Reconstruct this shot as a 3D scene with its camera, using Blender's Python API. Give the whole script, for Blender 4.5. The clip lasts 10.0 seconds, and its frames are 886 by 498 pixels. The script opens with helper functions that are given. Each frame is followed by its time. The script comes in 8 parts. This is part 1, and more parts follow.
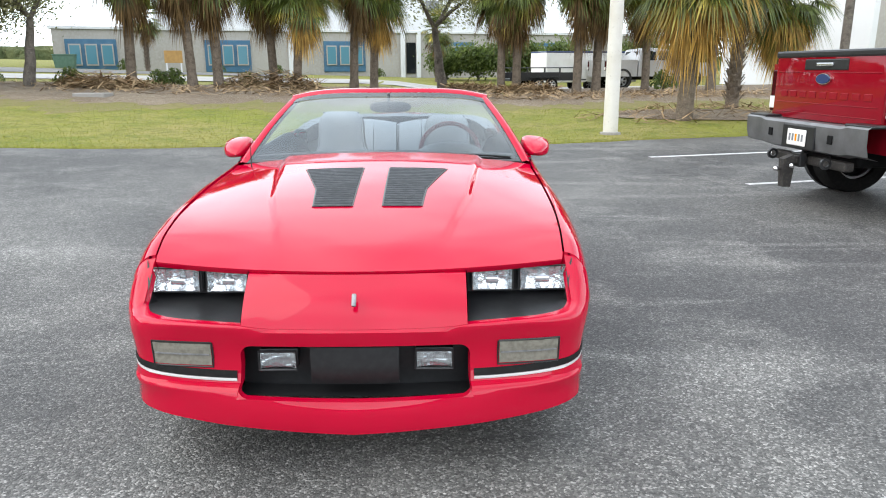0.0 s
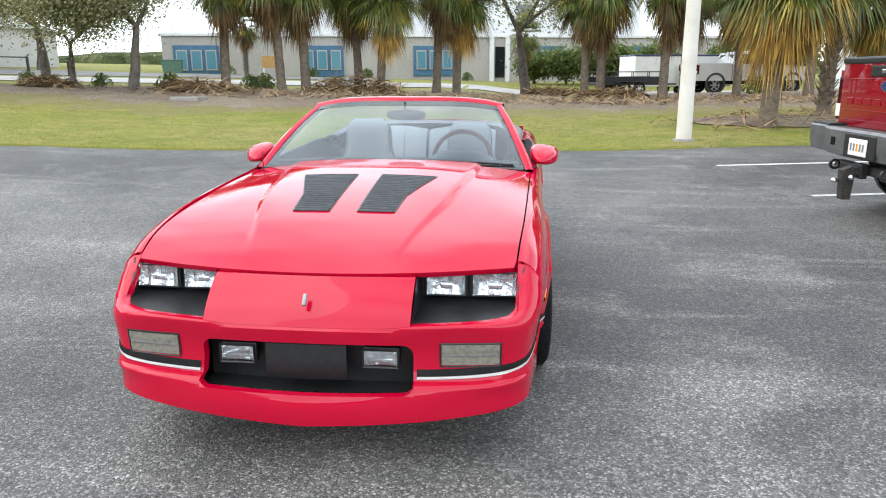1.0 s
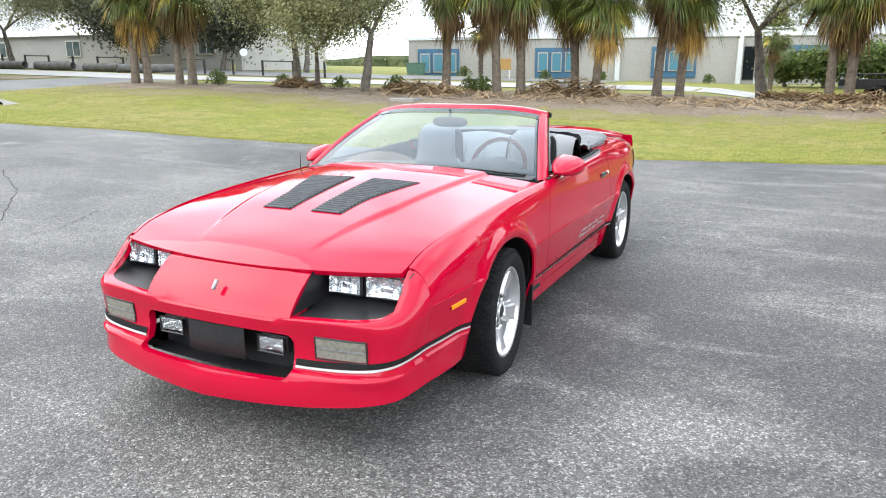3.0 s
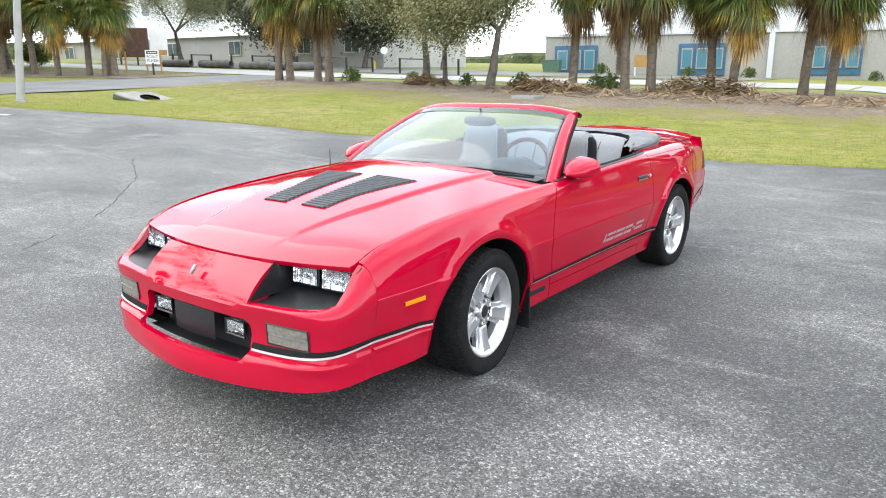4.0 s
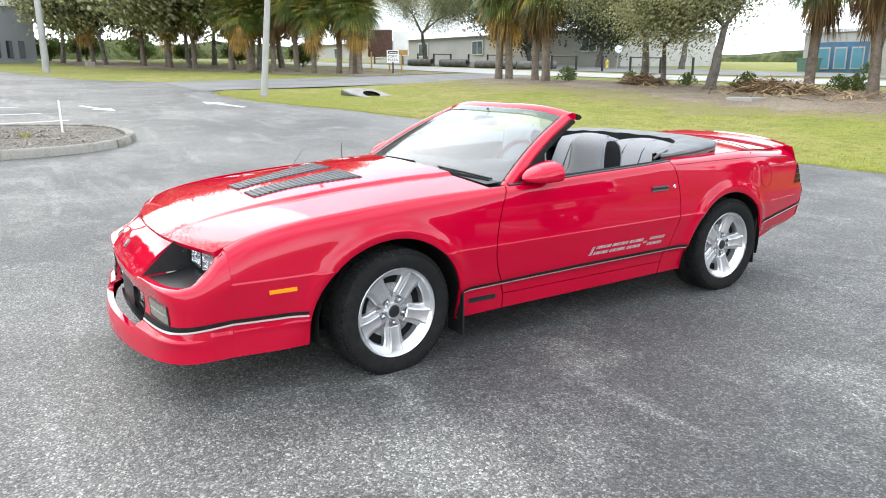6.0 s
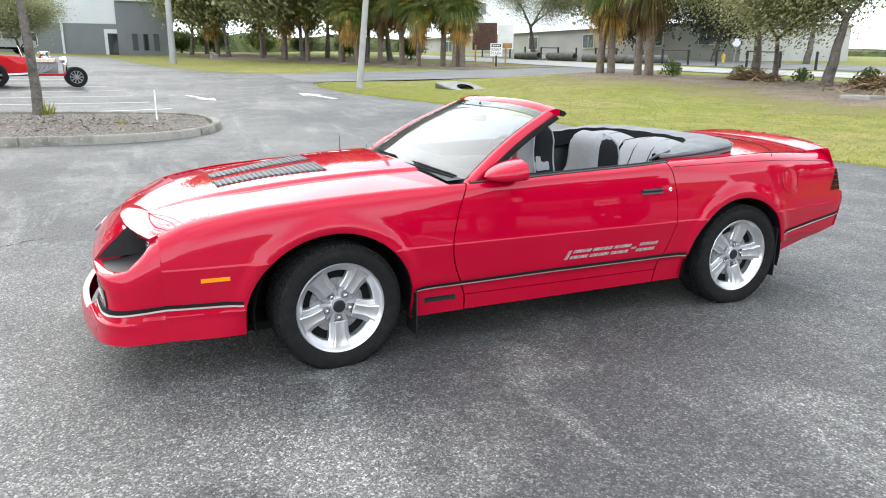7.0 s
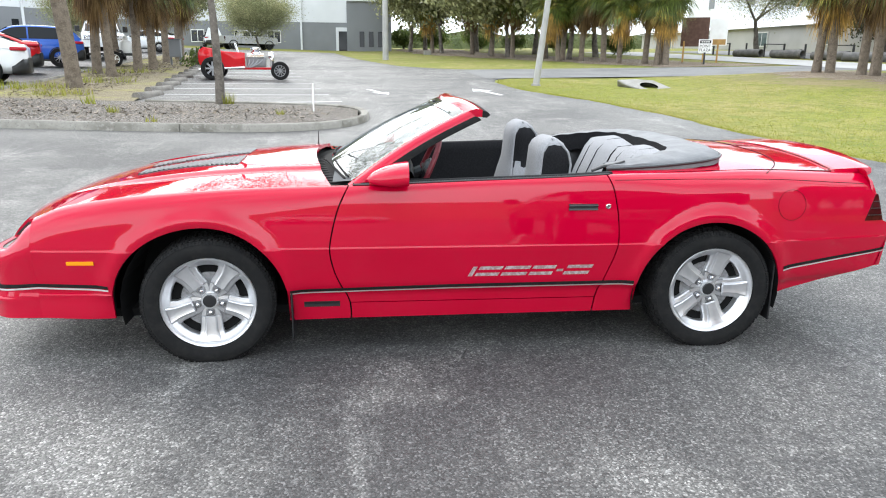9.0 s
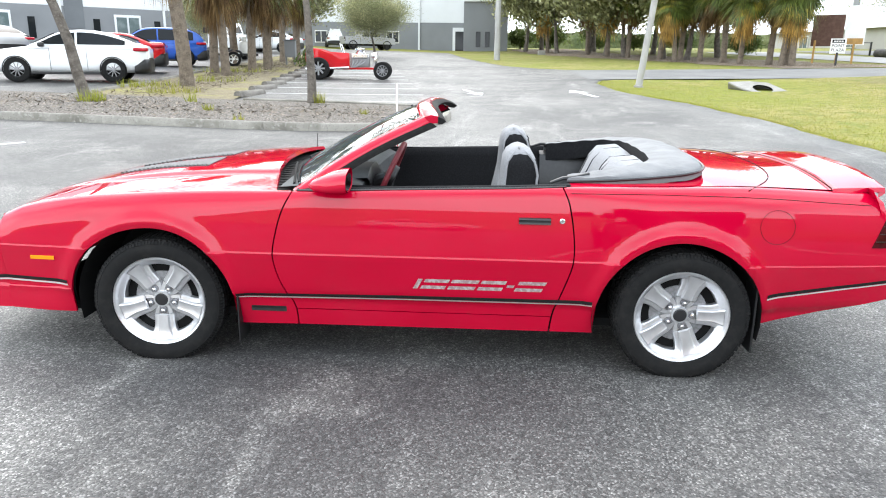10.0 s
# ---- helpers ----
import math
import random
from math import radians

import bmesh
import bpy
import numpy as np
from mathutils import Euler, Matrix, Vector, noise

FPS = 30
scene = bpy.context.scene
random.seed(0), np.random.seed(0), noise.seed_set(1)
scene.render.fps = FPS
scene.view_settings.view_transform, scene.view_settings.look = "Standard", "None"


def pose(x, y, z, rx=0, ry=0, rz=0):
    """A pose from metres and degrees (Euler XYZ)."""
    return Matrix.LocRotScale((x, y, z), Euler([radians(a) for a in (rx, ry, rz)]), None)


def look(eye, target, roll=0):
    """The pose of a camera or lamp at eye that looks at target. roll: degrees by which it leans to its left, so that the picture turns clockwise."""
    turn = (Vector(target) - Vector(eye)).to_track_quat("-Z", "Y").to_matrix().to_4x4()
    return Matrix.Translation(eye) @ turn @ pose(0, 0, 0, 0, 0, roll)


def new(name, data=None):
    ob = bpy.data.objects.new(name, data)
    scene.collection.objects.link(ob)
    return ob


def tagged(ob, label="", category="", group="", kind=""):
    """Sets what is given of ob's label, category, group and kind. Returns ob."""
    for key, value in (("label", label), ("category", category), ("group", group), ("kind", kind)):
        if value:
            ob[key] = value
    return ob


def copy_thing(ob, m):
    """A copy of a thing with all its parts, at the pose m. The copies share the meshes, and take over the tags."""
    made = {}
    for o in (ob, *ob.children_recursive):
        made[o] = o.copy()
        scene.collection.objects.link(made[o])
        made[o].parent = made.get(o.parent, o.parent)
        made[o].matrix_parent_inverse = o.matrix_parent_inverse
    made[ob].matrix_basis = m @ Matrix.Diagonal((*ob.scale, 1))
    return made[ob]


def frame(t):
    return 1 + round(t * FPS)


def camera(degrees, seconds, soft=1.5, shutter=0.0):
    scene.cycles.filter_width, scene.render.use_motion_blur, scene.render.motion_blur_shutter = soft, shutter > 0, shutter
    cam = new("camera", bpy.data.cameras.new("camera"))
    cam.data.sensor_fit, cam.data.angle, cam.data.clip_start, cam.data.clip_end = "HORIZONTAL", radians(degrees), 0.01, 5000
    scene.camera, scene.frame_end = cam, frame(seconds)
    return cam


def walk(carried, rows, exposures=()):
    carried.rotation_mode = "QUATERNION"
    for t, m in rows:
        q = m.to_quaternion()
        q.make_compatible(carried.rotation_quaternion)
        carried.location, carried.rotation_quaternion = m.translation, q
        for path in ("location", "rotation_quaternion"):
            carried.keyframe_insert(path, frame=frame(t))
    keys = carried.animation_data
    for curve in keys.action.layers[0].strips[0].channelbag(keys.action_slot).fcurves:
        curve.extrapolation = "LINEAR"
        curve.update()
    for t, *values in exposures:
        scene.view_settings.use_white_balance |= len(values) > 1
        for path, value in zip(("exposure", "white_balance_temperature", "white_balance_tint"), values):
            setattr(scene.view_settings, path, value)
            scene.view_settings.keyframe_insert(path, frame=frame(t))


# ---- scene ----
cam = camera(64.0, 10.0, 1.05)
PATH = [
    (0, (0.269, -3.355, 1.389), (0.298, -1.418, 0.895), -0.2),
    (0.5, (0.492, -3.376, 1.393), (0.423, -1.438, 0.904), -0.2),
    (1, (0.78, -3.429, 1.422), (0.556, -1.501, 0.938), -0.3),
    (1.5, (1.051, -3.413, 1.414), (0.689, -1.506, 0.932), -0.2),
    (2, (1.357, -3.354, 1.44), (0.847, -1.48, 0.958), -0.2),
    (2.5, (1.721, -3.275, 1.452), (1.04, -1.457, 0.975), -0.3),
    (4, (2.753, -2.795, 1.469), (1.566, -1.259, 0.987), -0.4),
    (4.5, (3.05, -2.544, 1.46), (1.727, -1.124, 0.979), -0.4),
    (5, (3.306, -2.238, 1.473), (1.867, -0.935, 0.992), -0.3),
    (5.5, (3.581, -1.922, 1.457), (2.032, -0.751, 0.98), -0.3),
    (7, (4.093, -0.849, 1.452), (2.318, -0.075, 0.954), 0.2),
    (7.5, (4.178, -0.438, 1.448), (2.343, 0.181, 0.949), 0.3),
    (8, (4.209, -0.029, 1.47), (2.344, 0.492, 0.969), 0.4),
    (8.5, (4.251, 0.397, 1.466), (2.351, 0.772, 0.968), 0.5),
    (9, (4.255, 0.794, 1.454), (2.333, 1.001, 0.944), 0.6),
    (9.5, (4.219, 1.21, 1.477), (2.287, 1.276, 0.965), 0.6),
    (10, (4.139, 1.62, 1.484), (2.21, 1.506, 0.97), 0.7),
]
walk(cam, [(t, look(eye, target, roll)) for t, eye, target, roll in PATH], [(0.0, 0.42), (1.0, 0.42), (1.5, 0.46), (2.5, 0.76), (4.0, 0.74), (4.5, 0.74), (5.5, 0.78), (7.0, 0.64), (8.0, 0.61), (9.0, 0.78), (9.5, 0.84), (10.0, 0.98)])

# ---- world and light ----
SUN_AZ, SUN_EL = radians(198), radians(40)
world = bpy.data.worlds.new("sky")
scene.world = world
world.use_nodes = True
wn, wl = world.node_tree.nodes, world.node_tree.links
wn.clear()
sky = wn.new("ShaderNodeTexSky")
sky.sky_type, sky.sun_disc = "NISHITA", False
sky.sun_elevation, sky.sun_rotation = SUN_EL, radians(90) - SUN_AZ
sky.air_density, sky.dust_density, sky.ozone_density = 1.0, 1.5, 1.0
sky_bg, haze_bg = wn.new("ShaderNodeBackground"), wn.new("ShaderNodeBackground")
wl.new(sky.outputs[0], sky_bg.inputs[0])
sky_bg.inputs[1].default_value = 0.16
haze_bg.inputs[0].default_value, haze_bg.inputs[1].default_value = (0.86, 0.935, 1.0, 1), 2.65
cover = wn.new("ShaderNodeMixShader")
# broken thin cloud
sky_co, cloud, cloud_amount = wn.new("ShaderNodeTexCoord"), wn.new("ShaderNodeTexNoise"), wn.new("ShaderNodeMapRange")
cloud.inputs["Scale"].default_value, cloud.inputs["Detail"].default_value = 2.2, 6
cloud_amount.inputs[1].default_value, cloud_amount.inputs[2].default_value = 0.36, 0.62
cloud_amount.inputs[3].default_value, cloud_amount.inputs[4].default_value = 0.30, 0.82
wl.new(sky_co.outputs["Generated"], cloud.inputs["Vector"])
wl.new(cloud.outputs["Fac"], cloud_amount.inputs[0])
# whiter haze low over the horizon
sky_split, low_haze, haze_sum = wn.new("ShaderNodeSeparateXYZ"), wn.new("ShaderNodeMapRange"), wn.new("ShaderNodeMath")
low_haze.inputs[1].default_value, low_haze.inputs[2].default_value = 0.0, 0.55
low_haze.inputs[3].default_value, low_haze.inputs[4].default_value = 0.40, 0.0
haze_sum.use_clamp = True
wl.new(sky_co.outputs["Generated"], sky_split.inputs[0])
wl.new(sky_split.outputs[2], low_haze.inputs[0])
wl.new(cloud_amount.outputs[0], haze_sum.inputs[0])
wl.new(low_haze.outputs[0], haze_sum.inputs[1])
wl.new(haze_sum.outputs[0], cover.inputs[0])
wl.new(sky_bg.outputs[0], cover.inputs[1])
wl.new(haze_bg.outputs[0], cover.inputs[2])
wout = wn.new("ShaderNodeOutputWorld")
wl.new(cover.outputs[0], wout.inputs[0])
sun_data = bpy.data.lights.new("sun", "SUN")
sun_data.energy, sun_data.angle, sun_data.color = 1.15, radians(70), (1.0, 0.92, 0.80)
sun = new("sun", sun_data)
sun.matrix_world = look((40 * math.cos(SUN_AZ) * math.cos(SUN_EL), 40 * math.sin(SUN_AZ) * math.cos(SUN_EL), 40 * math.sin(SUN_EL)), (0, 0, 0))


# ---- materials ----
def shade(name, base, rough=0.6, metal=0.0, spots=(), bump=(), rough_var=0.0, coat=0.0, emission=None, vary=0.0, islands=0.0, thin=0.0):
    """A principled material. spots: rows of (scale, colour, low, high, detail) laid over the base by noise; bump: rows of
    (scale, strength); vary / islands: how much the brightness differs from object to object / piece to piece; thin: how much light a leaf lets through."""
    m = bpy.data.materials.new(name)
    m.use_nodes = True
    n, l = m.node_tree.nodes, m.node_tree.links
    p = n["Principled BSDF"]
    p.inputs["Roughness"].default_value, p.inputs["Metallic"].default_value = rough, metal
    if rough >= 0.85:
        p.inputs["Specular IOR Level"].default_value = 0.2
    if coat:
        p.inputs["Specular IOR Level"].default_value = 0.0
    p.inputs["Coat Weight"].default_value, p.inputs["Coat Roughness"].default_value = coat, 0.03
    p.inputs["Coat IOR"].default_value = 1.43
    co = n.new("ShaderNodeTexCoord")
    rgb = n.new("ShaderNodeRGB")
    rgb.outputs[0].default_value = (*base, 1)
    last = rgb.outputs[0]
    first = None
    for scale, colour, low, high, detail in spots:
        t = n.new("ShaderNodeTexNoise")
        t.inputs["Scale"].default_value, t.inputs["Detail"].default_value = scale, detail
        l.new(co.outputs["Object"], t.inputs["Vector"])
        r = n.new("ShaderNodeMapRange")
        r.inputs[1].default_value, r.inputs[2].default_value = low, high
        l.new(t.outputs["Fac"], r.inputs[0])
        x = n.new("ShaderNodeMix")
        x.data_type = "RGBA"
        l.new(r.outputs[0], x.inputs[0])
        l.new(last, x.inputs[6])
        x.inputs[7].default_value = (*colour, 1)
        last = x.outputs[2]
        first = first or r
    if vary or islands:
        info = n.new("ShaderNodeObjectInfo") if vary else n.new("ShaderNodeNewGeometry")
        r = n.new("ShaderNodeMapRange")
        amount = vary or islands
        r.inputs[3].default_value, r.inputs[4].default_value = 1 - amount, 1 + amount
        l.new(info.outputs["Random" if vary else "Random Per Island"], r.inputs[0])
        h = n.new("ShaderNodeHueSaturation")
        l.new(r.outputs[0], h.inputs["Value"])
        l.new(last, h.inputs["Color"])
        last = h.outputs[0]
    l.new(last, p.inputs["Base Color"])
    if rough_var and first:
        r = n.new("ShaderNodeMapRange")
        r.inputs[3].default_value, r.inputs[4].default_value = rough - rough_var, rough + rough_var
        l.new(first.outputs[0], r.inputs[0])
        l.new(r.outputs[0], p.inputs["Roughness"])
    normal = None
    for scale, strength in bump:
        t = n.new("ShaderNodeTexNoise")
        t.inputs["Scale"].default_value, t.inputs["Detail"].default_value = scale, 4
        l.new(co.outputs["Object"], t.inputs["Vector"])
        b = n.new("ShaderNodeBump")
        b.inputs["Strength"].default_value, b.inputs["Distance"].default_value = strength, 1.0 / scale
        l.new(t.outputs["Fac"], b.inputs["Height"])
        if normal:
            l.new(normal, b.inputs["Normal"])
        normal = b.outputs[0]
    if normal:
        l.new(normal, p.inputs["Normal"])
    if thin:
        t, x = n.new("ShaderNodeBsdfTranslucent"), n.new("ShaderNodeMixShader")
        x.inputs[0].default_value = thin
        l.new(last, t.inputs[0])
        l.new(p.outputs[0], x.inputs[1])
        l.new(t.outputs[0], x.inputs[2])
        l.new(x.outputs[0], n["Material Output"].inputs[0])
    if emission:
        p.inputs["Emission Color"].default_value, p.inputs["Emission Strength"].default_value = (*emission[0], 1), emission[1]
    return m


def clear_glass(name, tint=(1, 1, 1), sheen=1.5, rough=0.0, dust_veil=0.0):
    """Thin sheet glass: mostly see-through, with a mirror-like sheen that grows towards grazing angles."""
    m = bpy.data.materials.new(name)
    m.use_nodes = True
    n, l = m.node_tree.nodes, m.node_tree.links
    n.clear()
    t, g, x, f, o = (n.new("ShaderNode" + k) for k in ("BsdfTransparent", "BsdfGlossy", "MixShader", "Fresnel", "OutputMaterial"))
    t.inputs[0].default_value = (*tint, 1)
    g.inputs["Roughness"].default_value = rough
    f.inputs[0].default_value = sheen
    l.new(f.outputs[0], x.inputs[0])
    l.new(t.outputs[0], x.inputs[1])
    l.new(g.outputs[0], x.inputs[2])
    last = x
    # thin dust film, coloured bluish to imitate the sky's milky veil on the glass
    if dust_veil:
        film, last = n.new("ShaderNodeBsdfDiffuse"), n.new("ShaderNodeMixShader")
        film.inputs[0].default_value = (0.50, 0.60, 0.66, 1)
        last.inputs[0].default_value = dust_veil
        l.new(x.outputs[0], last.inputs[1])
        l.new(film.outputs[0], last.inputs[2])
    l.new(last.outputs[0], o.inputs[0])
    return m


RED = shade("red_paint", (0.42, 0.0008, 0.022), 0.35, 0.0, [(3, (0.45, 0.0010, 0.025), 0.4, 0.7, 3)], [(260, 0.006)], coat=1.0)
BLACK_PLASTIC = shade("black_plastic", (0.0096, 0.0096, 0.0104), 0.42, 0.0, [(40, (0.016, 0.016, 0.0168), 0.4, 0.7, 3)], [(400, 0.06)])
BLACK_TRIM = shade("black_trim", (0.015, 0.015, 0.016), 0.35)
RUBBER = shade("tyre_rubber", (0.010, 0.010, 0.010), 0.86, 0.0, [(30, (0.018, 0.017, 0.016), 0.45, 0.75, 4)], [(120, 0.1)])
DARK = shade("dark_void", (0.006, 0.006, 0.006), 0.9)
ALLOY = shade("alloy_wheel", (0.70, 0.70, 0.71), 0.30, 0.80, [(14, (0.60, 0.60, 0.61), 0.4, 0.7, 4)], [(180, 0.03)])
ALLOY_GREY = shade("alloy_grey", (0.30, 0.30, 0.31), 0.5, 0.6, [(60, (0.2, 0.2, 0.2), 0.4, 0.7, 3)])
CHROME = shade("chrome", (0.8, 0.8, 0.82), 0.12, 1.0)
WHITE_LINE = shade("white_pinstripe", (0.47, 0.455, 0.45), 0.5)
GREY_CLOTH = shade("grey_cloth", (0.306, 0.306, 0.3145), 0.95, 0.0, [(150, (0.2295, 0.2295, 0.238), 0.35, 0.65, 4)], [(300, 0.3)])
BLACK_CLOTH = shade("black_cloth", (0.007, 0.007, 0.008), 0.9, 0.0, [(120, (0.015, 0.015, 0.0165), 0.4, 0.7, 4)], [(300, 0.25)])
GREY_VINYL = shade("grey_vinyl", (0.135, 0.137, 0.141), 0.7, 0.0, [(8, (0.17, 0.172, 0.176), 0.4, 0.7, 4)], [(160, 0.12), (9, 0.15)])
DASH_VINYL = shade("dark_grey_vinyl", (0.05, 0.054, 0.056), 0.8, 0.0, [(8, (0.065, 0.068, 0.07), 0.4, 0.7, 4)], [(160, 0.12)])
AMBER = shade("amber_lens", (0.85, 0.28, 0.01), 0.25, 0.0, coat=0.6)
LAMP_RED = shade("red_lamp_lens", (0.42, 0.012, 0.025), 0.2, 0.0, [(20, (0.30, 0.008, 0.018), 0.4, 0.7, 3)], coat=0.6)
TAIL_RED = shade("tail_lens", (0.055, 0.004, 0.006), 0.25, 0.0, [(30, (0.035, 0.003, 0.004), 0.42, 0.6, 3)], coat=0.5)
SMOKE = shade("signal_lens", (0.215, 0.20, 0.165), 0.22, 0.0, [(60, (0.15, 0.14, 0.115), 0.4, 0.7, 3)], [(90, 0.1)], coat=0.6)
VENT_SLAT = shade("vent_slat", (0.036, 0.040, 0.045), 0.56, 0.0, [(30, (0.062, 0.066, 0.072), 0.4, 0.7, 3)])
LAMP_MIRROR = shade("lamp_reflector", (0.93, 0.94, 0.95), 0.10, 0.92, [(40, (0.80, 0.82, 0.84), 0.42, 0.6, 3)], [(38, 0.35)])
GLASS = clear_glass("windscreen_glass", (0.60, 0.73, 0.79), sheen=1.9, dust_veil=0.05)
LAMP_GLASS = clear_glass("lamp_glass", (0.97, 0.98, 0.985), sheen=1.35)
DARK_GLASS = shade("dark_glass", (0.012, 0.014, 0.016), 0.06, 0.0, coat=0.6)

def asphalt(name):
    """Worn asphalt: dark binder, pale scuffed sheets and streaks, and single stones that catch the light."""
    m = bpy.data.materials.new(name)
    m.use_nodes = True
    n, l = m.node_tree.nodes, m.node_tree.links
    p = n["Principled BSDF"]
    co = n.new("ShaderNodeTexCoord")

    def noise(scale, detail, rough, low, high, a=0.0, b=1.0, vector=None, distort=0.0):
        t, r = n.new("ShaderNodeTexNoise"), n.new("ShaderNodeMapRange")
        t.inputs["Scale"].default_value, t.inputs["Detail"].default_value = scale, detail
        t.inputs["Roughness"].default_value, t.inputs["Distortion"].default_value = rough, distort
        l.new(vector or co.outputs["Object"], t.inputs["Vector"])
        for k, v in enumerate((low, high, a, b)):
            r.inputs[k + 1].default_value = v
        l.new(t.outputs["Fac"], r.inputs[0])
        return r.outputs[0]

    def mixed(fac, under, over):
        x = n.new("ShaderNodeMix")
        x.data_type = "RGBA"
        l.new(fac, x.inputs[0])
        for k, c in ((6, under), (7, over)):
            if isinstance(c, tuple):
                x.inputs[k].default_value = (*c, 1)
            else:
                l.new(c, x.inputs[k])
        return x.outputs[2]

    def times(colour, value):
        x = n.new("ShaderNodeVectorMath")
        x.operation = "MULTIPLY"
        l.new(colour, x.inputs[0])
        l.new(value, x.inputs[1])
        return x.outputs[0]

    stretch = n.new("ShaderNodeMapping")
    stretch.inputs["Rotation"].default_value[2] = radians(-35)
    stretch.inputs["Scale"].default_value = (0.22, 1.3, 1.0)
    l.new(co.outputs["Object"], stretch.inputs["Vector"])
    c = mixed(noise(0.23, 15, 0.66, 0.42, 0.60), (0.058, 0.056, 0.055), (0.118, 0.114, 0.107))
    c = mixed(noise(0.85, 15, 0.74, 0.50, 0.66, 0.0, 0.75), c, (0.178, 0.172, 0.160))
    c = mixed(noise(1.3, 15, 0.70, 0.54, 0.74, 0.0, 0.7, stretch.outputs[0], 0.5), c, (0.225, 0.219, 0.206))
    c = times(c, noise(24, 10, 0.80, 0.32, 0.68, 0.55, 1.45))
    v = n.new("ShaderNodeTexVoronoi")
    v.inputs["Scale"].default_value = 125
    l.new(co.outputs["Object"], v.inputs["Vector"])
    split, ramp = n.new("ShaderNodeSeparateColor"), n.new("ShaderNodeValToRGB")
    l.new(v.outputs["Color"], split.inputs[0])
    l.new(split.outputs[0], ramp.inputs[0])
    e = ramp.color_ramp.elements
    e[0].position, e[0].color = 0.0, (0.16, 0.16, 0.16, 1)
    e[1].position, e[1].color = 1.0, (1, 1, 1, 1)
    for at, g in ((0.45, 0.30), (0.75, 0.42), (0.92, 0.70)):
        k = e.new(at)
        k.color = (g, g, g, 1)
    lift = n.new("ShaderNodeVectorMath")
    lift.operation = "SCALE"
    lift.inputs["Scale"].default_value = 2.7
    l.new(ramp.outputs[0], lift.inputs[0])
    c = times(c, lift.outputs[0])
    l.new(c, p.inputs["Base Color"])
    p.inputs["Roughness"].default_value, p.inputs["Specular IOR Level"].default_value = 0.62, 0.38
    b = n.new("ShaderNodeBump")
    b.inputs["Strength"].default_value, b.inputs["Distance"].default_value = 0.55, 0.006
    b.invert = True
    l.new(v.outputs["Distance"], b.inputs["Height"])
    l.new(b.outputs[0], p.inputs["Normal"])
    return m


ASPHALT = asphalt("asphalt")
GRASS_SOIL = shade("grass_sward", (0.195, 0.205, 0.034), 0.95, 0.0,
                   [(0.11, (0.2208, 0.1822, 0.06624), 0.50, 0.68, 6), (0.35, (0.2662, 0.2218, 0.08379), 0.42, 0.66, 6), (1.6, (0.13, 0.1574, 0.02396), 0.45, 0.70, 5), (5, (0.115, 0.125, 0.028), 0.50, 0.68, 8), (14, (0.26, 0.225, 0.085), 0.54, 0.68, 7), (45, (0.09, 0.105, 0.022), 0.54, 0.70, 4)], [(60, 0.5)])
MULCH = shade("dry_mulch", (0.165, 0.120, 0.082), 0.97, 0.0,
              [(0.8, (0.235, 0.185, 0.130), 0.42, 0.68, 6), (9, (0.08568, 0.06664, 0.0495), 0.48, 0.72, 5), (60, (0.4379, 0.3903, 0.3142), 0.55, 0.66, 3)], [(30, 0.9), (90, 0.6)])
DRY_GRASS = shade("dry_brown_grass", (0.17, 0.155, 0.055), 0.96, 0.0, [(0.5, (0.21, 0.17, 0.085), 0.44, 0.64, 6), (3, (0.13, 0.14, 0.035), 0.5, 0.7, 5), (12, (0.115, 0.09, 0.05), 0.55, 0.72, 5), (45, (0.27, 0.23, 0.11), 0.53, 0.7, 3)], [(60, 0.5)])
CHIPS = shade("bark_chips", (0.156, 0.138, 0.12), 0.97, 0.0, [(1.2, (0.102, 0.0876, 0.072), 0.45, 0.65, 5), (38, (0.36, 0.324, 0.288), 0.53, 0.60, 3), (26, (0.03, 0.024, 0.0204), 0.52, 0.60, 3)], [(30, 0.9), (70, 0.6)])
DRY_WEED = shade("dry_weedy_soil", (0.2025, 0.1688, 0.1148), 0.97, 0.0, [(0.5, (0.2565, 0.243, 0.0675), 0.45, 0.62, 6), (4, (0.135, 0.108, 0.07425), 0.5, 0.7, 5), (40, (0.351, 0.3105, 0.162), 0.55, 0.64, 3)], [(40, 0.8)])
FROND_HEAP = shade("fallen_fronds", (0.36, 0.255, 0.145), 0.85, 0.0, [(1.3, (0.20, 0.13, 0.07), 0.42, 0.68, 4)], islands=0.5)
LEAF_LITTER = shade("leaf_litter", (0.24, 0.20, 0.16), 0.9, 0.0, [(2, (0.14, 0.11, 0.08), 0.42, 0.62, 4)], islands=0.65)
STOP_CONCRETE = shade("stained_concrete", (0.20, 0.185, 0.165), 0.92, 0.0, [(2.5, (0.11, 0.10, 0.09), 0.42, 0.68, 6), (20, (0.28, 0.26, 0.235), 0.55, 0.72, 5)], [(60, 0.4)])
GREY_GLASS = shade("grey_tinted_glass", (0.10, 0.13, 0.13), 0.12, 0.0, [(1.5, (0.16, 0.19, 0.19), 0.45, 0.6, 3)], coat=0.5)
CONCRETE = shade("concrete", (0.2904, 0.2772, 0.2574), 0.88, 0.0, [(2.5, (0.2178, 0.2046, 0.1848), 0.42, 0.70, 6), (20, (0.3432, 0.33, 0.3102), 0.5, 0.75, 5)], [(90, 0.3)])
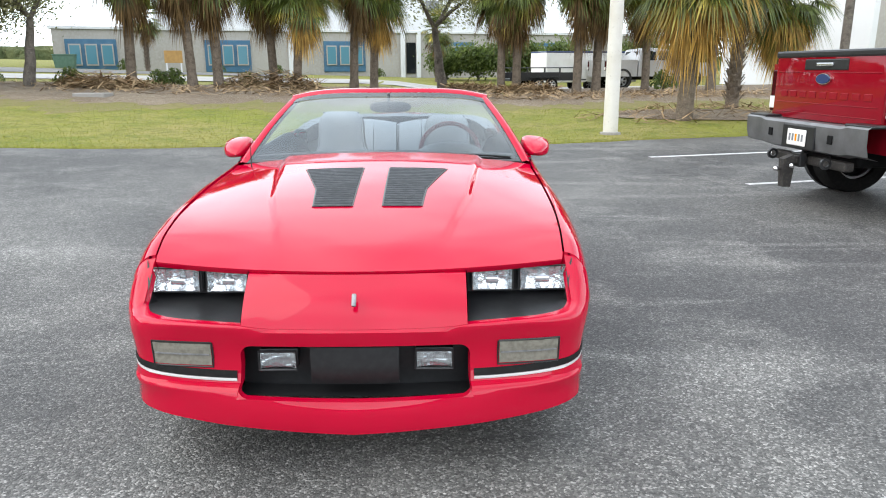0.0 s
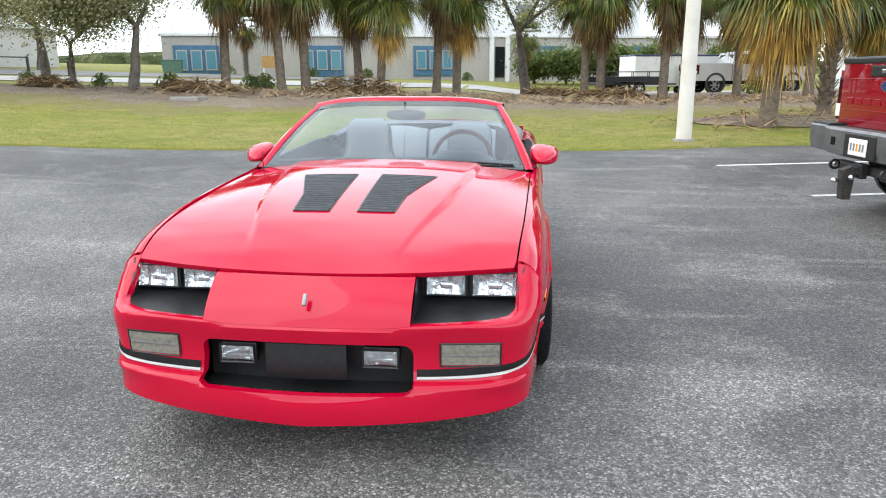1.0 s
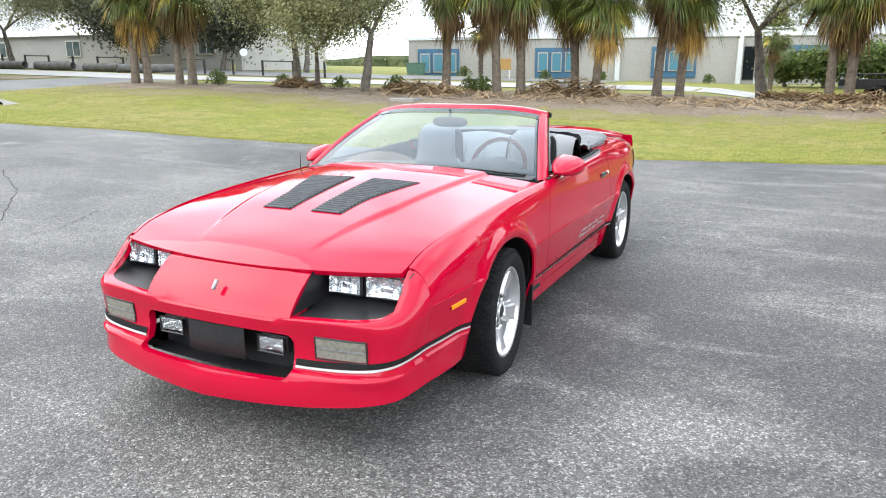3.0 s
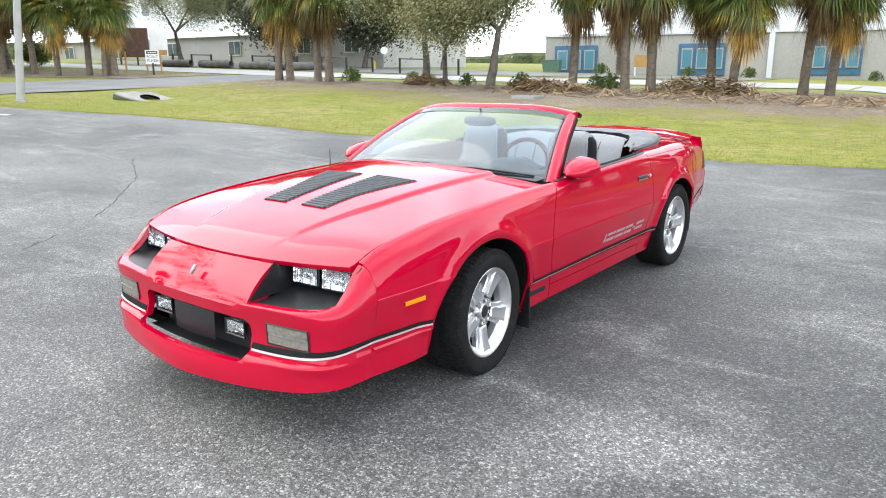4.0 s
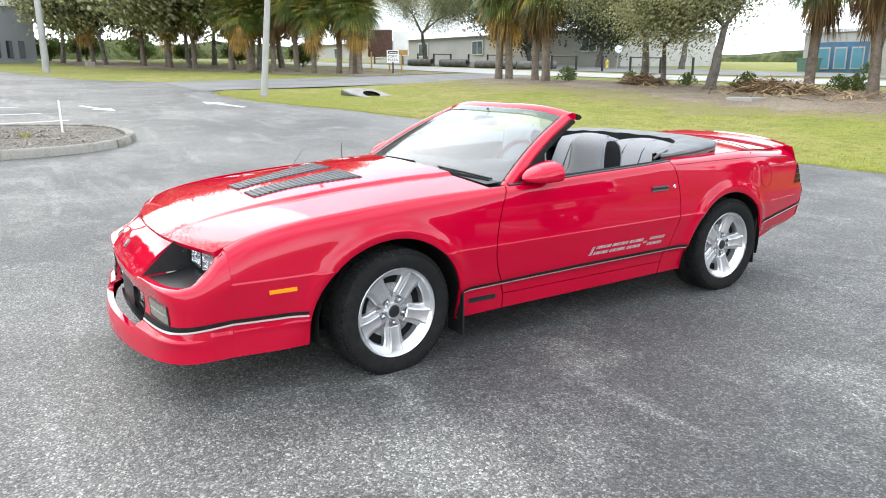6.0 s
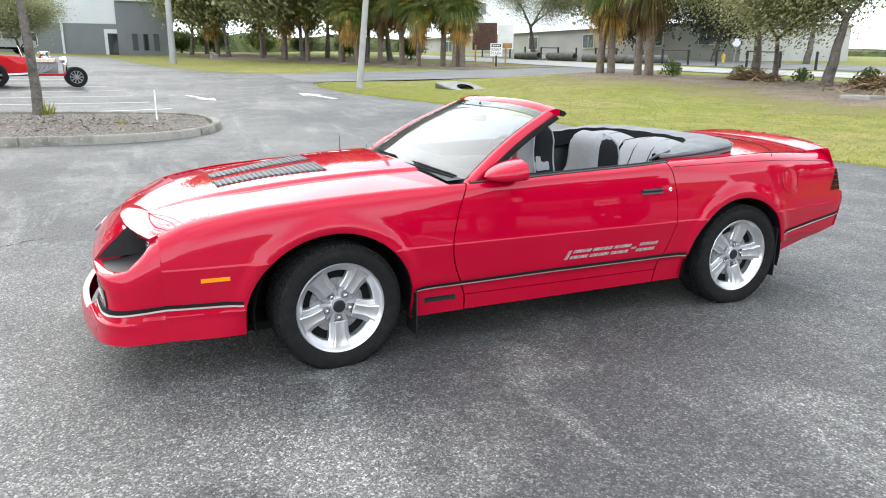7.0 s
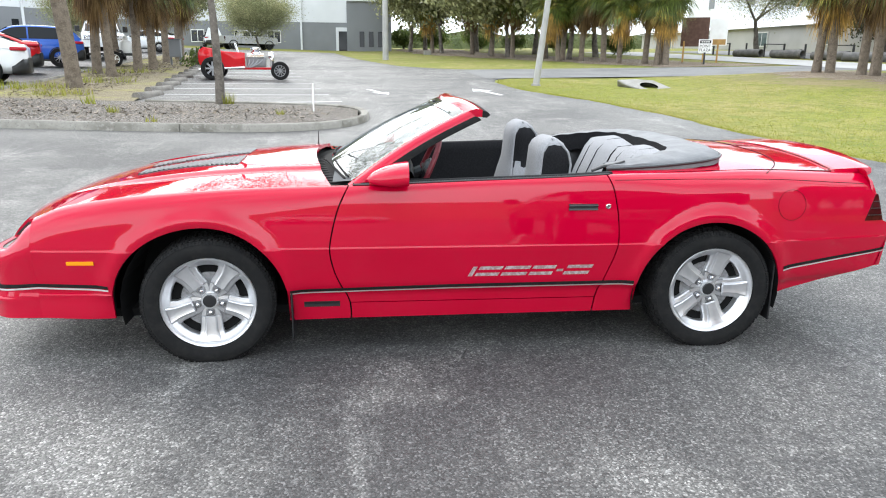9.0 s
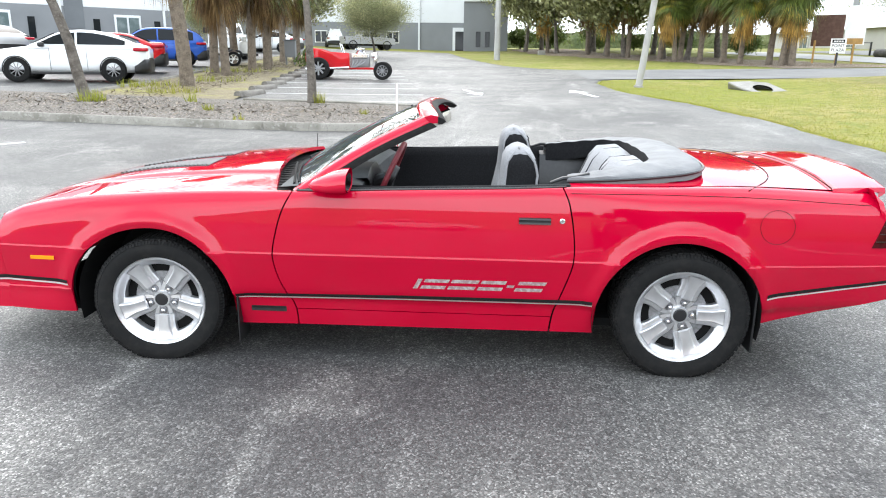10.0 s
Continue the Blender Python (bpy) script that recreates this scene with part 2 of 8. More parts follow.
ROAD_GREY = shade("road_surface", (0.175, 0.172, 0.166), 0.85, 0.0, [(0.6, (0.125, 0.124, 0.122), 0.4, 0.7, 6), (60, (0.25, 0.245, 0.24), 0.55, 0.75, 3)], [(90, 0.3)])
ROAD_PALE = shade("pale_road_surface", (0.36, 0.35, 0.335), 0.88, 0.0, [(0.6, (0.28, 0.275, 0.265), 0.4, 0.7, 6)], [(90, 0.3)])
KERB = shade("weathered_kerb", (0.25, 0.235, 0.205), 0.92, 0.0, [(1.8, (0.13, 0.12, 0.10), 0.44, 0.66, 7), (14, (0.29, 0.275, 0.245), 0.52, 0.70, 6), (60, (0.08, 0.075, 0.065), 0.60, 0.70, 3)], [(70, 0.4)])
LINE_PAINT = shade("line_paint", (0.594, 0.594, 0.585), 0.75, 0.0, [(14, (0.306, 0.306, 0.306), 0.52, 0.72, 6)], [(120, 0.3)])
WALL_SAND = shade("sandy_rendered_wall", (0.50, 0.36, 0.20), 0.9, 0.0, [(0.3, (0.42, 0.29, 0.16), 0.4, 0.7, 5), (3, (0.55, 0.41, 0.24), 0.5, 0.7, 4)], [(20, 0.15)])
WALL_PALE = shade("pale_render_wall", (0.3601, 0.3427, 0.3136), 0.9, 0.0, [(0.5, (0.3194, 0.302, 0.273), 0.4, 0.7, 5), (6, (0.3833, 0.3659, 0.3369), 0.45, 0.7, 4)], [(40, 0.15)])
WALL_LIGHT = shade("light_grey_wall", (0.47, 0.46, 0.44), 0.88, 0.0, [(0.5, (0.41, 0.40, 0.38), 0.4, 0.7, 5)], [(30, 0.1)])
WALL_WHITE = shade("white_wall", (0.6232, 0.6314, 0.6396), 0.8, 0.0, [(0.4, (0.574, 0.5822, 0.5904), 0.4, 0.7, 5)], [(30, 0.1)])
WALL_GREY = shade("grey_wall", (0.2046, 0.2108, 0.217), 0.85, 0.0, [(0.5, (0.1798, 0.186, 0.1922), 0.4, 0.7, 5)], [(30, 0.1)])
WALL_DARK = shade("dark_grey_wall", (0.112, 0.119, 0.126), 0.8, 0.0, [(0.5, (0.14, 0.147, 0.154), 0.4, 0.7, 5)])
BLUE_PAINT = shade("blue_window_paint", (0.035, 0.115, 0.20), 0.6, 0.0, [(3, (0.055, 0.14, 0.225), 0.4, 0.7, 4)])
BLUE_GLASS = shade("blue_tinted_glass", (0.09, 0.22, 0.28), 0.12, 0.0, coat=0.4)
GREEN_BIN = shade("green_container", (0.06, 0.125, 0.085), 0.6, 0.0, [(4, (0.085, 0.155, 0.11), 0.4, 0.7, 4)])
WHITE_PAINT = shade("white_paint", (0.78, 0.77, 0.74), 0.5, 0.0, [(2, (0.68, 0.66, 0.62), 0.45, 0.75, 5)], [(20, 0.05)])
POLE_GREY = shade("galvanised_pole", (0.36, 0.35, 0.33), 0.7, 0.2, [(1.6, (0.28, 0.27, 0.25), 0.45, 0.7, 5)], [(60, 0.1)])
POLE_WHITE = shade("weathered_white_pole", (0.629, 0.6035, 0.5525), 0.75, 0.0, [(1.6, (0.527, 0.493, 0.425), 0.45, 0.7, 5), (30, (0.425, 0.3995, 0.357), 0.62, 0.75, 3)], [(60, 0.1)])
BARK = shade("palm_bark", (0.175, 0.14, 0.1085), 0.95, 0.0, [(6, (0.105, 0.084, 0.063), 0.42, 0.68, 6), (30, (0.238, 0.203, 0.161), 0.52, 0.75, 4)], [(18, 0.8), (70, 0.5)])
OAK_BARK = shade("oak_bark", (0.155, 0.135, 0.115), 0.95, 0.0, [(5, (0.077, 0.0665, 0.056), 0.42, 0.68, 6), (25, (0.21, 0.189, 0.161), 0.55, 0.75, 4)], [(20, 0.9), (80, 0.4)])
FROND_GREEN = shade("palm_frond_green", (0.105, 0.135, 0.026), 0.45, 0.0, [(0.9, (0.40, 0.31, 0.05), 0.52, 0.68, 4)], islands=0.6, thin=0.3)
FROND_DRY = shade("palm_frond_dry", (0.21, 0.135, 0.06), 0.85, 0.0, [(1.3, (0.10, 0.06, 0.03), 0.42, 0.66, 4), (0.5, (0.40, 0.26, 0.085), 0.56, 0.70, 3)], islands=0.5, thin=0.4)
FROND_GOLD = shade("palm_frond_golden", (0.58, 0.37, 0.10), 0.8, 0.0, [(1.6, (0.24, 0.14, 0.05), 0.46, 0.68, 4)], islands=0.45, thin=0.5)
OAK_LEAF = shade("oak_leaf", (0.215, 0.225, 0.105), 0.55, 0.0, [(0.7, (0.41, 0.39, 0.21), 0.46, 0.7, 4)], islands=0.55, thin=0.4)
HYDRANT = shade("hydrant_paint", (0.62, 0.47, 0.06), 0.5, 0.0, [(12, (0.52, 0.38, 0.06), 0.4, 0.7, 3)])
SHADE_LEAF = shade("shade_tree_leaf", (0.045, 0.052, 0.026), 0.6, 0.0, [(0.7, (0.075, 0.08, 0.04), 0.46, 0.7, 4)], islands=0.5, thin=0.2)
SHRUB_LEAF = shade("shrub_leaf", (0.078, 0.1144, 0.026), 0.55, 0.0, [(1.5, (0.156, 0.1976, 0.052), 0.42, 0.7, 4)], islands=0.4, thin=0.5)
GRASS_BLADE = shade("grass_blade", (0.235, 0.25, 0.034), 0.8, 0.0, [(0.4, (0.27, 0.235, 0.06), 0.46, 0.68, 5)], islands=0.28, thin=0.5)


# ---- mesh helpers ----
def finish(name, bm, mat, smooth=None):
    me = bpy.data.meshes.new(name)
    bm.to_mesh(me)
    bm.free()
    me.materials.append(mat)
    if smooth is not None:
        me.shade_smooth() if smooth >= 180 else me.set_sharp_from_angle(angle=radians(smooth))
    return me


def part(name, bm, mat, parent=None, label="", smooth=None, at=None):
    ob = new(name, finish(name, bm, mat, smooth))
    if parent:
        ob.parent = parent
    if at is not None:
        ob.matrix_basis = at
    if label:
        ob["label"] = label
    return ob


def thing(name, label, category, group="", kind="", at=None):
    ob = new(name)
    ob.empty_display_size = 0.2
    if at is not None:
        ob.matrix_basis = at
    return tagged(ob, label, category, group, kind)


def add_box(bm, lo, hi, bevel=0.0, m=None):
    r = bmesh.ops.create_cube(bm, size=1.0)
    vs = r["verts"]
    for v in vs:
        v.co = Vector([lo[i] + (v.co[i] + 0.5) * (hi[i] - lo[i]) for i in range(3)])
    if bevel:
        es = list({e for v in vs for e in v.link_edges})
        r = bmesh.ops.bevel(bm, geom=es, offset=bevel, segments=2, affect="EDGES", profile=0.5)
        vs = list({v for v in r["verts"]} | {v for v in vs if v.is_valid})
    if m is not None:
        bmesh.ops.transform(bm, matrix=m, verts=[v for v in vs if v.is_valid])
    return bm


def box(lo, hi, bevel=0.0, m=None):
    return add_box(bmesh.new(), lo, hi, bevel, m)


def add_lathe(bm, profile, n=24, m=None, close=False):
    """Turns rows of (radius, height) about z."""
    rings = []
    for r, h in profile:
        rings.append([bm.verts.new((r * math.cos(2 * math.pi * k / n), r * math.sin(2 * math.pi * k / n), h)) for k in range(n)])
    pairs = list(zip(rings, rings[1:])) + ([(rings[-1], rings[0])] if close else [])
    for a, b in pairs:
        for k in range(n):
            bm.faces.new((a[k], a[(k + 1) % n], b[(k + 1) % n], b[k]))
    if not close:
        bm.faces.new(list(reversed(rings[0])))
        bm.faces.new(rings[-1])
    if m is not None:
        bmesh.ops.transform(bm, matrix=m, verts=[v for ring in rings for v in ring])
    return bm


def lathe(profile, n=24, m=None, close=False):
    return add_lathe(bmesh.new(), profile, n, m, close)


def add_tube(bm, points, radii, n=8, caps=True):
    """A tube along points, with one radius or one a point."""
    pts = [Vector(p) for p in points]
    radii = radii if hasattr(radii, "__len__") else [radii] * len(pts)
    side = None
    rings = []
    for i, p in enumerate(pts):
        d = (pts[min(i + 1, len(pts) - 1)] - pts[max(i - 1, 0)]).normalized()
        if side is None:
            side = d.orthogonal().normalized()
        side = (side - d * side.dot(d)).normalized()
        up = d.cross(side)
        rings.append([bm.verts.new(p + radii[i] * (math.cos(2 * math.pi * k / n) * side + math.sin(2 * math.pi * k / n) * up)) for k in range(n)])
    for a, b in zip(rings, rings[1:]):
        for k in range(n):
            bm.faces.new((a[k], a[(k + 1) % n], b[(k + 1) % n], b[k]))
    if caps:
        bm.faces.new(list(reversed(rings[0])))
        bm.faces.new(rings[-1])
    return bm


def tube(points, radii, n=8, caps=True):
    return add_tube(bmesh.new(), points, radii, n, caps)


def add_grid(bm, rows, loop=False):
    """A sheet over rows of points."""
    vs = [[bm.verts.new(p) for p in row] for row in rows]
    for a, b in zip(vs, vs[1:]):
        n = len(a)
        for k in range(n if loop else n - 1):
            q = (a[k], a[(k + 1) % n], b[(k + 1) % n], b[k])
            if len({v.co.to_tuple(6) for v in q}) > 2:
                bm.faces.new(q)
    return vs


def sheet(rows, thick=0.0, loop=False, flip=False):
    bm = bmesh.new()
    add_grid(bm, rows, loop)
    bmesh.ops.remove_doubles(bm, verts=bm.verts, dist=1e-5)
    bmesh.ops.recalc_face_normals(bm, faces=bm.faces)
    if flip:
        bmesh.ops.reverse_faces(bm, faces=bm.faces)
    if thick:
        bmesh.ops.solidify(bm, geom=bm.faces[:], thickness=thick)
    return bm


def add_prism(bm, outline, lo, hi, axis=2, m=None):
    """A flat outline (pairs) pulled from lo to hi along an axis; the pairs run over the other two axes in order."""
    def place(p, h):
        q = list(p)
        q.insert(axis, h)
        return q
    a = [bm.verts.new(place(p, lo)) for p in outline]
    b = [bm.verts.new(place(p, hi)) for p in outline]
    n = len(a)
    fs = [bm.faces.new(a), bm.faces.new(list(reversed(b)))]
    for k in range(n):
        fs.append(bm.faces.new((a[k], b[k], b[(k + 1) % n], a[(k + 1) % n])))
    bmesh.ops.recalc_face_normals(bm, faces=fs)
    if m is not None:
        bmesh.ops.transform(bm, matrix=m, verts=a + b)
    return bm


def prism(outline, lo, hi, axis=2, m=None):
    return add_prism(bmesh.new(), outline, lo, hi, axis, m)


def curve(x, pairs):
    """Smooth reading of a table of (x, value)."""
    if x <= pairs[0][0]:
        return pairs[0][1]
    for (a, va), (b, vb) in zip(pairs, pairs[1:]):
        if x <= b:
            t = (x - a) / (b - a)
            i = pairs.index((a, va))
            sa = (vb - pairs[i - 1][1]) / (b - pairs[i - 1][0]) if i > 0 else (vb - va) / (b - a)
            j = i + 1
            sb = (pairs[j + 1][1] - va) / (pairs[j + 1][0] - a) if j + 1 < len(pairs) else (vb - va) / (b - a)
            h = b - a
            return (2 * t**3 - 3 * t**2 + 1) * va + (t**3 - 2 * t**2 + t) * h * sa + (3 * t**2 - 2 * t**3) * vb + (t**3 - t**2) * h * sb
    return pairs[-1][1]


def line(x, pairs):
    return float(np.interp(x, [p[0] for p in pairs], [p[1] for p in pairs]))


def spread(a, b, n):
    return [a + (b - a) * k / (n - 1) for k in range(n)]

# ---- the ground: one sheet to the horizon, the paved lot and roads on it ----
def lie(x, y):
    """Height of the land: level round the convertible, rising gently away from it."""
    p = 0.034 * max(-x, 0.0) + 0.024 * min(math.sqrt(y * y + 1) - 1, 34.0)
    q = (p - 0.13) / 0.025
    h = 0.025 * (q if q > 30 else math.log1p(math.exp(q)))
    return min(h, 3.2) - 0.012 * math.exp(-(x * x + (y - 1.3) ** 2) / 60.0)


# north edge of the lot, as (x, y)
LOT_EDGE = [(-66, -2.2), (-50, 0.2), (-38, 2.5), (-33.4, 4.6), (-31.4, 7.0), (-24.9, 7.4), (-24.2, 5.9), (-22.0, 5.45), (-18.0, 5.7), (-14.5, 6.6), (-11.0, 7.15), (-8.3, 7.3),
            (-6.1, 7.45), (-4.6, 7.75), (-2.0, 8.6), (-0.5, 8.8), (2.5, 9.3), (3.8, 9.65), (6.3, 10.3), (12, 11.8), (40, 19)]


def mound(x, y):
    """The planted berm's soft rise over the land."""
    e = y - line(x, LOT_EDGE)
    rise = line(x, [(-24.5, 0.0), (-24, 0.16), (0, 0.16), (3, 0.03)]) * math.exp(-((e - 13.5) / 4.0) ** 2)
    swale = -0.14 * math.exp(-((x + 19) / 4.0) ** 2 - ((y - 10.2) / 1.8) ** 2)
    heap = 0.16 * math.exp(-((x - 7.0) / 2.4) ** 2 - ((y - 14.2) / 1.8) ** 2)
    dip = -0.55 * math.exp(-((y - 34.0 - 0.325 * x) / 5.0) ** 2) * min(1.0, max(0.0, (x + 2.0) / 4.0))
    return rise + swale + heap + dip


def on_land(x, y):
    return lie(x, y) + mound(x, y)


def steps(*stops):
    out = []
    for (a, d), (b, _) in zip(stops, stops[1:]):
        n = max(1, round((b - a) / d))
        out += [a + (b - a) * k / n for k in range(n)]
    return out + [stops[-1][0]]


xs = steps((-900, 120), (-180, 12), (-72, 2.0), (-30, 0.8), (16, 2.0), (40, 20), (200, 140), (900, 0))
ys = steps((-900, 120), (-180, 14), (-40, 4), (4, 0.6), (30, 1.5), (66, 12), (200, 140), (900, 0))
rows = []
for y in ys:
    row = []
    for x in xs:
        under = -0.05 if y < line(x, LOT_EDGE) - 0.4 and x > -80 else 0.0
        row.append((x, y, on_land(x, y) + under))
    rows.append(row)
ground = part("ground", sheet(rows), GRASS_SOIL, smooth=180)
tagged(ground, "mown yellow-green grass with dry patches round the lot", "ground", kind="structure")

rows = []
cols = steps((-66, 1.5), (-31.4, 0.4), (-21, 0.5), (9, 1.0), (40, 0))
for x in cols:
    top = line(x, LOT_EDGE) + 0.03 * math.sin(x * 5.1) + 0.04 * math.sin(x * 1.7)
    bottom = -60.0
    fr = [0, .35, .6, .72, .80, .85, .88, .90, .915, .93, .94, .95, .96, .968, .976, .984, .992, 1.0]
    rows.append([(x, bottom + (top - bottom) * f, lie(x, bottom + (top - bottom) * f) + 0.012) for f in fr] + [(x, top + 0.02, lie(x, top) - 0.06)])
parking_lot = part("parking_lot", sheet(rows), ASPHALT, smooth=180)
tagged(parking_lot, "worn dark grey asphalt lot with pale scuffed patches", "asphalt lot", kind="structure")

# ---- the red convertible: nose towards -y, front axle at y = 0, its left side at +x ----
WIDE = [(-0.79, 0.865), (-0.627, 0.880), (-0.4, 0.893), (0.0, 0.900), (0.4, 0.902), (1.3, 0.906), (2.0, 0.908), (2.56, 0.912), (3.0, 0.902), (3.3, 0.882), (3.42, 0.868), (3.52, 0.845), (3.6, 0.80)]
TUMBLE = [(0.17, -0.085), (0.262, -0.070), (0.325, -0.062), (0.345, -0.048), (0.36, -0.036), (0.44, -0.022), (0.572, 0.0), (0.578, -0.003), (0.62, -0.0055), (0.66, -0.009), (0.70, -0.0125), (0.74, -0.0168), (0.78, -0.0220), (0.82, -0.0282), (0.86, -0.0360), (0.90, -0.046), (0.96, -0.07)]
TOP = [(-0.84, 0.695), (-0.80, 0.713), (-0.671, 0.765), (-0.41, 0.812), (-0.149, 0.836), (0.115, 0.853), (0.382, 0.864), (0.68, 0.872), (0.93, 0.878), (1.2, 0.888), (1.48, 0.897), (1.77, 0.906), (2.0, 0.916), (2.35, 0.922), (2.8, 0.930), (3.2, 0.933), (3.42, 0.935), (3.6, 0.935)]
TUMBLE_TOP = [p for p in TUMBLE if p[0] > 0.573]
SHOULDER = [(-0.8, 0.088), (-0.4, 0.078), (0.0, 0.066), (0.5, 0.050), (0.68, 0.030), (0.8, 0.018), (1.9, 0.018), (2.1, 0.04), (2.4, 0.07), (3.3, 0.075)]
ROUND = [(-0.8, 0.13), (0.3, 0.12), (0.68, 0.07), (0.8, 0.04), (1.9, 0.04), (2.1, 0.06), (2.4, 0.10), (3.3, 0.10)]
SILL = [(-0.79, 0.235), (-0.40, 0.225), (0.40, 0.185), (0.7, 0.190), (2.16, 0.196), (2.94, 0.272), (3.5, 0.385)]
ARCH = ((0.0, 0.298, 0.392), (2.55, 0.298, 0.388))
ARCH_FRONT = 0.392 / 0.442
DOOR_FRONT = [(0.19, 0.70), (0.278, 0.695), (0.337, 0.672), (0.397, 0.643), (0.47, 0.617), (0.571, 0.603), (0.683, 0.623), (0.78, 0.653), (0.876, 0.701)]
DOOR_REAR = [(0.19, 1.95), (0.287, 1.961), (0.369, 1.985), (0.547, 2.040), (0.665, 2.044), (0.838, 2.016), (0.914, 1.985)]


def warp(y, z):
    """Bends upright lines at y = 0.66 and y = 2.0 into the door's curved edges."""
    hat = max(0.0, min((y - 0.42) / 0.24, (1.30 - y) / 0.64))
    hat2 = max(0.0, min((y - 1.36) / 0.64, (2.16 - y) / 0.16))
    return y + hat * (curve(z, DOOR_FRONT) - 0.66) + hat2 * (curve(z, DOOR_REAR) - 2.0)


def tumble(z):
    return curve(z, TUMBLE_TOP) if z > 0.578 else line(z, TUMBLE)


def flank(y, z, proud=0.0):
    """Half-width of the body at y, z."""
    zt, sh, rd = curve(y, TOP), line(y, SHOULDER), line(y, ROUND)
    k = min(1.0, max(0.0, (z - (zt - rd)) / rd))
    tuck = tumble(z)
    if z < 0.36:
        tuck += (-0.022 - tuck) * min(1.0, max(0.0, (-0.30 - y) / 0.25)) * 0.8
    x = curve(y, WIDE) + tuck - sh * (1 - math.sqrt(max(0.0, 1 - k * k)))
    for cy, cz, r in ARCH:
        d = math.hypot((y - cy) * (ARCH_FRONT if y < cy and cy == 0 else 1.0), max(z - cz, 0.0) * 0.98)
        if z > 0.2:
            x += 0.020 * math.exp(-((d - r - 0.018) / 0.034) ** 2) * min(1, max(0, (z - 0.2) / 0.15))
    return x + proud


def low(y, pad=0.0):
    z = line(y, SILL)
    for cy, cz, r in ARCH:
        d = abs(y - cy) * (ARCH_FRONT if y < cy and cy == 0 else 1.0)
        if d < r - 1e-6 - pad:
            z = max(z, cz + math.sqrt((r - pad) ** 2 - d * d) * 0.985)
    return z


def arch_columns(cy, r, n=26):
    return [cy - r * math.cos(math.pi * k / n) / (ARCH_FRONT if k < n / 2 and cy == 0 else 1.0) for k in range(n + 1)]


def side_columns(a, b):
    ys = [a, b]
    n = max(2, round((b - a) / 0.025))
    ys += [a + (b - a) * k / n for k in range(n)]
    for cy, cz, r in ARCH:
        ys += [y for y in arch_columns(cy, r) if a < y < b]
    out = []
    for y in sorted(ys):
        if not out or y - out[-1] > 0.002:
            out.append(y)
    return out


def side_rows(y, floor_z=None, pad=0.0, top_cut=0.0):
    zl, zt = low(y, pad), curve(y, TOP) - top_cut
    if floor_z is not None:
        zl = max(zl, floor_z)
    base = [0.17, 0.20, 0.24, 0.277, 0.31, 0.325, 0.335, 0.345, 0.352, 0.36, 0.40, 0.44, 0.48, 0.52, 0.55, 0.568, 0.572, 0.578, 0.584, 0.61, 0.64, 0.66]
    rest = [0.66 + (zt - 0.66) * f for f in (0.08, 0.16, 0.24, 0.32, 0.40, 0.48, 0.55, 0.62, 0.68, 0.74, 0.79, 0.84, 0.88, 0.92, 0.95, 0.975, 0.99, 1.0)]
    return [max(zl, min(z, zt)) for z in base] + [max(zl, z) for z in rest]


TAIL_CUT = [(3.395, 0.99), (3.44, 0.83), (3.485, 0.672), (3.55, 0.640), (3.57, 0.60)]


def side_panel(s, a, b, floor_z=None, roof_z=None, inset=0.0, fold=0.012, top_cut=0.0):
    """One skin of a flank between the seams a and b; s is +1 for the left side."""
    rows = []
    for y in side_columns(a, b):
        zs = side_rows(y, floor_z, 0.0, top_cut)
        if y > 3.395:
            zs = [min(z, max(line(y, TAIL_CUT), low(y))) for z in zs]
        if roof_z is not None:
            zs = [min(z, roof_z) for z in zs]
        rows.append([(s * (flank(y, z) - inset), warp(y, z), z) for z in zs])
    bm = sheet(rows)
    if fold:
        rim = [e for e in bm.edges if e.is_boundary]
        ex = bmesh.ops.extrude_edge_only(bm, edges=rim)
        for v in ex["geom"]:
            if isinstance(v, bmesh.types.BMVert):
                if v.co.z > curve(v.co.y, TOP) - 0.004:
                    v.co.z -= 0.03
                    v.co.x += s * 0.004
                else:
                    v.co.x -= s * fold
    bmesh.ops.recalc_face_normals(bm, faces=bm.faces)
    return bm


def stripe(s, a, b, top, high, wide, proud=0.003):
    """A band along the flank: top is a table of heights, high its offset below that, wide its width."""
    rows = []
    n = max(2, round((b - a) / 0.05))
    for k in range(n + 1):
        y = a + (b - a) * k / n
        z = line(y, top) - high
        zs = [z, z - wide * 0.5, z - wide]
        p = [(s * (flank(y, q, proud)), warp(y, q), q) for q in zs]
        rows.append([(p[0][0] - s * 0.006, p[0][1], p[0][2])] + p + [(p[2][0] - s * 0.006, p[2][1], p[2][2])])
    return sheet(rows)


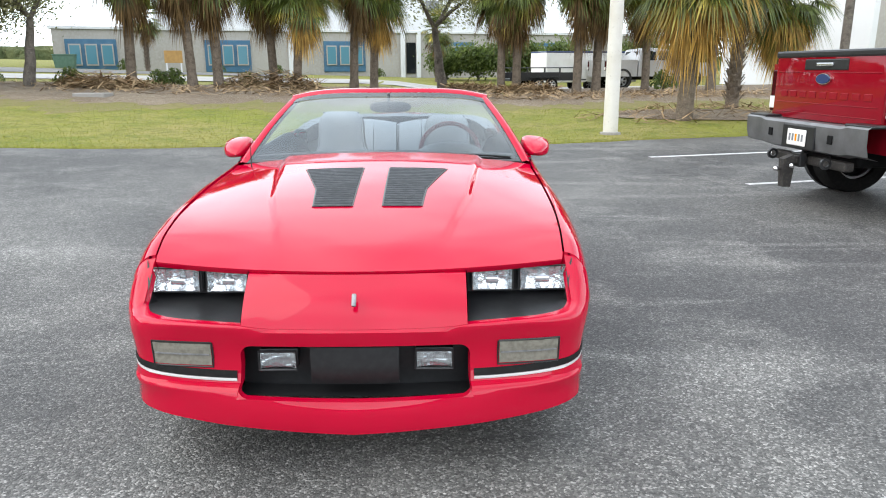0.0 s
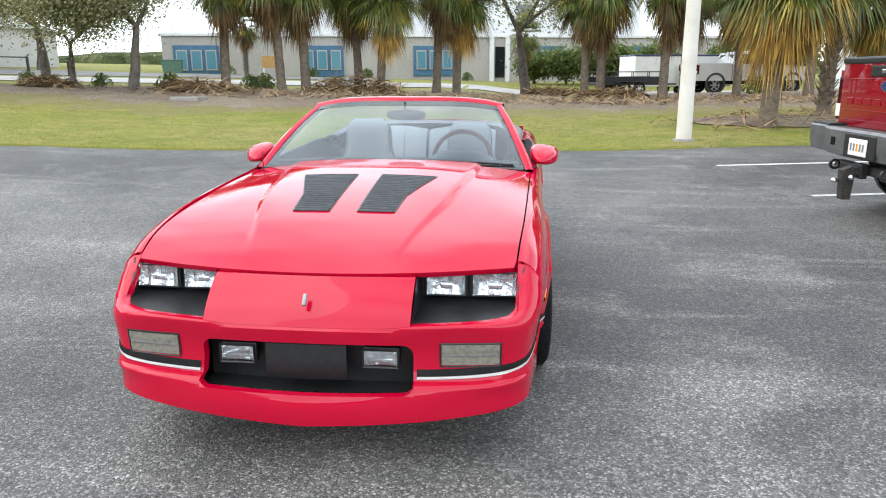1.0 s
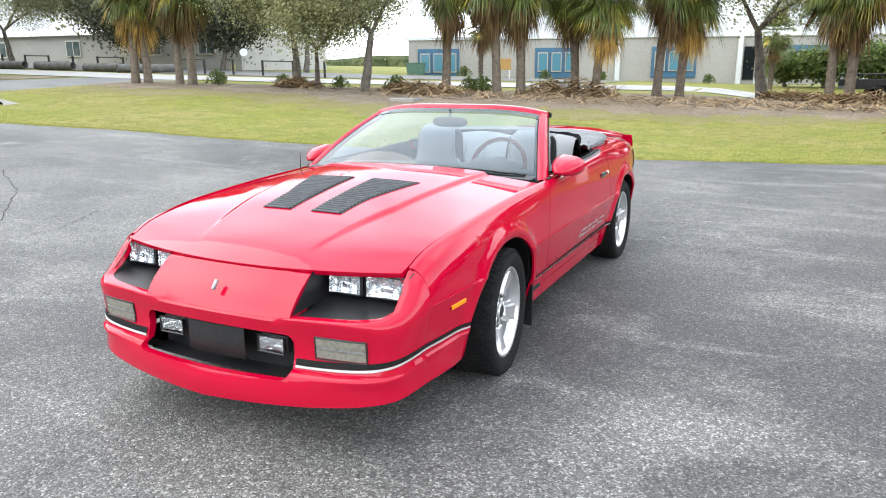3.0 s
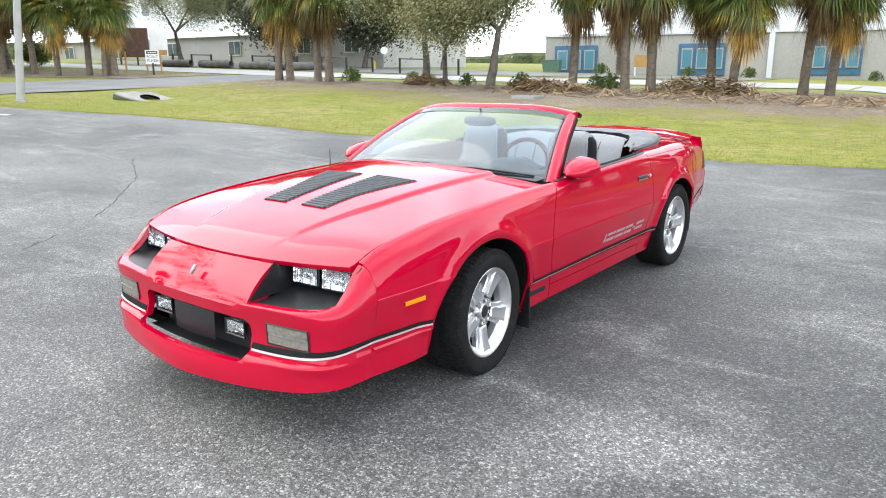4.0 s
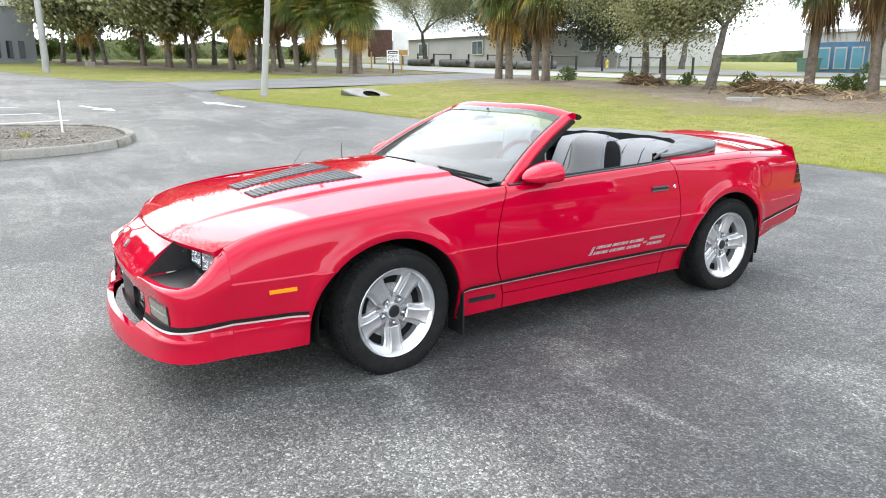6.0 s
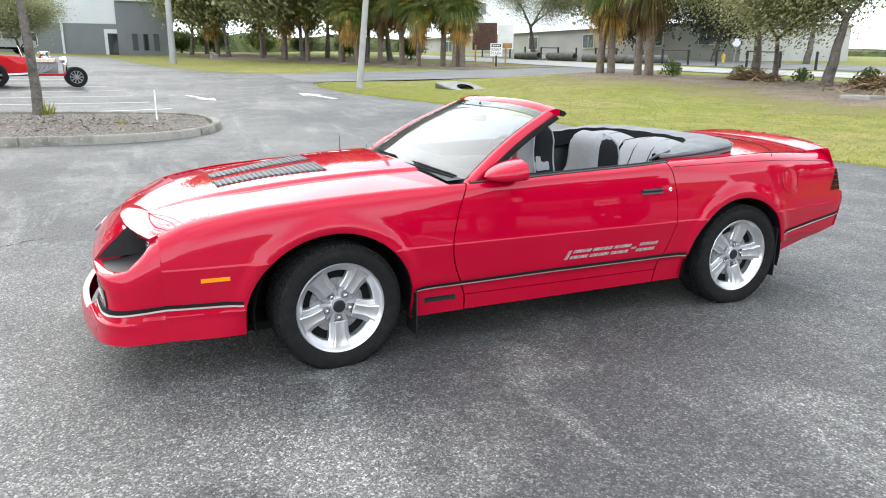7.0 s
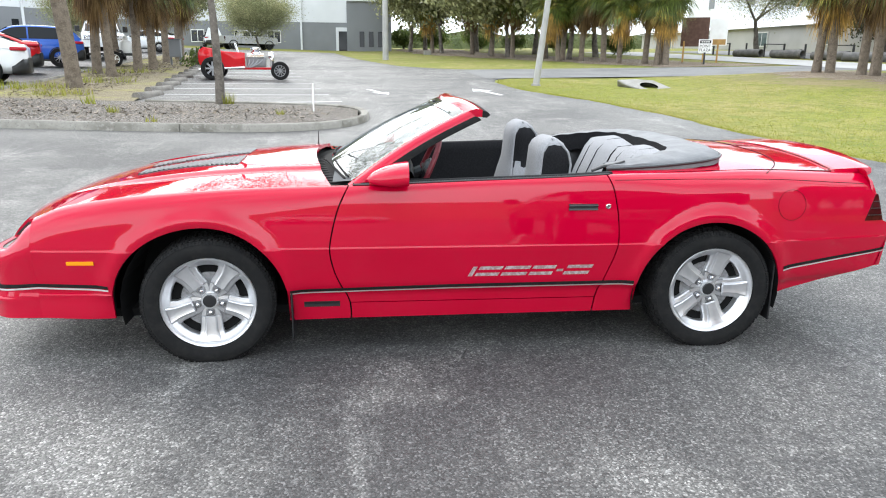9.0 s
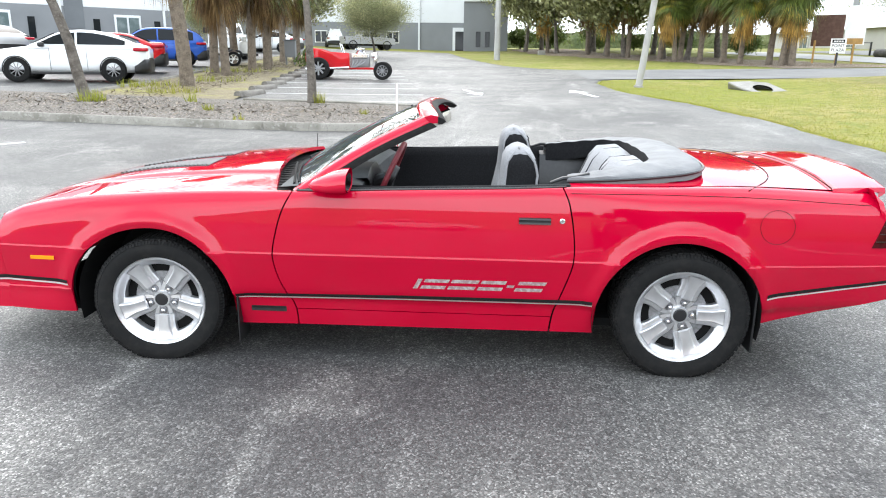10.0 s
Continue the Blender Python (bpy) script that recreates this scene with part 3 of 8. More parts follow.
car = thing("convertible_car", "glossy red two-door convertible with its top folded, parked on asphalt", "car")
GAP = 0.0036
fender = {}
door = {}
quarter = {}
for s, side in ((1, "left"), (-1, "right")):
    fender[s] = part("front_fender", side_panel(s, -0.79 + GAP, 0.66 - GAP), RED, car, smooth=32)
    door[s] = part("door", side_panel(s, 0.66 + GAP, 2.0 - GAP, 0.279), RED, car, "closed red door with a slanted grey decal", smooth=32)
    part("rocker_panel", side_panel(s, 0.66 + GAP, 2.0 - GAP, None, 0.2745), RED, car, smooth=32)
    quarter[s] = part("rear_quarter_panel", side_panel(s, 2.0 + GAP, 3.545), RED, car, smooth=32)
    part("inner_side", side_panel(s, -0.80, 3.40, inset=0.035, fold=0, top_cut=0.07), DARK, car, smooth=60)
    band = [(-0.95, 0.415), (-0.43, 0.400)]
    sill_band = [(0.40, 0.359), (1.2, 0.373), (2.15, 0.376)]
    tail_band = [(2.95, 0.432), (3.54, 0.500)]
    for a, b, t in ((-0.787, -0.450, band), (0.404, 2.146, sill_band), (2.945, 3.535, tail_band)):
        part("black_side_stripe", stripe(s, a, b, t, 0.0, 0.016), RUBBER, car)
        part("pale_pinstripe", stripe(s, a, b, t, 0.019, 0.0065 if a > 0 else 0.008), WHITE_LINE, car)

# front bumper cover: one skin round the nose
PLAN = [(0.0, -1.098), (0.15, -1.096), (0.30, -1.089), (0.45, -1.076), (0.60, -1.060), (0.70, -1.045), (0.772, -1.016), (0.822, -0.962), (0.850, -0.882), (0.865, -0.79)]
plan_len = [0.0]
for (ax, ay), (bx, by) in zip(PLAN, PLAN[1:]):
    plan_len.append(plan_len[-1] + math.hypot(bx - ax, by - ay))
PLAN_X = [(l, p[0]) for l, p in zip(plan_len, PLAN)]
PLAN_Y = [(l, p[1]) for l, p in zip(plan_len, PLAN)]
NOSE_OFF = [(0.17, 0.040), (0.205, 0.046), (0.24, 0.047), (0.30, 0.041), (0.318, 0.036), (0.328, 0.026), (0.336, 0.003), (0.375, -0.010), (0.40, -0.016), (0.47, -0.012), (0.52, -0.002), (0.545, 0.004), (0.56, 0.0), (0.75, 0.0)]
L_END = plan_len[-1]


def nose_plan(l):
    a = abs(l)
    s = 1 if l >= 0 else -1
    x, y = curve(a, PLAN_X), curve(a, PLAN_Y)
    x2, y2 = curve(min(a + 0.01, L_END), PLAN_X), curve(min(a + 0.01, L_END), PLAN_Y)
    x1, y1 = curve(max(a - 0.01, 0), PLAN_X), curve(max(a - 0.01, 0), PLAN_Y)
    t = Vector((x2 - x1, y2 - y1)).normalized()
    return s * x, y, s * t.y, -t.x


NOSE_TOP = [(0.0, 0.528), (0.30, 0.532), (0.40, 0.542), (0.78, 0.557), (0.87, 0.575), (0.94, 0.63), (0.99, 0.685), (L_END, 0.7165)]


def nose_point(l, z, extra=0.0):
    x, y, nx, ny = nose_plan(l)
    a = abs(l)
    f = min(1.0, max(0.0, (L_END - a) / 0.44))
    f = f * f * (3 - 2 * f)
    tail = tumble(z)
    if z < 0.36:
        tail += (-0.022 - tail) * 0.8
    lip = max(0.0, min(1.0, (0.338 - z) / 0.05)) * (0.036 - 0.080 * min(1.0, a / 0.80) ** 1.5)
    o = f * (line(z, NOSE_OFF) + lip) + (1 - f) * tail
    zt = line(a, NOSE_TOP)
    sh, rd = 0.012 + (1 - f) * 0.076, 0.02 + (1 - f) * 0.11
    k = min(1.0, max(0.0, (z - (zt - rd)) / rd))
    o -= sh * (1 - math.sqrt(max(0.0, 1 - k * k)))
    return (x + nx * (o + extra), y + ny * (o + extra), z)


def nose_low(l):
    return line(abs(l), [(0.0, 0.185), (0.45, 0.200), (0.75, 0.225), (L_END, 0.235)])


MOUTH = 0.398
bm = bmesh.new()
ls = sorted({round(v, 5) for v in (spread(-L_END, -0.75, 12) + spread(-0.75, -MOUTH, 10) + spread(-MOUTH, MOUTH, 23) + spread(MOUTH, 0.75, 10) + spread(0.75, L_END, 12))})
zs0 = [0.17, 0.19, 0.205, 0.225, 0.25, 0.275, 0.30, 0.312, 0.319, 0.325, 0.3295, 0.333, 0.3365, 0.345, 0.36, 0.40, 0.44, 0.468, 0.49, 0.52, 0.535]


def nose_rows(l):
    zl, zt = nose_low(l), line(abs(l), NOSE_TOP)
    return [min(max(z, zl), zt) for z in zs0] + [max(zl, 0.535 + (zt - 0.535) * f) if zt > 0.54 else zt for f in (0.2, 0.4, 0.55, 0.7, 0.8, 0.88, 0.95, 1.0)]


def mouth_low(l):
    return 0.302 + 0.030 * (abs(l) / MOUTH) ** 2


grid = []
for l in ls:
    grid.append([bm.verts.new(nose_point(l, z)) for z in nose_rows(l)])
for i in range(len(ls) - 1):
    mid = (ls[i] + ls[i + 1]) / 2
    for j in range(len(grid[0]) - 1):
        za, zb = grid[i][j].co.z, grid[i][j + 1].co.z
        if abs(mid) < MOUTH and 0.2995 < za and zb < 0.4685:
            continue
        q = (grid[i][j], grid[i + 1][j], grid[i + 1][j + 1], grid[i][j + 1])
        if len({v.co.to_tuple(5) for v in q}) > 2:
            bm.faces.new(q)
bmesh.ops.remove_doubles(bm, verts=bm.verts, dist=1e-5)
rim = [e for e in bm.edges if e.is_boundary]
ex = bmesh.ops.extrude_edge_only(bm, edges=rim)
for v in ex["geom"]:
    if isinstance(v, bmesh.types.BMVert):
        v.co.y += 0.03
        v.co.x *= 0.985
bmesh.ops.recalc_face_normals(bm, faces=bm.faces)
bumper = part("front_bumper_cover", bm, RED, car, smooth=35)

# rounded corners of the mouth
for l0, z0, du, dz in ((-MOUTH, 0.30, 1, 1), (MOUTH, 0.30, -1, 1), (-MOUTH, 0.468, 1, -1), (MOUTH, 0.468, -1, -1)):
    r = 0.038
    arc = [(l0 + du * r * (1 - math.cos(q)), z0 + dz * r * (1 - math.sin(q))) for q in spread(0, math.pi / 2, 9)]
    rows = [[nose_point(l0 - du * 0.004, z0 - dz * 0.004, 0.0008) for p in arc], [nose_point(l, z, 0.0008) for l, z in arc], [Vector(nose_point(l, z, 0.0)) + Vector((0, 0.03, 0)) for l, z in arc]]
    part("mouth_corner", sheet(rows), RED, bumper, smooth=50)

# the band on the bumper, either side of the mouth
for s in (1, -1):
    for high, wide, mat, name in ((0.0, 0.024, RUBBER, "black_bumper_stripe"), (0.0255, 0.0085, WHITE_LINE, "white_bumper_stripe")):
        rows = []
        for l in spread(MOUTH + 0.012, L_END, 22):
            q = min(1.0, max(0.0, (l - 0.60) / (L_END - 0.60)))
            far_high, far_wide = (0.0, 0.016) if high == 0 else (0.019, 0.008)
            z = 0.378 + 0.0322 * max(0, (l - 0.45) / (L_END - 0.45)) ** 1.4 - (high + (far_high - high) * q)
            w = wide + (far_wide - wide) * q
            rows.append([nose_point(s * l, z, -0.002), nose_point(s * l, z, 0.0035), nose_point(s * l, z - w / 2, 0.0045), nose_point(s * l, z - w, 0.0035), nose_point(s * l, z - w, -0.002)])
        part(name, sheet(rows), mat, car)

# mouth with its dark liner, centre plate and fog lamps
rows = [[(x, -1.08 + 0.09 * (x / 0.42) ** 2 * 0.3 + d, z) for x in spread(-0.42, 0.42, 9)] for d, z in ((0.0, 0.49), (0.10, 0.49), (0.10, 0.28), (0.0, 0.28))]
part("grille_liner", sheet(rows), BLACK_PLASTIC, car, "black plastic grille opening", smooth=20)
part("centre_grille_plate", sheet([[(x, -1.078 + 0.06 * (x / 0.4) ** 2 + dy, z) for x in spread(-0.155, 0.15, 7)] for z, dy in ((0.468, 0.004), (0.462, -0.004), (0.40, -0.006), (0.335, -0.006), (0.327, -0.002), (0.325, 0.02))]), BLACK_PLASTIC, car, smooth=30)
for s in (1, -1):
    lamp = part("fog_lamp", box((s * 0.272 - 0.068, -1.035, 0.370), (s * 0.272 + 0.068, -1.0, 0.443), 0.008), BLACK_TRIM, car, "clear ribbed rectangular fog lamp", smooth=30)
    part("reflector", sheet([[(s * 0.272 + 0.061 * u, -1.054 + 0.016 * (1 - u * u) + 0.0022 * math.cos(36 * u), 0.4065 + 0.0295 * v) for u in spread(-1, 1, 73)] for v in spread(-1, 1, 7)]), LAMP_MIRROR, lamp, smooth=180)
    part("lens", sheet([[(s * 0.272 + 0.063 * u, -1.060, 0.4065 + 0.031 * v) for u in (-1, 0, 1)] for v in (-1, 0, 1)]), LAMP_GLASS, lamp)
    rim = [(s * 0.272 + 0.065 * a, -1.058, 0.4065 + 0.034 * b) for a, b in ((-1, -1), (-1, 1), (1, 1), (1, -1), (-1, -1))]
    part("lamp_bezel", tube(rim, 0.0045, 6, False), BLACK_PLASTIC, lamp)
    # front signal lamps let into the bumper
    l0, l1 = 0.500, 0.712
    rows = [[nose_point(s * l, z, e) for l in spread(l0, l1, 8)] for z, e in ((0.474, -0.004), (0.472, 0.004), (0.45, 0.005), (0.43, 0.003), (0.41, 0.005), (0.394, 0.004), (0.391, -0.004))]
    sig = part("signal_lamp", sheet(rows), SMOKE, car, "smoke-grey front signal lens")
    for z in (0.433,):
        part("lens_bar", sheet([[nose_point(s * l, z + d, e) for l in spread(l0 + 0.006, l1 - 0.006, 8)] for d, e in ((0.003, 0.002), (0.0015, 0.008), (-0.0015, 0.008), (-0.003, 0.002))]), ALLOY_GREY, sig)
    rim = [nose_point(s * l, 0.477, 0.002) for l in spread(l0 - 0.004, l1 + 0.004, 8)] + [nose_point(s * (l1 + 0.005), z, 0.002) for z in (0.45, 0.42)] + [nose_point(s * l, 0.388, 0.002) for l in spread(l1 + 0.004, l0 - 0.004, 8)] + [nose_point(s * (l0 - 0.005), z, 0.002) for z in (0.42, 0.45)]
    part("lens_seal", tube(rim + [rim[0]], 0.0035, 5, False), BLACK_TRIM, sig)

# hood
HOOD_EDGE = [(-0.86, 0.752), (-0.80, 0.765), (-0.4, 0.788), (0.0, 0.806), (0.4, 0.826), (0.62, 0.836)]
HOOD_MID = [(-0.95, 0.690), (-0.90, 0.712), (-0.8, 0.752), (-0.6, 0.802), (-0.46, 0.829), (-0.2, 0.871), (0.0, 0.897), (0.128, 0.910), (0.3, 0.927), (0.5, 0.939), (0.62, 0.944)]


def hood_front(x):
    return -0.942 + 0.104 * (abs(x) / 0.757) ** 2.2


def hood_back(x):
    return 0.500 + 0.118 * (abs(x) / 0.8) ** 2


def hood_side(y):
    """Half-width of the hood: it meets the fender's inner edge."""
    return flank(y, curve(y, TOP)) if y > -0.79 else flank(-0.79, curve(-0.79, TOP)) - (-0.79 - y) * 0.22


def hood_z(x, y):
    xe = hood_side(y)
    ze = curve(y, TOP) if y > -0.80 else 0.713 + (y + 0.80) * 0.45
    q = min(1.0, abs(x) / xe)
    z = ze + (curve(y, HOOD_MID) - ze) * (1 - q**2.3)
    xb = line(y, [(-0.9, 0.28), (-0.3, 0.43), (0.5, 0.53)])
    d = (abs(x) - xb) / 0.009
    lift = 0.017 * min(1, max(0, (y + 0.85) / 0.5))
    return z + lift * (0.5 - 0.5 * math.tanh(d)) - lift * 0.45


rows = []
for u in spread(-1, 1, 161):
    row = []
    x_any = abs(u) * 0.8
    ya, yb = hood_front(x_any), hood_back(x_any)
    for v in spread(0, 1, 46):
        y = ya + (yb - ya) * v
        x = u * (hood_side(y) - 0.007)
        row.append((x, y, hood_z(x, y)))
    row = [(row[0][0], row[0][1] + 0.012, row[0][2] - 0.022), (row[0][0], row[0][1] + 0.001, row[0][2] - 0.006)] + row + [(row[-1][0], row[-1][1] + 0.004, row[-1][2] - 0.02)]
    rows.append(row)
rows = [[(p[0] * 0.996, p[1], p[2] - 0.03) for p in rows[0]]] + rows + [[(p[0] * 0.996, p[1], p[2] - 0.03) for p in rows[-1]]]
bm = sheet(rows)
hood = part("hood", bm, RED, car, "red hood with two black louvred vents", smooth=40)

# hood louvres
for s in (1, -1):
    out = [(-0.465, 0.228), (-0.25, 0.246), (0.10, 0.344)]
    rows = []
    for y in spread(-0.465, 0.10, 14):
        xo = line(y, out)
        rows.append([(s * x, y, hood_z(s * x, y) + e) for x, e in ((0.058, -0.004), (0.060, 0.004), (0.06 + (xo - 0.06) / 2, 0.004), (xo, 0.004), (xo + 0.002, -0.004))])
    vent = part("hood_vent", sheet(rows), BLACK_TRIM, car, "black slatted hood vent")
    for k in range(21):
        y = -0.455 + k * 0.0272
        xo = line(y, out)
        rows = [[(s * x, y + dy, hood_z(s * x, y + dy) + e) for x in (0.066, 0.06 + (xo - 0.06) / 2, xo - 0.007)] for dy, e in ((-0.010, 0.003), (-0.008, 0.0085), (-0.003, 0.009), (0.009, 0.005), (0.011, 0.002))]
        part("slat", sheet(rows), VENT_SLAT, vent)

# nose panel between the lamp pockets
rows = []
for x in spread(-0.386, 0.386, 25):
    l = x * 1.004
    p0 = Vector(nose_point(l, line(abs(l), NOSE_TOP))) + Vector((0, -0.001, 0.001))
    p1 = Vector((x, hood_front(x) - 0.004, hood_z(x, hood_front(x)) - 0.010))
    row = [p0 + Vector((0, 0.02, -0.03))]
    for v in spread(0, 1, 16):
        p = p0.lerp(p1, v)
        p.z += 0.013 * math.sin(math.pi * v**0.8)
        p.y -= 0.004 * math.sin(math.pi * v)
        row.append(p)
    rows.append(row + [p1 + Vector((0, 0.04, -0.01))])
rows = [[p + Vector((0, 0.10, -0.02)) for p in rows[0]]] + rows + [[p + Vector((0, 0.10, -0.02)) for p in rows[-1]]]
part("nose_panel", sheet(rows), RED, car, smooth=50)
em = part("nose_emblem", box((-0.008, -0.008, -0.023), (0.008, 0.006, 0.023), 0.004, pose(0, -1.058, 0.625, -38, 0, 0)), ALLOY_GREY, car, "small upright grey metal emblem", smooth=30)

# lamp pockets and headlamps
for s in (1, -1):
    xi, xo = 0.386, 0.818
    front = [nose_point(s * l, line(l, NOSE_TOP)) for l in spread(0.388, 0.965, 12)]
    n = len(front)
    back_low = [(s * (xi + (xo - 0.02 - xi) * k / (n - 1)), -0.800 + 0.02 * (k / (n - 1)) ** 1.3, 0.572) for k in range(n)]
    back_top = [(p[0], p[1] + 0.0, 0.70) for p in back_low]
    inner = [Vector(p) + Vector((0, 0.004, -0.004)) for p in front]
    rows = [inner, [Vector(a).lerp(Vector(b), 0.5) + Vector((0, 0, -0.012)) for a, b in zip(inner, back_low)], back_low, back_top]
    pocket = part("headlamp_pocket", sheet(rows), BLACK_PLASTIC, car, "matt black recessed headlamp pocket", smooth=40)
    inner_wall = [(s * (xi + 0.004), y, z) for y, z in ((-1.066, 0.546), (-0.91, 0.695), (-0.79, 0.705), (-0.79, 0.555))]
    bm = bmesh.new()
    bm.faces.new([bm.verts.new(p) for p in inner_wall])
    part("pocket_cheek", bm, BLACK_PLASTIC, pocket)
    bm = bmesh.new()
    outer_wall = [front[-1], front[-2], front[-3], (s * 0.795, -0.80, 0.57), (s * 0.795, -0.80, 0.705)]
    bm.faces.new([bm.verts.new(Vector(p) + Vector((-s * 0.004, 0.003, 0))) for p in outer_wall])
    part("pocket_cheek", bm, BLACK_PLASTIC, pocket)
    for xa, xb, ya, yb in ((0.412, 0.567, -0.818, -0.815), (0.588, 0.768, -0.814, -0.806)):
        turn = math.degrees(math.atan2(yb - ya, xb - xa))
        m = pose(s * (xa + xb) / 2, (ya + yb) / 2, 0.631, -4, 0, s * turn)
        w = (xb - xa) / 2
        lamp = part("headlamp", box((-w, 0.016, -0.045), (w, 0.06, 0.045), 0.006, m), BLACK_TRIM, pocket, "clear rectangular sealed-beam headlamp", smooth=30)
        rows = [[m @ Vector((w * 0.95 * u, -0.006 + 0.020 * (1 - u * u) * (1 - 0.6 * v * v) - 0.012 + 0.004 * math.cos(9 * u), 0.043 * v)) for u in spread(-1, 1, 25)] for v in spread(-1, 1, 13)]
        part("reflector", sheet(rows), LAMP_MIRROR, lamp, smooth=180)
        rows = [[m @ Vector((w * 0.97 * u, -0.020 - 0.005 * (1 - u * u), 0.043 * v)) for u in spread(-1, 1, 9)] for v in spread(-1, 1, 5)]
        part("lens", sheet(rows), LAMP_GLASS, lamp, smooth=180)
        edge = [m @ Vector((w * a, -0.014, 0.045 * b)) for a, b in ((-1, -0.85), (-1, 0.85), (-0.92, 1), (0.92, 1), (1, 0.85), (1, -0.85), (0.92, -1), (-0.92, -1), (-1, -0.85))]
        part("lamp_bezel", tube(edge, 0.004, 6, False), BLACK_TRIM, lamp)
        part("bulb_shield", box((-w * 0.30, -0.010, -0.020), (w * 0.30, -0.002, 0.004), 0.004, m), CHROME, lamp, smooth=30)
        for q in (-0.8, -0.6, -0.4, -0.2, 0.2, 0.4, 0.6, 0.8):
            part("flute", box((w * q - 0.0012, -0.0255, -0.041), (w * q + 0.0012, -0.0215, 0.041), 0.0, m), LAMP_GLASS, lamp)

# windscreen, its frame and wipers
def screen(u, v):
    """The glass: u from the right (-1) to the left (1), v from foot to header."""
    a = Vector((0.795 * u, 0.585 + 0.125 * u * u, 0.915 - 0.045 * u * u))
    b = Vector((0.598 * u, 1.232 + 0.072 * u * u, 1.243 - 0.040 * u**4))
    p = a.lerp(b, v)
    p.z += 0.020 * math.sin(math.pi * v)
    p.y -= 0.012 * math.sin(math.pi * v)
    return p


glass = part("windscreen", sheet([[screen(u, v) for u in spread(-1, 1, 25)] for v in spread(0, 1, 13)]), GLASS, car, "clear raked windscreen", smooth=180)
glass.visible_shadow = False
rows = [[screen(u, v) + Vector((0, -0.003, 0.003)) for u in spread(-0.985, 0.985, 25)] for v in spread(0.90, 0.985, 3)]
TINT = clear_glass("screen_tint_band", (0.35, 0.42, 0.45))
tint = part("tint_band", sheet(rows), TINT, glass)
tint.visible_shadow = False
for s in (1, -1):
    path = [screen(s * 1.0, v) for v in spread(-0.02, 1.0, 10)]
    rows = []
    for i, p in enumerate(path):
        w = 0.047 - 0.010 * i / 9
        rows.append([p + Vector(d) for d in ((-s * 0.014, 0.004, 0.006), (s * 0.012, -0.004, 0.013), (s * w * 0.8, 0.014, 0.006), (s * w, 0.035, -0.012), (s * w * 0.7, 0.055, -0.030), (-s * 0.004, 0.045, -0.024))])
    part("windscreen_pillar", sheet(rows, loop=True), RED, car, smooth=60)
    rows = []
    for i, p in enumerate(path):
        rows.append([p + Vector(d) for d in ((-s * 0.034, 0.002, 0.004), (-s * 0.014, 0.000, 0.0065), (-s * 0.012, 0.01, 0.0), (-s * 0.034, 0.012, -0.004))])
    part("screen_seal", sheet(rows, loop=True), RUBBER, car)
    rows = []
    for i, p in enumerate(path[1:]):
        w = 0.046 - 0.010 * i / 9
        rows.append([p + Vector(d) for d in ((s * w * 0.95, 0.034, -0.013), (s * w, 0.052, -0.018), (s * w * 0.85, 0.072, -0.034), (s * w * 0.4, 0.060, -0.034))])
    part("pillar_weatherstrip", sheet(rows, loop=True), RUBBER, car, smooth=60)
rows = []
for u in spread(-1.045, 1.045, 29):
    p = screen(max(-1, min(1, u)), 1.0)
    if abs(u) > 1:
        p = p + Vector(((u - math.copysign(1, u)) * 0.6, 0.004, -0.004))
    rows.append([p + Vector(d) for d in ((0, -0.008, -0.002), (0, 0.004, 0.016), (0, 0.040, 0.026), (0, 0.074, 0.020), (0, 0.088, 0.004), (0, 0.076, -0.014), (0, 0.02, -0.016))])
def capped(rows):
    """Closes both ends of a run of rings."""
    ends = []
    for r in (rows[0], rows[-1]):
        c = sum((Vector(p) for p in r), Vector()) / len(r)
        ends.append([c.lerp(Vector(p), 0.02) for p in r])
    return [ends[0]] + rows + [ends[1]]


part("windscreen_header", sheet(capped(rows), loop=True), RED, car, "red windscreen header rail", smooth=60)
rows = []
for u in spread(-1.06, 1.06, 29):
    p = screen(max(-1, min(1, u)), 1.0)
    if abs(u) > 1:
        p = p + Vector(((u - math.copysign(1, u)) * 0.6, 0.004, -0.004))
    rows.append([p + Vector(d) for d in ((0, 0.074, 0.018), (0, 0.100, 0.010), (0, 0.112, -0.004), (0, 0.094, -0.018), (0, 0.072, -0.016))])
part("header_weatherstrip", sheet(capped(rows), loop=True), RUBBER, car, smooth=60)
rows = []
for d, f in ((0.0, 0.86), (0.004, 0.97), (0.012, 1.0), (0.022, 0.93), (0.030, 0.7), (0.033, 0.1)):
    rows.append([(0.011 + 0.128 * f * math.copysign(abs(math.cos(q)) ** 0.62, math.cos(q)), 1.176 - d, 1.155 + 0.034 * f * math.copysign(abs(math.sin(q)) ** 0.75, math.sin(q))) for q in spread(0, 2 * math.pi, 33)[:-1]])
mir = part("inner_mirror", sheet(rows, loop=True), BLACK_PLASTIC, car, "black rear-view mirror on the windscreen", smooth=60)
part("mirror_face", sheet([[(0.011 + 0.11 * r * math.cos(q), 1.178, 1.155 + 0.029 * r * math.sin(q)) for r in (0.02, 1)] for q in spread(0, 2 * math.pi, 25)]), CHROME, mir)
part("mirror_stem", tube([(0, 1.175, 1.18), (0, 1.20, 1.215), (0, 1.185, 1.235)], 0.008), BLACK_PLASTIC, mir)
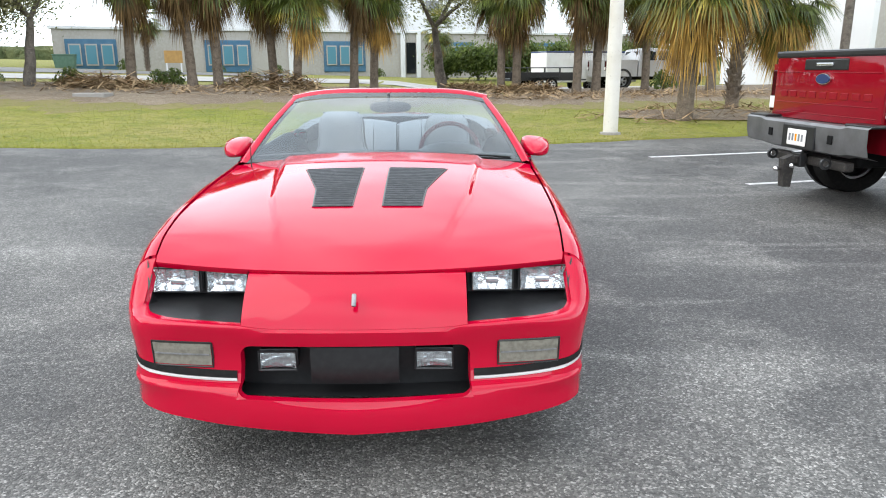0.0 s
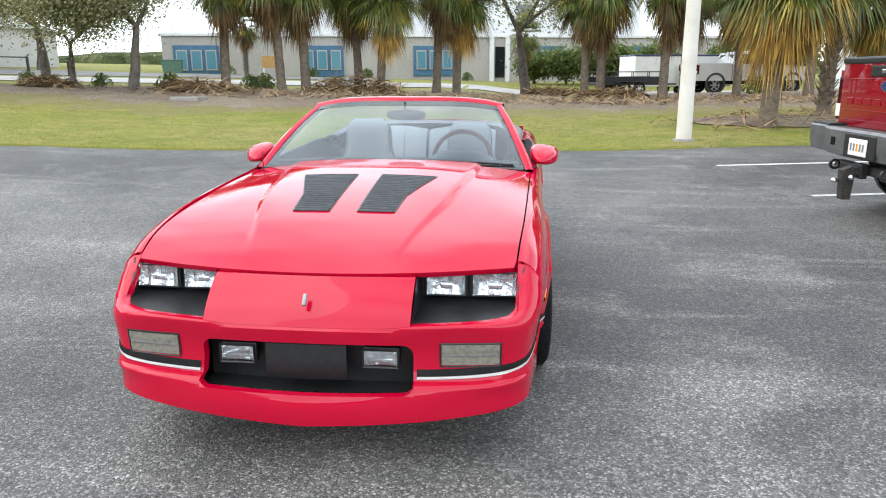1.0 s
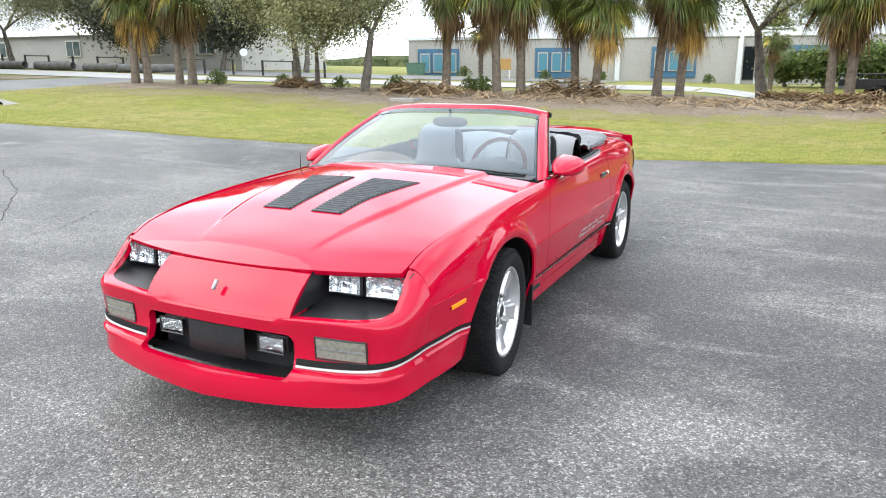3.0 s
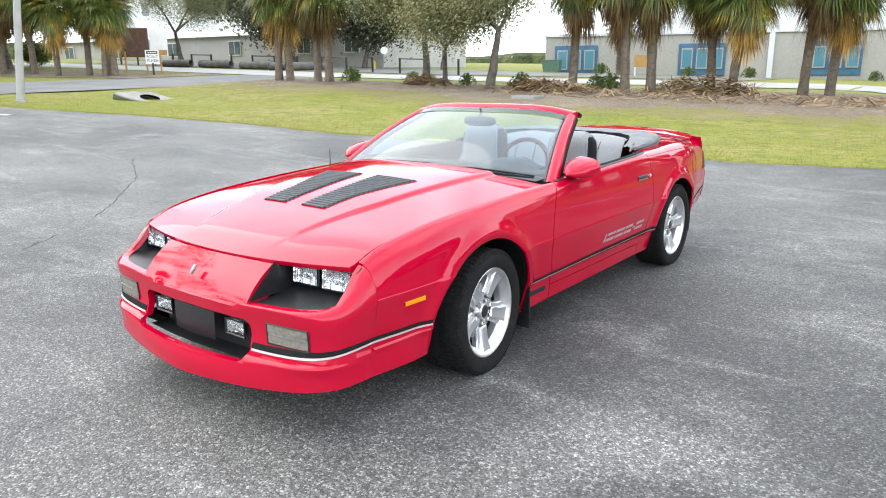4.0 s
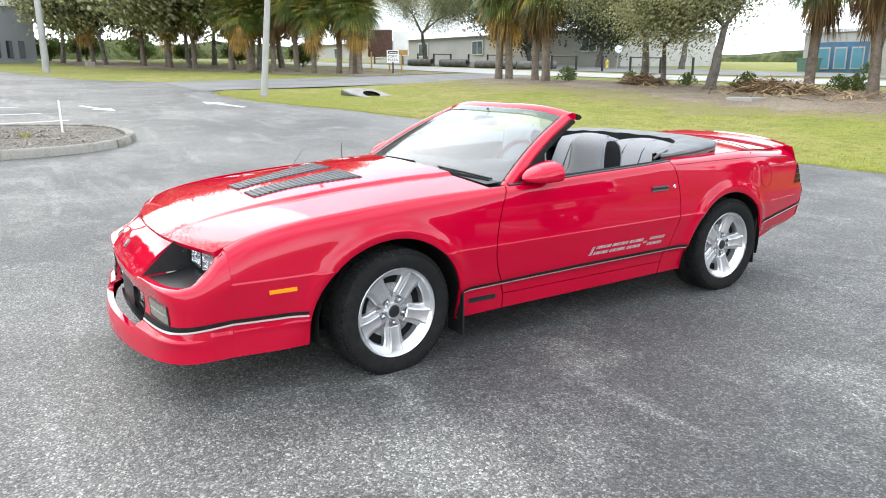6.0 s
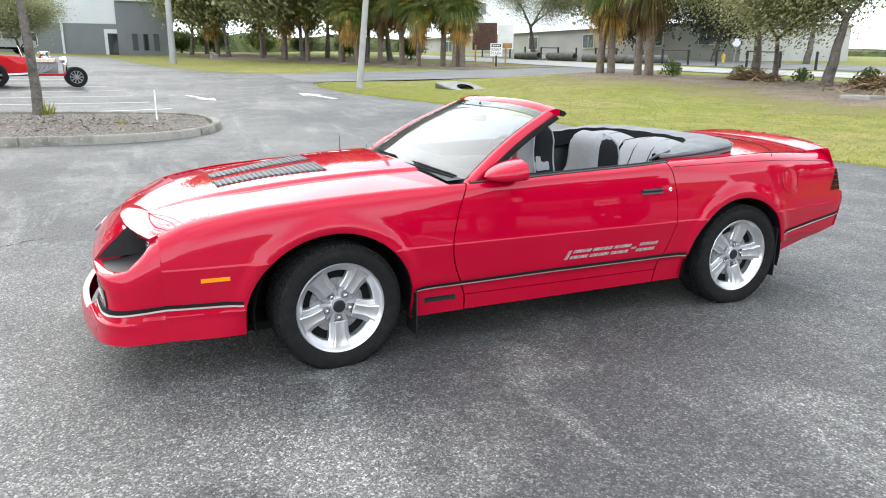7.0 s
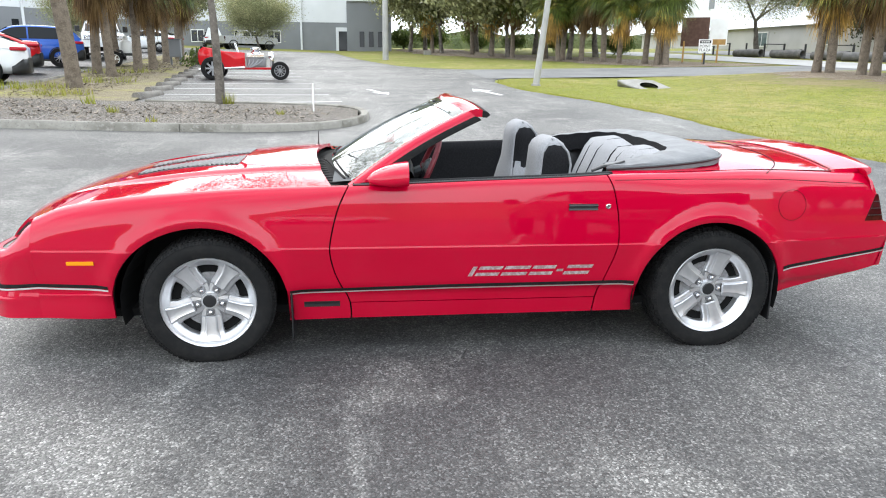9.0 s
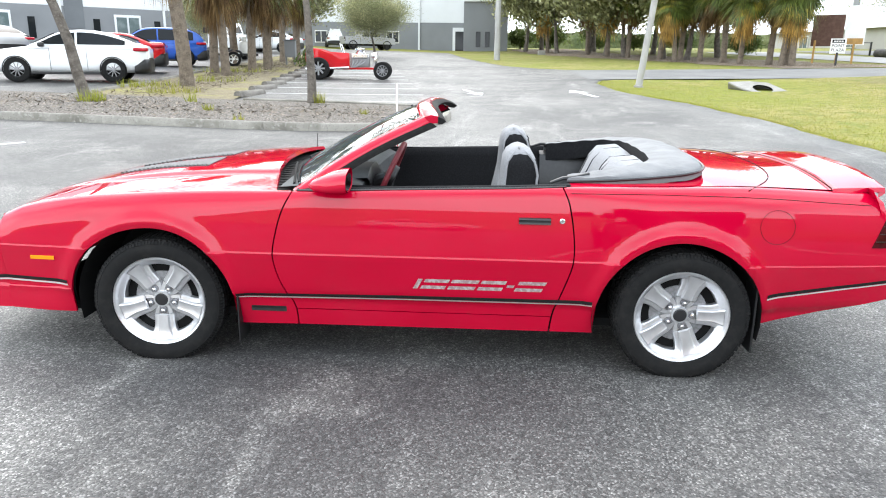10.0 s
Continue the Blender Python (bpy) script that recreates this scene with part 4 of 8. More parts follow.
cowl = part("cowl_panel", sheet([[(0.79 * u, 0.46 + 0.13 * u * u + d, 0.905 - 0.04 * u * u + e) for u in spread(-1, 1, 21)] for d, e in ((-0.02, 0.0), (0.05, -0.012), (0.10, -0.006), (0.19, 0.03))]), RUBBER, car, "matt black louvred cowl", smooth=60)
for k in range(26):
    x = -0.70 + 0.056 * k
    q = x / 0.79
    part("cowl_louvre", box((x - 0.012, 0.475 + 0.13 * q * q, 0.890 - 0.04 * q * q), (x + 0.012, 0.548 + 0.13 * q * q, 0.8985 - 0.04 * q * q), 0.003), RUBBER, cowl)
for x0, x1 in ((-0.52, 0.06), (0.16, 0.72)):
    pts = [(x0, 0.545 + 0.1 * x0 * x0, 0.912 - 0.04 * x0 * x0), (x0 + 0.2 * (x1 - x0), 0.570 + 0.1 * x0 * x0, 0.918 - 0.04 * x0 * x0), (x1, 0.60 + 0.15 * x1 * x1, 0.925 - 0.07 * x1 * x1)]
    w = part("wiper", tube(pts, 0.006, 6), RUBBER, car)
    blade = [screen(x / 0.795, 0.03) + Vector((0, -0.006, 0.006)) for x in spread(x1 - 0.42, x1, 7)]
    part("wiper_blade", tube(blade, 0.005, 5), RUBBER, w)

# door mirrors
for s in (1, -1):
    rows = []
    for u in spread(0, 1, 15):
        y = 0.785 + 0.20 * u
        r = math.sin(math.pi * min(1, 0.5 * u**0.62)) if u > 0 else 0.02
        c = (0.872 + 0.014 * u, 0.906 + 0.026 * u)
        row = []
        for k in range(18):
            a = 2 * math.pi * k / 18
            ca, sa = math.cos(a), math.sin(a)
            q = (abs(ca) ** 3 + abs(sa) ** 3) ** (-1 / 3)
            row.append((s * (c[0] + 0.098 * r * ca * q * (1.0 if ca > 0 else 0.8)), y, c[1] + (0.058 if sa > 0 else 0.044) * r * sa * q - 0.010 * ca * r))
        rows.append(row)
    body = sheet(rows, loop=True)
    housing = part("door_mirror", body, RED, car, "red teardrop door mirror", smooth=60)
    face = [(s * (0.886 + 0.086 * math.cos(a) * (1 if math.cos(a) > 0 else 0.8)), 0.982, 0.928 + 0.042 * math.sin(a)) for a in spread(0, 2 * math.pi, 21)[:-1]]
    bm = bmesh.new()
    bm.faces.new([bm.verts.new(p) for p in face])
    part("mirror_glass", bm, CHROME, housing)
    part("mirror_foot", sheet([[(s * (0.80 + 0.05 * u), 0.80 + 0.15 * v, 0.885 - 0.005 * v + 0.012 * math.sin(math.pi * v) * u) for u in (0, 0.5, 1)] for v in spread(0, 1, 6)], 0.012), RED, housing, smooth=40)

# handle, lock, marker, sill vent, fuel flap, lettering
for s in (1, -1):
    def on_flank(y, z, e=0.0):
        return (s * flank(y, z, e), y, z)
    rows = [[on_flank(y, z, e) for y in spread(1.782, 1.930, 6)] for z, e in ((0.780, -0.002), (0.777, 0.009), (0.770, 0.011), (0.766, 0.004), (0.758, 0.003), (0.750, 0.008), (0.747, -0.002))]
    handle = part("door_handle", sheet(rows), BLACK_TRIM, door[s], "black flush door handle", smooth=30)
    part("lock", lathe([(0.013, 0), (0.013, 0.006), (0.009, 0.008), (0.0085, 0.006)], 16, Matrix.Translation(Vector(on_flank(1.983, 0.767))) @ pose(0, 0, 0, 0, 90 * s, 0)), CHROME, door[s], "round chrome door lock")
    rows = [[on_flank(y, z + 0.004 * (y + 0.56), e) for y in spread(-0.628, -0.502, 5)] for z, e in ((0.526, -0.002), (0.523, 0.005), (0.507, 0.006), (0.504, -0.002))]
    part("side_marker", sheet(rows), AMBER, fender[s], "amber side marker lamp")
    rows = [[on_flank(y, z, e) for y in spread(0.466, 0.644, 5)] for z, e in ((0.287, -0.002), (0.285, 0.003), (0.272, 0.001), (0.258, 0.003), (0.256, -0.002))]
    part("sill_vent", sheet(rows), BLACK_PLASTIC, fender[s], "slim black sill vent")
flap = [(flank(2.955 + 0.074 * math.cos(a), 0.764 + 0.080 * math.sin(a), 0.0012), 2.955 + 0.074 * math.cos(a), 0.764 + 0.080 * math.sin(a)) for a in spread(0, 2 * math.pi, 33)]
part("fuel_flap_seam", tube(flap, 0.0009, 5, False), DARK, quarter[1])

LETTER = shade("grey_lettering", (0.30, 0.19, 0.19), 0.5, 0.0, [(60, (0.42, 0.36, 0.36), 0.45, 0.6, 3)])
# slanted model decal low on each door, as plain blocks of its size
for s in (1, -1):
    y0 = 1.283
    for wide, hollow in ((0.022, False), (0.118, True), (0.130, True), (0.118, True), (0.034, None), (0.130, True)):
        bands = [(0, 1, 0.35, 0.60)] if hollow is None else [(0, 1, 0.0, 1.0)] if not hollow else [(0, 1, 0.66, 1.0), (0, 1, 0.0, 0.34)]
        for a, b, lo, hi in bands:
            rows = []
            for v in spread(lo, hi, 3):
                z = 0.415 + 0.052 * v
                ya, yb = y0 + wide * a + 0.028 * v, y0 + wide * b + 0.028 * v
                if s < 0:
                    ya, yb = 3.20 - yb, 3.20 - ya
                rows.append([(s * flank(y, z, 0.0018), y, z) for y in (ya, (ya + yb) / 2, yb)])
            part("decal_block", sheet(rows), LETTER, door[s])
        y0 += wide + 0.013

# rear deck, spoiler and tail
def deck_z(x, y):
    xe = 0.80
    return curve(y, TOP) + 0.004 + 0.050 * (1 - (abs(x) / xe) ** 2.2)


def deck_edge(y):
    return flank(y, curve(y, TOP)) - 0.002


rows = []
for u in spread(-1, 1, 33):
    row = []
    for v in spread(0, 1, 20):
        y = 2.02 + 1.36 * v
        x = u * deck_edge(y)
        row.append((x, y, deck_z(x, y) - 0.004))
    rows.append(row)
bm = bmesh.new()
vs = add_grid(bm, rows)
cut = [f for f in bm.faces if f.calc_center_median().y < 2.56 and abs(f.calc_center_median().x) < 0.66]
bmesh.ops.delete(bm, geom=cut, context="FACES")
bmesh.ops.recalc_face_normals(bm, faces=bm.faces)
part("rear_deck", bm, RED, car, smooth=50)
seam = []
for u in spread(-1, 1, 41):
    x = u * 0.82
    y = 3.035 - 0.20 * abs(u) ** 4.5
    seam.append((x, y, deck_z(min(abs(x), 0.80), y) - 0.0035 - 0.012 * max(0, abs(u) - 0.93) / 0.07))
for s in (1, -1):
    top_seam = [(s * flank(y, z, 0.0004), y, z) for y, z in [(y, line(y, [(2.03, 0.893), (2.45, 0.894), (3.0, 0.891), (3.42, 0.883)])) for y in spread(2.02, 3.36, 40)]]
    part("top_seam", tube(top_seam, 0.0016, 5, False), DARK, quarter[s])
part("decklid_seam", tube(seam, 0.0028, 5), DARK, car)
rows = []
for u in spread(-1, 1, 41):
    row = []
    for y, rise in ((3.20, -0.004), (3.206, 0.008), (3.23, 0.013), (3.29, 0.020), (3.36, 0.028), (3.425, 0.032), (3.438, 0.024), (3.43, 0.004), (3.41, -0.03)):
        yy = y - 0.02 * u * u + 0.03
        x = u * (flank(min(yy, 3.40), curve(yy, TOP)) + 0.004)
        row.append((x, yy, deck_z(min(abs(x), 0.8), yy) + rise * (1 - 0.55 * abs(u) ** 5)))
    rows.append(row)
for s in (1, -1):
    edge = rows[-1] if s > 0 else rows[0]
    skirt = [(p[0] + s * 0.006, p[1], p[2] - 0.022) for p in edge]
    rows = rows + [skirt] if s > 0 else [skirt] + rows
gap_line = [(r[0][0], r[0][1] - 0.004, r[0][2] + 0.006) for r in rows[1:-1]]
part("spoiler_gap", tube(gap_line, 0.0022, 5), DARK, car)
part("rear_spoiler", sheet(rows), RED, car, "red rear lip spoiler", smooth=45)
rows = []
for u in spread(-1, 1, 31):
    a = abs(u)
    x = u * 0.838
    yb = 3.625 - 0.035 * a**2 - 0.05 * a**9
    yt = 3.50 - 0.045 * a**2
    row = [(x * 0.99, yt - 0.10, 0.958), (x, yt - 0.07, 0.90), (x, yt - 0.045, 0.83), (x, yt, 0.672), (x, yb - 0.02, 0.648), (x, yb, 0.60), (x, yb - 0.015, 0.50), (x * 0.985, yb - 0.035, 0.392), (x * 0.97, yb - 0.10, 0.380)]
    rows.append(row)
part("rear_bumper_cover", sheet(rows), RED, car, smooth=35)
for s in (1, -1):
    rows = []
    for z in spread(0.672, 0.826, 7):
        y1 = line(z, [(0.672, 3.488), (0.83, 3.446)])
        y0 = line(z, [(0.672, 3.372), (0.83, 3.432)])
        rows.append([(s * flank(min(y, 3.5), z, e), y, z) for y, e in ((y0, -0.004), (y0 + 0.003, 0.004), ((y0 + y1) / 2, 0.005), (y1, 0.004))] + [(s * 0.80, y1 + 0.012, z)])
    lampo = part("tail_lamp", sheet(rows), TAIL_RED, car, "dark red wraparound tail lamp", smooth=40)
    for z in (0.705, 0.745, 0.785):
        ya, yb = line(z, [(0.672, 3.372), (0.83, 3.432)]), line(z, [(0.672, 3.488), (0.83, 3.446)])
        part("lens_bar", tube([(s * flank(min(y, 3.5), z, 0.006), y, z) for y in spread(ya + 0.004, yb, 4)], 0.0025, 5), BLACK_TRIM, lampo)
    part("tail_lens", sheet([[(s * x, 3.50 - 0.045 * (x / 0.838) ** 2 - d + 0.006, z) for x in spread(0.30, 0.83, 8)] for d, z in ((0.043, 0.822), (0.002, 0.675))]), TAIL_RED, lampo)

# wheels
def tyre_mesh():
    prof = [(0.226, -0.095), (0.232, -0.108), (0.255, -0.118), (0.285, -0.120), (0.303, -0.112), (0.313, -0.098), (0.316, -0.06), (0.3165, 0.0), (0.316, 0.06), (0.313, 0.098), (0.303, 0.112), (0.285, 0.120), (0.255, 0.118), (0.232, 0.108), (0.226, 0.095)]
    bm = lathe(prof, 72, close=True)
    return bm


def tread_mesh():
    bm = bmesh.new()
    n = 72
    for k in range(n):
        a = 2 * math.pi * k / n
        for w, sk in ((-0.082, 1), (-0.044, -1), (0.0, 0), (0.044, 1), (0.082, -1)):
            m = pose(0, 0, 0, 0, 0, math.degrees(a)) @ Matrix.Translation((0.3175, 0, w)) @ pose(0, 0, 0, sk * 22, 0, 0)
            add_box(bm, (-0.004, -0.0105, -0.0165), (0.0035, 0.0105, 0.0165), 0, m)
    for k in range(120):
        a = 360 * k / 120
        for sgn in (1, -1):
            m = pose(0, 0, 0, 0, 0, a) @ Matrix.Translation((0.306, 0, sgn * 0.1085))
            add_box(bm, (-0.011, -0.0045, -0.003), (0.008, 0.0045, 0.003), 0, m @ pose(0, 0, 0, 0, sgn * 40, 0))
    return bm


def wheel(at, clock=0):
    """A wheel whose outer face looks along its own +z."""
    w = part("wheel", lathe([(0.05, -0.085), (0.215, -0.09), (0.222, -0.09), (0.226, -0.095), (0.226, -0.10), (0.218, -0.105), (0.205, -0.09), (0.205, 0.02), (0.05, 0.02)], 48, close=True), DARK, car, smooth=30, at=at)
    part("tyre", tyre_mesh(), RUBBER, w, "black low-profile tyre", smooth=30)
    part("tread", tread_mesh(), RUBBER, w)
    part("rim", lathe([(0.184, 0.022), (0.1845, 0.060), (0.190, 0.070), (0.206, 0.083), (0.211, 0.092), (0.217, 0.101), (0.225, 0.105), (0.2295, 0.101), (0.2295, 0.094), (0.216, 0.080), (0.205, 0.02)], 72, close=True), ALLOY, w, "silver five-spoke alloy rim", smooth=24)
    part("brake_disc", lathe([(0.04, 0.024), (0.14, 0.024), (0.14, 0.03), (0.04, 0.03)], 36, close=True), ALLOY_GREY, w)
    # straight broad spokes: a raised ridge with a shallow channel between two lower shoulders
    sec = [(-0.050, 0.022), (-0.050, 0.049), (-0.045, 0.055), (-0.030, 0.057), (-0.026, 0.069), (-0.022, 0.071), (-0.010, 0.068), (0.010, 0.068), (0.022, 0.071), (0.026, 0.069), (0.030, 0.057), (0.045, 0.055), (0.050, 0.049), (0.050, 0.022)]
    for k in range(5):
        turned = 72 * k + clock
        m = pose(0, 0, 0, 0, 0, turned)
        bm = bmesh.new()
        rows = []
        for r, f, h in ((0.079, 0.94, -0.010), (0.085, 0.98, -0.001), (0.12, 1.0, 0.002), (0.15, 1.06, 0.005), (0.17, 1.20, 0.008), (0.186, 1.42, 0.012), (0.204, 1.60, 0.018)):
            rows.append([m @ Vector((r, x * f, z + h)) for x, z in sec])
        add_grid(bm, rows)
        bmesh.ops.recalc_face_normals(bm, faces=bm.faces)
        part("spoke", bm, ALLOY, w, smooth=22)
        # the root of the spoke, lower, with its lug nut in a dark seat
        bm = bmesh.new()
        add_grid(bm, [[m @ Vector((r, x * f, z)) for x, z in ((-0.050, 0.022), (-0.048, 0.050), (-0.026, 0.052), (-0.022, 0.046), (0.022, 0.046), (0.026, 0.052), (0.048, 0.050), (0.050, 0.022))] for r, f in ((0.030, 0.45), (0.055, 0.80), (0.080, 0.96))])
        bmesh.ops.recalc_face_normals(bm, faces=bm.faces)
        part("spoke_root", bm, ALLOY, w, smooth=25)
        part("lug_seat", lathe([(0.0195, 0.044), (0.0195, 0.0495), (0.015, 0.0495), (0.013, 0.0475)], 16, m @ Matrix.Translation((0.062, 0, 0))), ALLOY_GREY, w, smooth=30)
        part("lug_nut", lathe([(0.0115, 0.045), (0.0115, 0.060), (0.009, 0.066), (0.003, 0.068)], 6, m @ Matrix.Translation((0.062, 0, 0))), CHROME, w)
    part("hub", lathe([(0.041, 0.03), (0.041, 0.066), (0.038, 0.071), (0.033, 0.071), (0.031, 0.064)], 30), ALLOY, w, smooth=30)
    part("centre_cap", lathe([(0.032, 0.05), (0.032, 0.069), (0.028, 0.073), (0.012, 0.074), (0.002, 0.074)], 24), BLACK_TRIM, w, "black centre cap", smooth=30)
    return w


for s in (1, -1):
    wheel(pose(s * 0.775, 0.003, 0.304, 0, 90 * s, 0) if s < 0 else Matrix.Translation((0.778, 0.003, 0.304)) @ pose(0, 0, 0, 0, 0, 5) @ pose(0, 0, 0, 0, 90, 0))
    wheel(pose(s * 0.775, 2.576, 0.306, 0, 90 * s, 0), 18)
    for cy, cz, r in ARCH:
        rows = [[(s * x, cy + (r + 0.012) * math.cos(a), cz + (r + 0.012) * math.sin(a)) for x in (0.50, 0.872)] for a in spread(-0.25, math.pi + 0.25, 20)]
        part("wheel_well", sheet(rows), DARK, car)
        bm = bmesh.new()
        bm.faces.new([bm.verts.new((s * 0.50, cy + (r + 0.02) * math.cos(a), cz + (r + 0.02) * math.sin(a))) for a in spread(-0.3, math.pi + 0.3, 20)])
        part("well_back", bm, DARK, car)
    part("mud_flap", box((s * 0.80 - 0.075, 0.405, 0.10), (s * 0.80 + 0.075, 0.413, 0.42), 0.003), BLACK_PLASTIC, car)
    part("mud_flap", box((s * 0.80 - 0.075, 2.905, 0.13), (s * 0.80 + 0.075, 2.915, 0.46), 0.003, pose(0, 0, 0)), BLACK_PLASTIC, car)

# underside
part("floor_pan", box((-0.74, -0.90, 0.20), (0.74, 2.85, 0.24)), DARK, car)

# ---- inside of the convertible ----
rows = [[(x, y, z) for x, z in ((-0.80, 0.90), (-0.79, 0.55), (-0.77, 0.30), (0.77, 0.30), (0.79, 0.55), (0.80, 0.90))] for y in (0.72, 1.4, 2.0)]
part("cabin_tub", sheet(rows), BLACK_CLOTH, car)
for s in (1, -1):
    rows = []
    for y in spread(0.72, 2.02, 14):
        zt = curve(y, TOP)
        xo = flank(y, zt) - 0.004
        rows.append([(s * xo, y, zt - 0.004), (s * (xo - 0.010), y, zt + 0.010), (s * (xo - 0.035), y, zt + 0.012), (s * (xo - 0.055), y, zt + 0.002), (s * (xo - 0.07), y, zt - 0.05), (s * (xo - 0.08), y, zt - 0.22), (s * (xo - 0.12), y, zt - 0.26), (s * (xo - 0.12), y, zt - 0.5)])
    part("door_card", sheet(rows), BLACK_CLOTH, door[s], "black door trim", smooth=50)
    rows = [[(s * (flank(y, curve(y, TOP)) - 0.006 + e), y, curve(y, TOP) + f) for e, f in ((0.006, -0.003), (0.009, 0.003), (0.003, 0.008), (-0.006, 0.007))] for y in spread(0.72, 2.0, 20)]
    part("belt_seal", sheet(rows), BLACK_TRIM, door[s])
rows = []
for u in spread(-1, 1, 21):
    rows.append([(0.77 * u, y, z - 0.025 * u * u) for y, z in ((0.62, 0.905), (0.80, 0.915), (0.95, 0.912), (1.00, 0.89), (1.01, 0.80), (0.98, 0.66), (0.90, 0.50))])
dash = part("dashboard", sheet(rows), DASH_VINYL, car, "grey vinyl dashboard", smooth=50)
part("instrument_hood", sheet([[(0.38 + 0.20 * u, y, z - 0.05 * abs(u) ** 3) for y, z in ((0.80, 0.915), (0.90, 0.945), (1.02, 0.95), (1.035, 0.92), (1.02, 0.84))] for u in spread(-1, 1, 11)]), BLACK_PLASTIC, dash, smooth=50)
part("centre_console", box((-0.10, 0.95, 0.32), (0.10, 2.05, 0.56), 0.03), BLACK_PLASTIC, car, smooth=40)
m = pose(0.38, 1.11, 0.885, 66, 0, 0)
ring = [m @ Vector((0.182 * math.cos(a), 0.182 * math.sin(a), 0)) for a in spread(0, 2 * math.pi, 41)]
WHEEL_RED = shade("red_leather", (0.16, 0.012, 0.02), 0.5, 0.0, [(40, (0.10, 0.008, 0.012), 0.4, 0.7, 3)], [(200, 0.1)])
sw = part("steering_wheel", tube(ring, 0.0145, 10, False), WHEEL_RED, car, "red leather steering wheel", smooth=60)
part("wheel_hub", lathe([(0.06, -0.03), (0.065, 0.0), (0.05, 0.015)], 20, m), BLACK_PLASTIC, sw, smooth=30)
for a in (0, 180, 270):
    c, s_ = math.cos(radians(a)), math.sin(radians(a))
    part("wheel_spoke", tube([m @ Vector((0.05 * c, 0.05 * s_, 0)), m @ Vector((0.175 * c, 0.175 * s_, 0))], 0.012, 6), BLACK_PLASTIC, sw)
part("steering_column", tube([(0.38, 1.09, 0.875), (0.38, 0.85, 0.78)], 0.035, 10), BLACK_PLASTIC, sw)


def bucket_seat(cx, rise=0.0):
    """A high-backed seat, its head part in one with the back: grey front, black side panels edged with grey piping."""
    seat = part("front_seat", box((cx - 0.25, 1.28, 0.36), (cx + 0.25, 1.80, 0.52), 0.05), GREY_CLOTH, car, "high-backed grey cloth bucket seat with black sides", smooth=50)
    front = [(0.42, 1.585), (0.60, 1.635), (0.75, 1.672), (0.84, 1.690), (0.93, 1.698), (1.00, 1.705), (1.035, 1.722), (1.058, 1.752), (1.066, 1.785)]
    rear = [(0.42, 1.755), (0.60, 1.800), (0.75, 1.855), (0.84, 1.882), (0.93, 1.890), (1.00, 1.876), (1.035, 1.855), (1.058, 1.822), (1.066, 1.787)]
    heights = [0.42, 0.50, 0.60, 0.68, 0.75, 0.80, 0.84, 0.885, 0.93, 0.965, 1.0, 1.02, 1.035, 1.048, 1.058, 1.064, 1.066]

    def half(z):
        return line(z, [(0.42, 0.23), (0.62, 0.255), (0.74, 0.235), (0.82, 0.170), (0.86, 0.155), (1.0, 0.150), (1.04, 0.135), (1.066, 0.10)])

    def lift(z):
        return z + rise * max(0, (z - 0.6) / 0.46)
    rows = []
    for z in heights:
        a, b, w = line(z, front), line(z, rear), half(z)
        mid, deep = (a + b) / 2, (b - a) / 2
        row = []
        for k in range(28):
            t = 2 * math.pi * k / 28
            c, d = math.cos(t), math.sin(t)
            q = (abs(c) ** 5 + abs(d) ** 5) ** -0.2
            row.append((cx + w * c * q, mid + deep * d * q, lift(z)))
        rows.append(row)
    bm = bmesh.new()
    vs = add_grid(bm, rows, True)
    bm.faces.new(vs[0])
    bm.faces.new(vs[-1])
    bmesh.ops.recalc_face_normals(bm, faces=bm.faces)
    part("backrest", bm, GREY_CLOTH, seat, smooth=50)
    for s in (1, -1):
        rows, edge = [], []
        for z in heights[:-1]:
            a, b = line(z, front), line(z, rear)
            y0, y1 = a + (b - a) * 0.13, b - (b - a) * 0.03
            tip = math.sqrt(max(0.06, 1 - (max(0.0, z - 0.965) / 0.105) ** 2))
            y0, y1 = (y0 + y1) / 2 - (y1 - y0) / 2 * tip, (y0 + y1) / 2 + (y1 - y0) / 2 * tip
            rows.append([(cx + s * (half(z) * 0.985 + e), y0 + (y1 - y0) * f, lift(z) - 0.012) for f, e in ((0, -0.01), (0.06, 0.006), (0.5, 0.011), (0.94, 0.006), (1, -0.01))])
        part("side_panel", sheet(rows), BLACK_CLOTH, seat, "black cloth side", smooth=60)
        edge = [r[0] for r in rows] + [rows[-1][2]] + [r[4] for r in rows[::-1]]
        part("piping", tube([Vector(p) + Vector((s * 0.012, 0, 0.004)) for p in edge], 0.0065, 6), GREY_CLOTH, seat)
    rows = []
    for z in heights[1:-6]:
        b, w = line(z, rear), half(z) * 0.80
        rows.append([(cx + w * f, b + e, lift(z)) for f, e in ((-1, -0.012), (-0.9, 0.004), (0, 0.008), (0.9, 0.004), (1, -0.012))])
    part("back_panel", sheet(rows), BLACK_CLOTH, seat, "black cloth back", smooth=60)
    for s in (1, -1):
        part("bolster", box((cx + s * 0.215 - 0.05, 1.30, 0.44), (cx + s * 0.215 + 0.05, 1.78, 0.56), 0.03), BLACK_CLOTH, seat, smooth=50)
    return seat


bucket_seat(0.375)
bucket_seat(-0.375, 0.028)

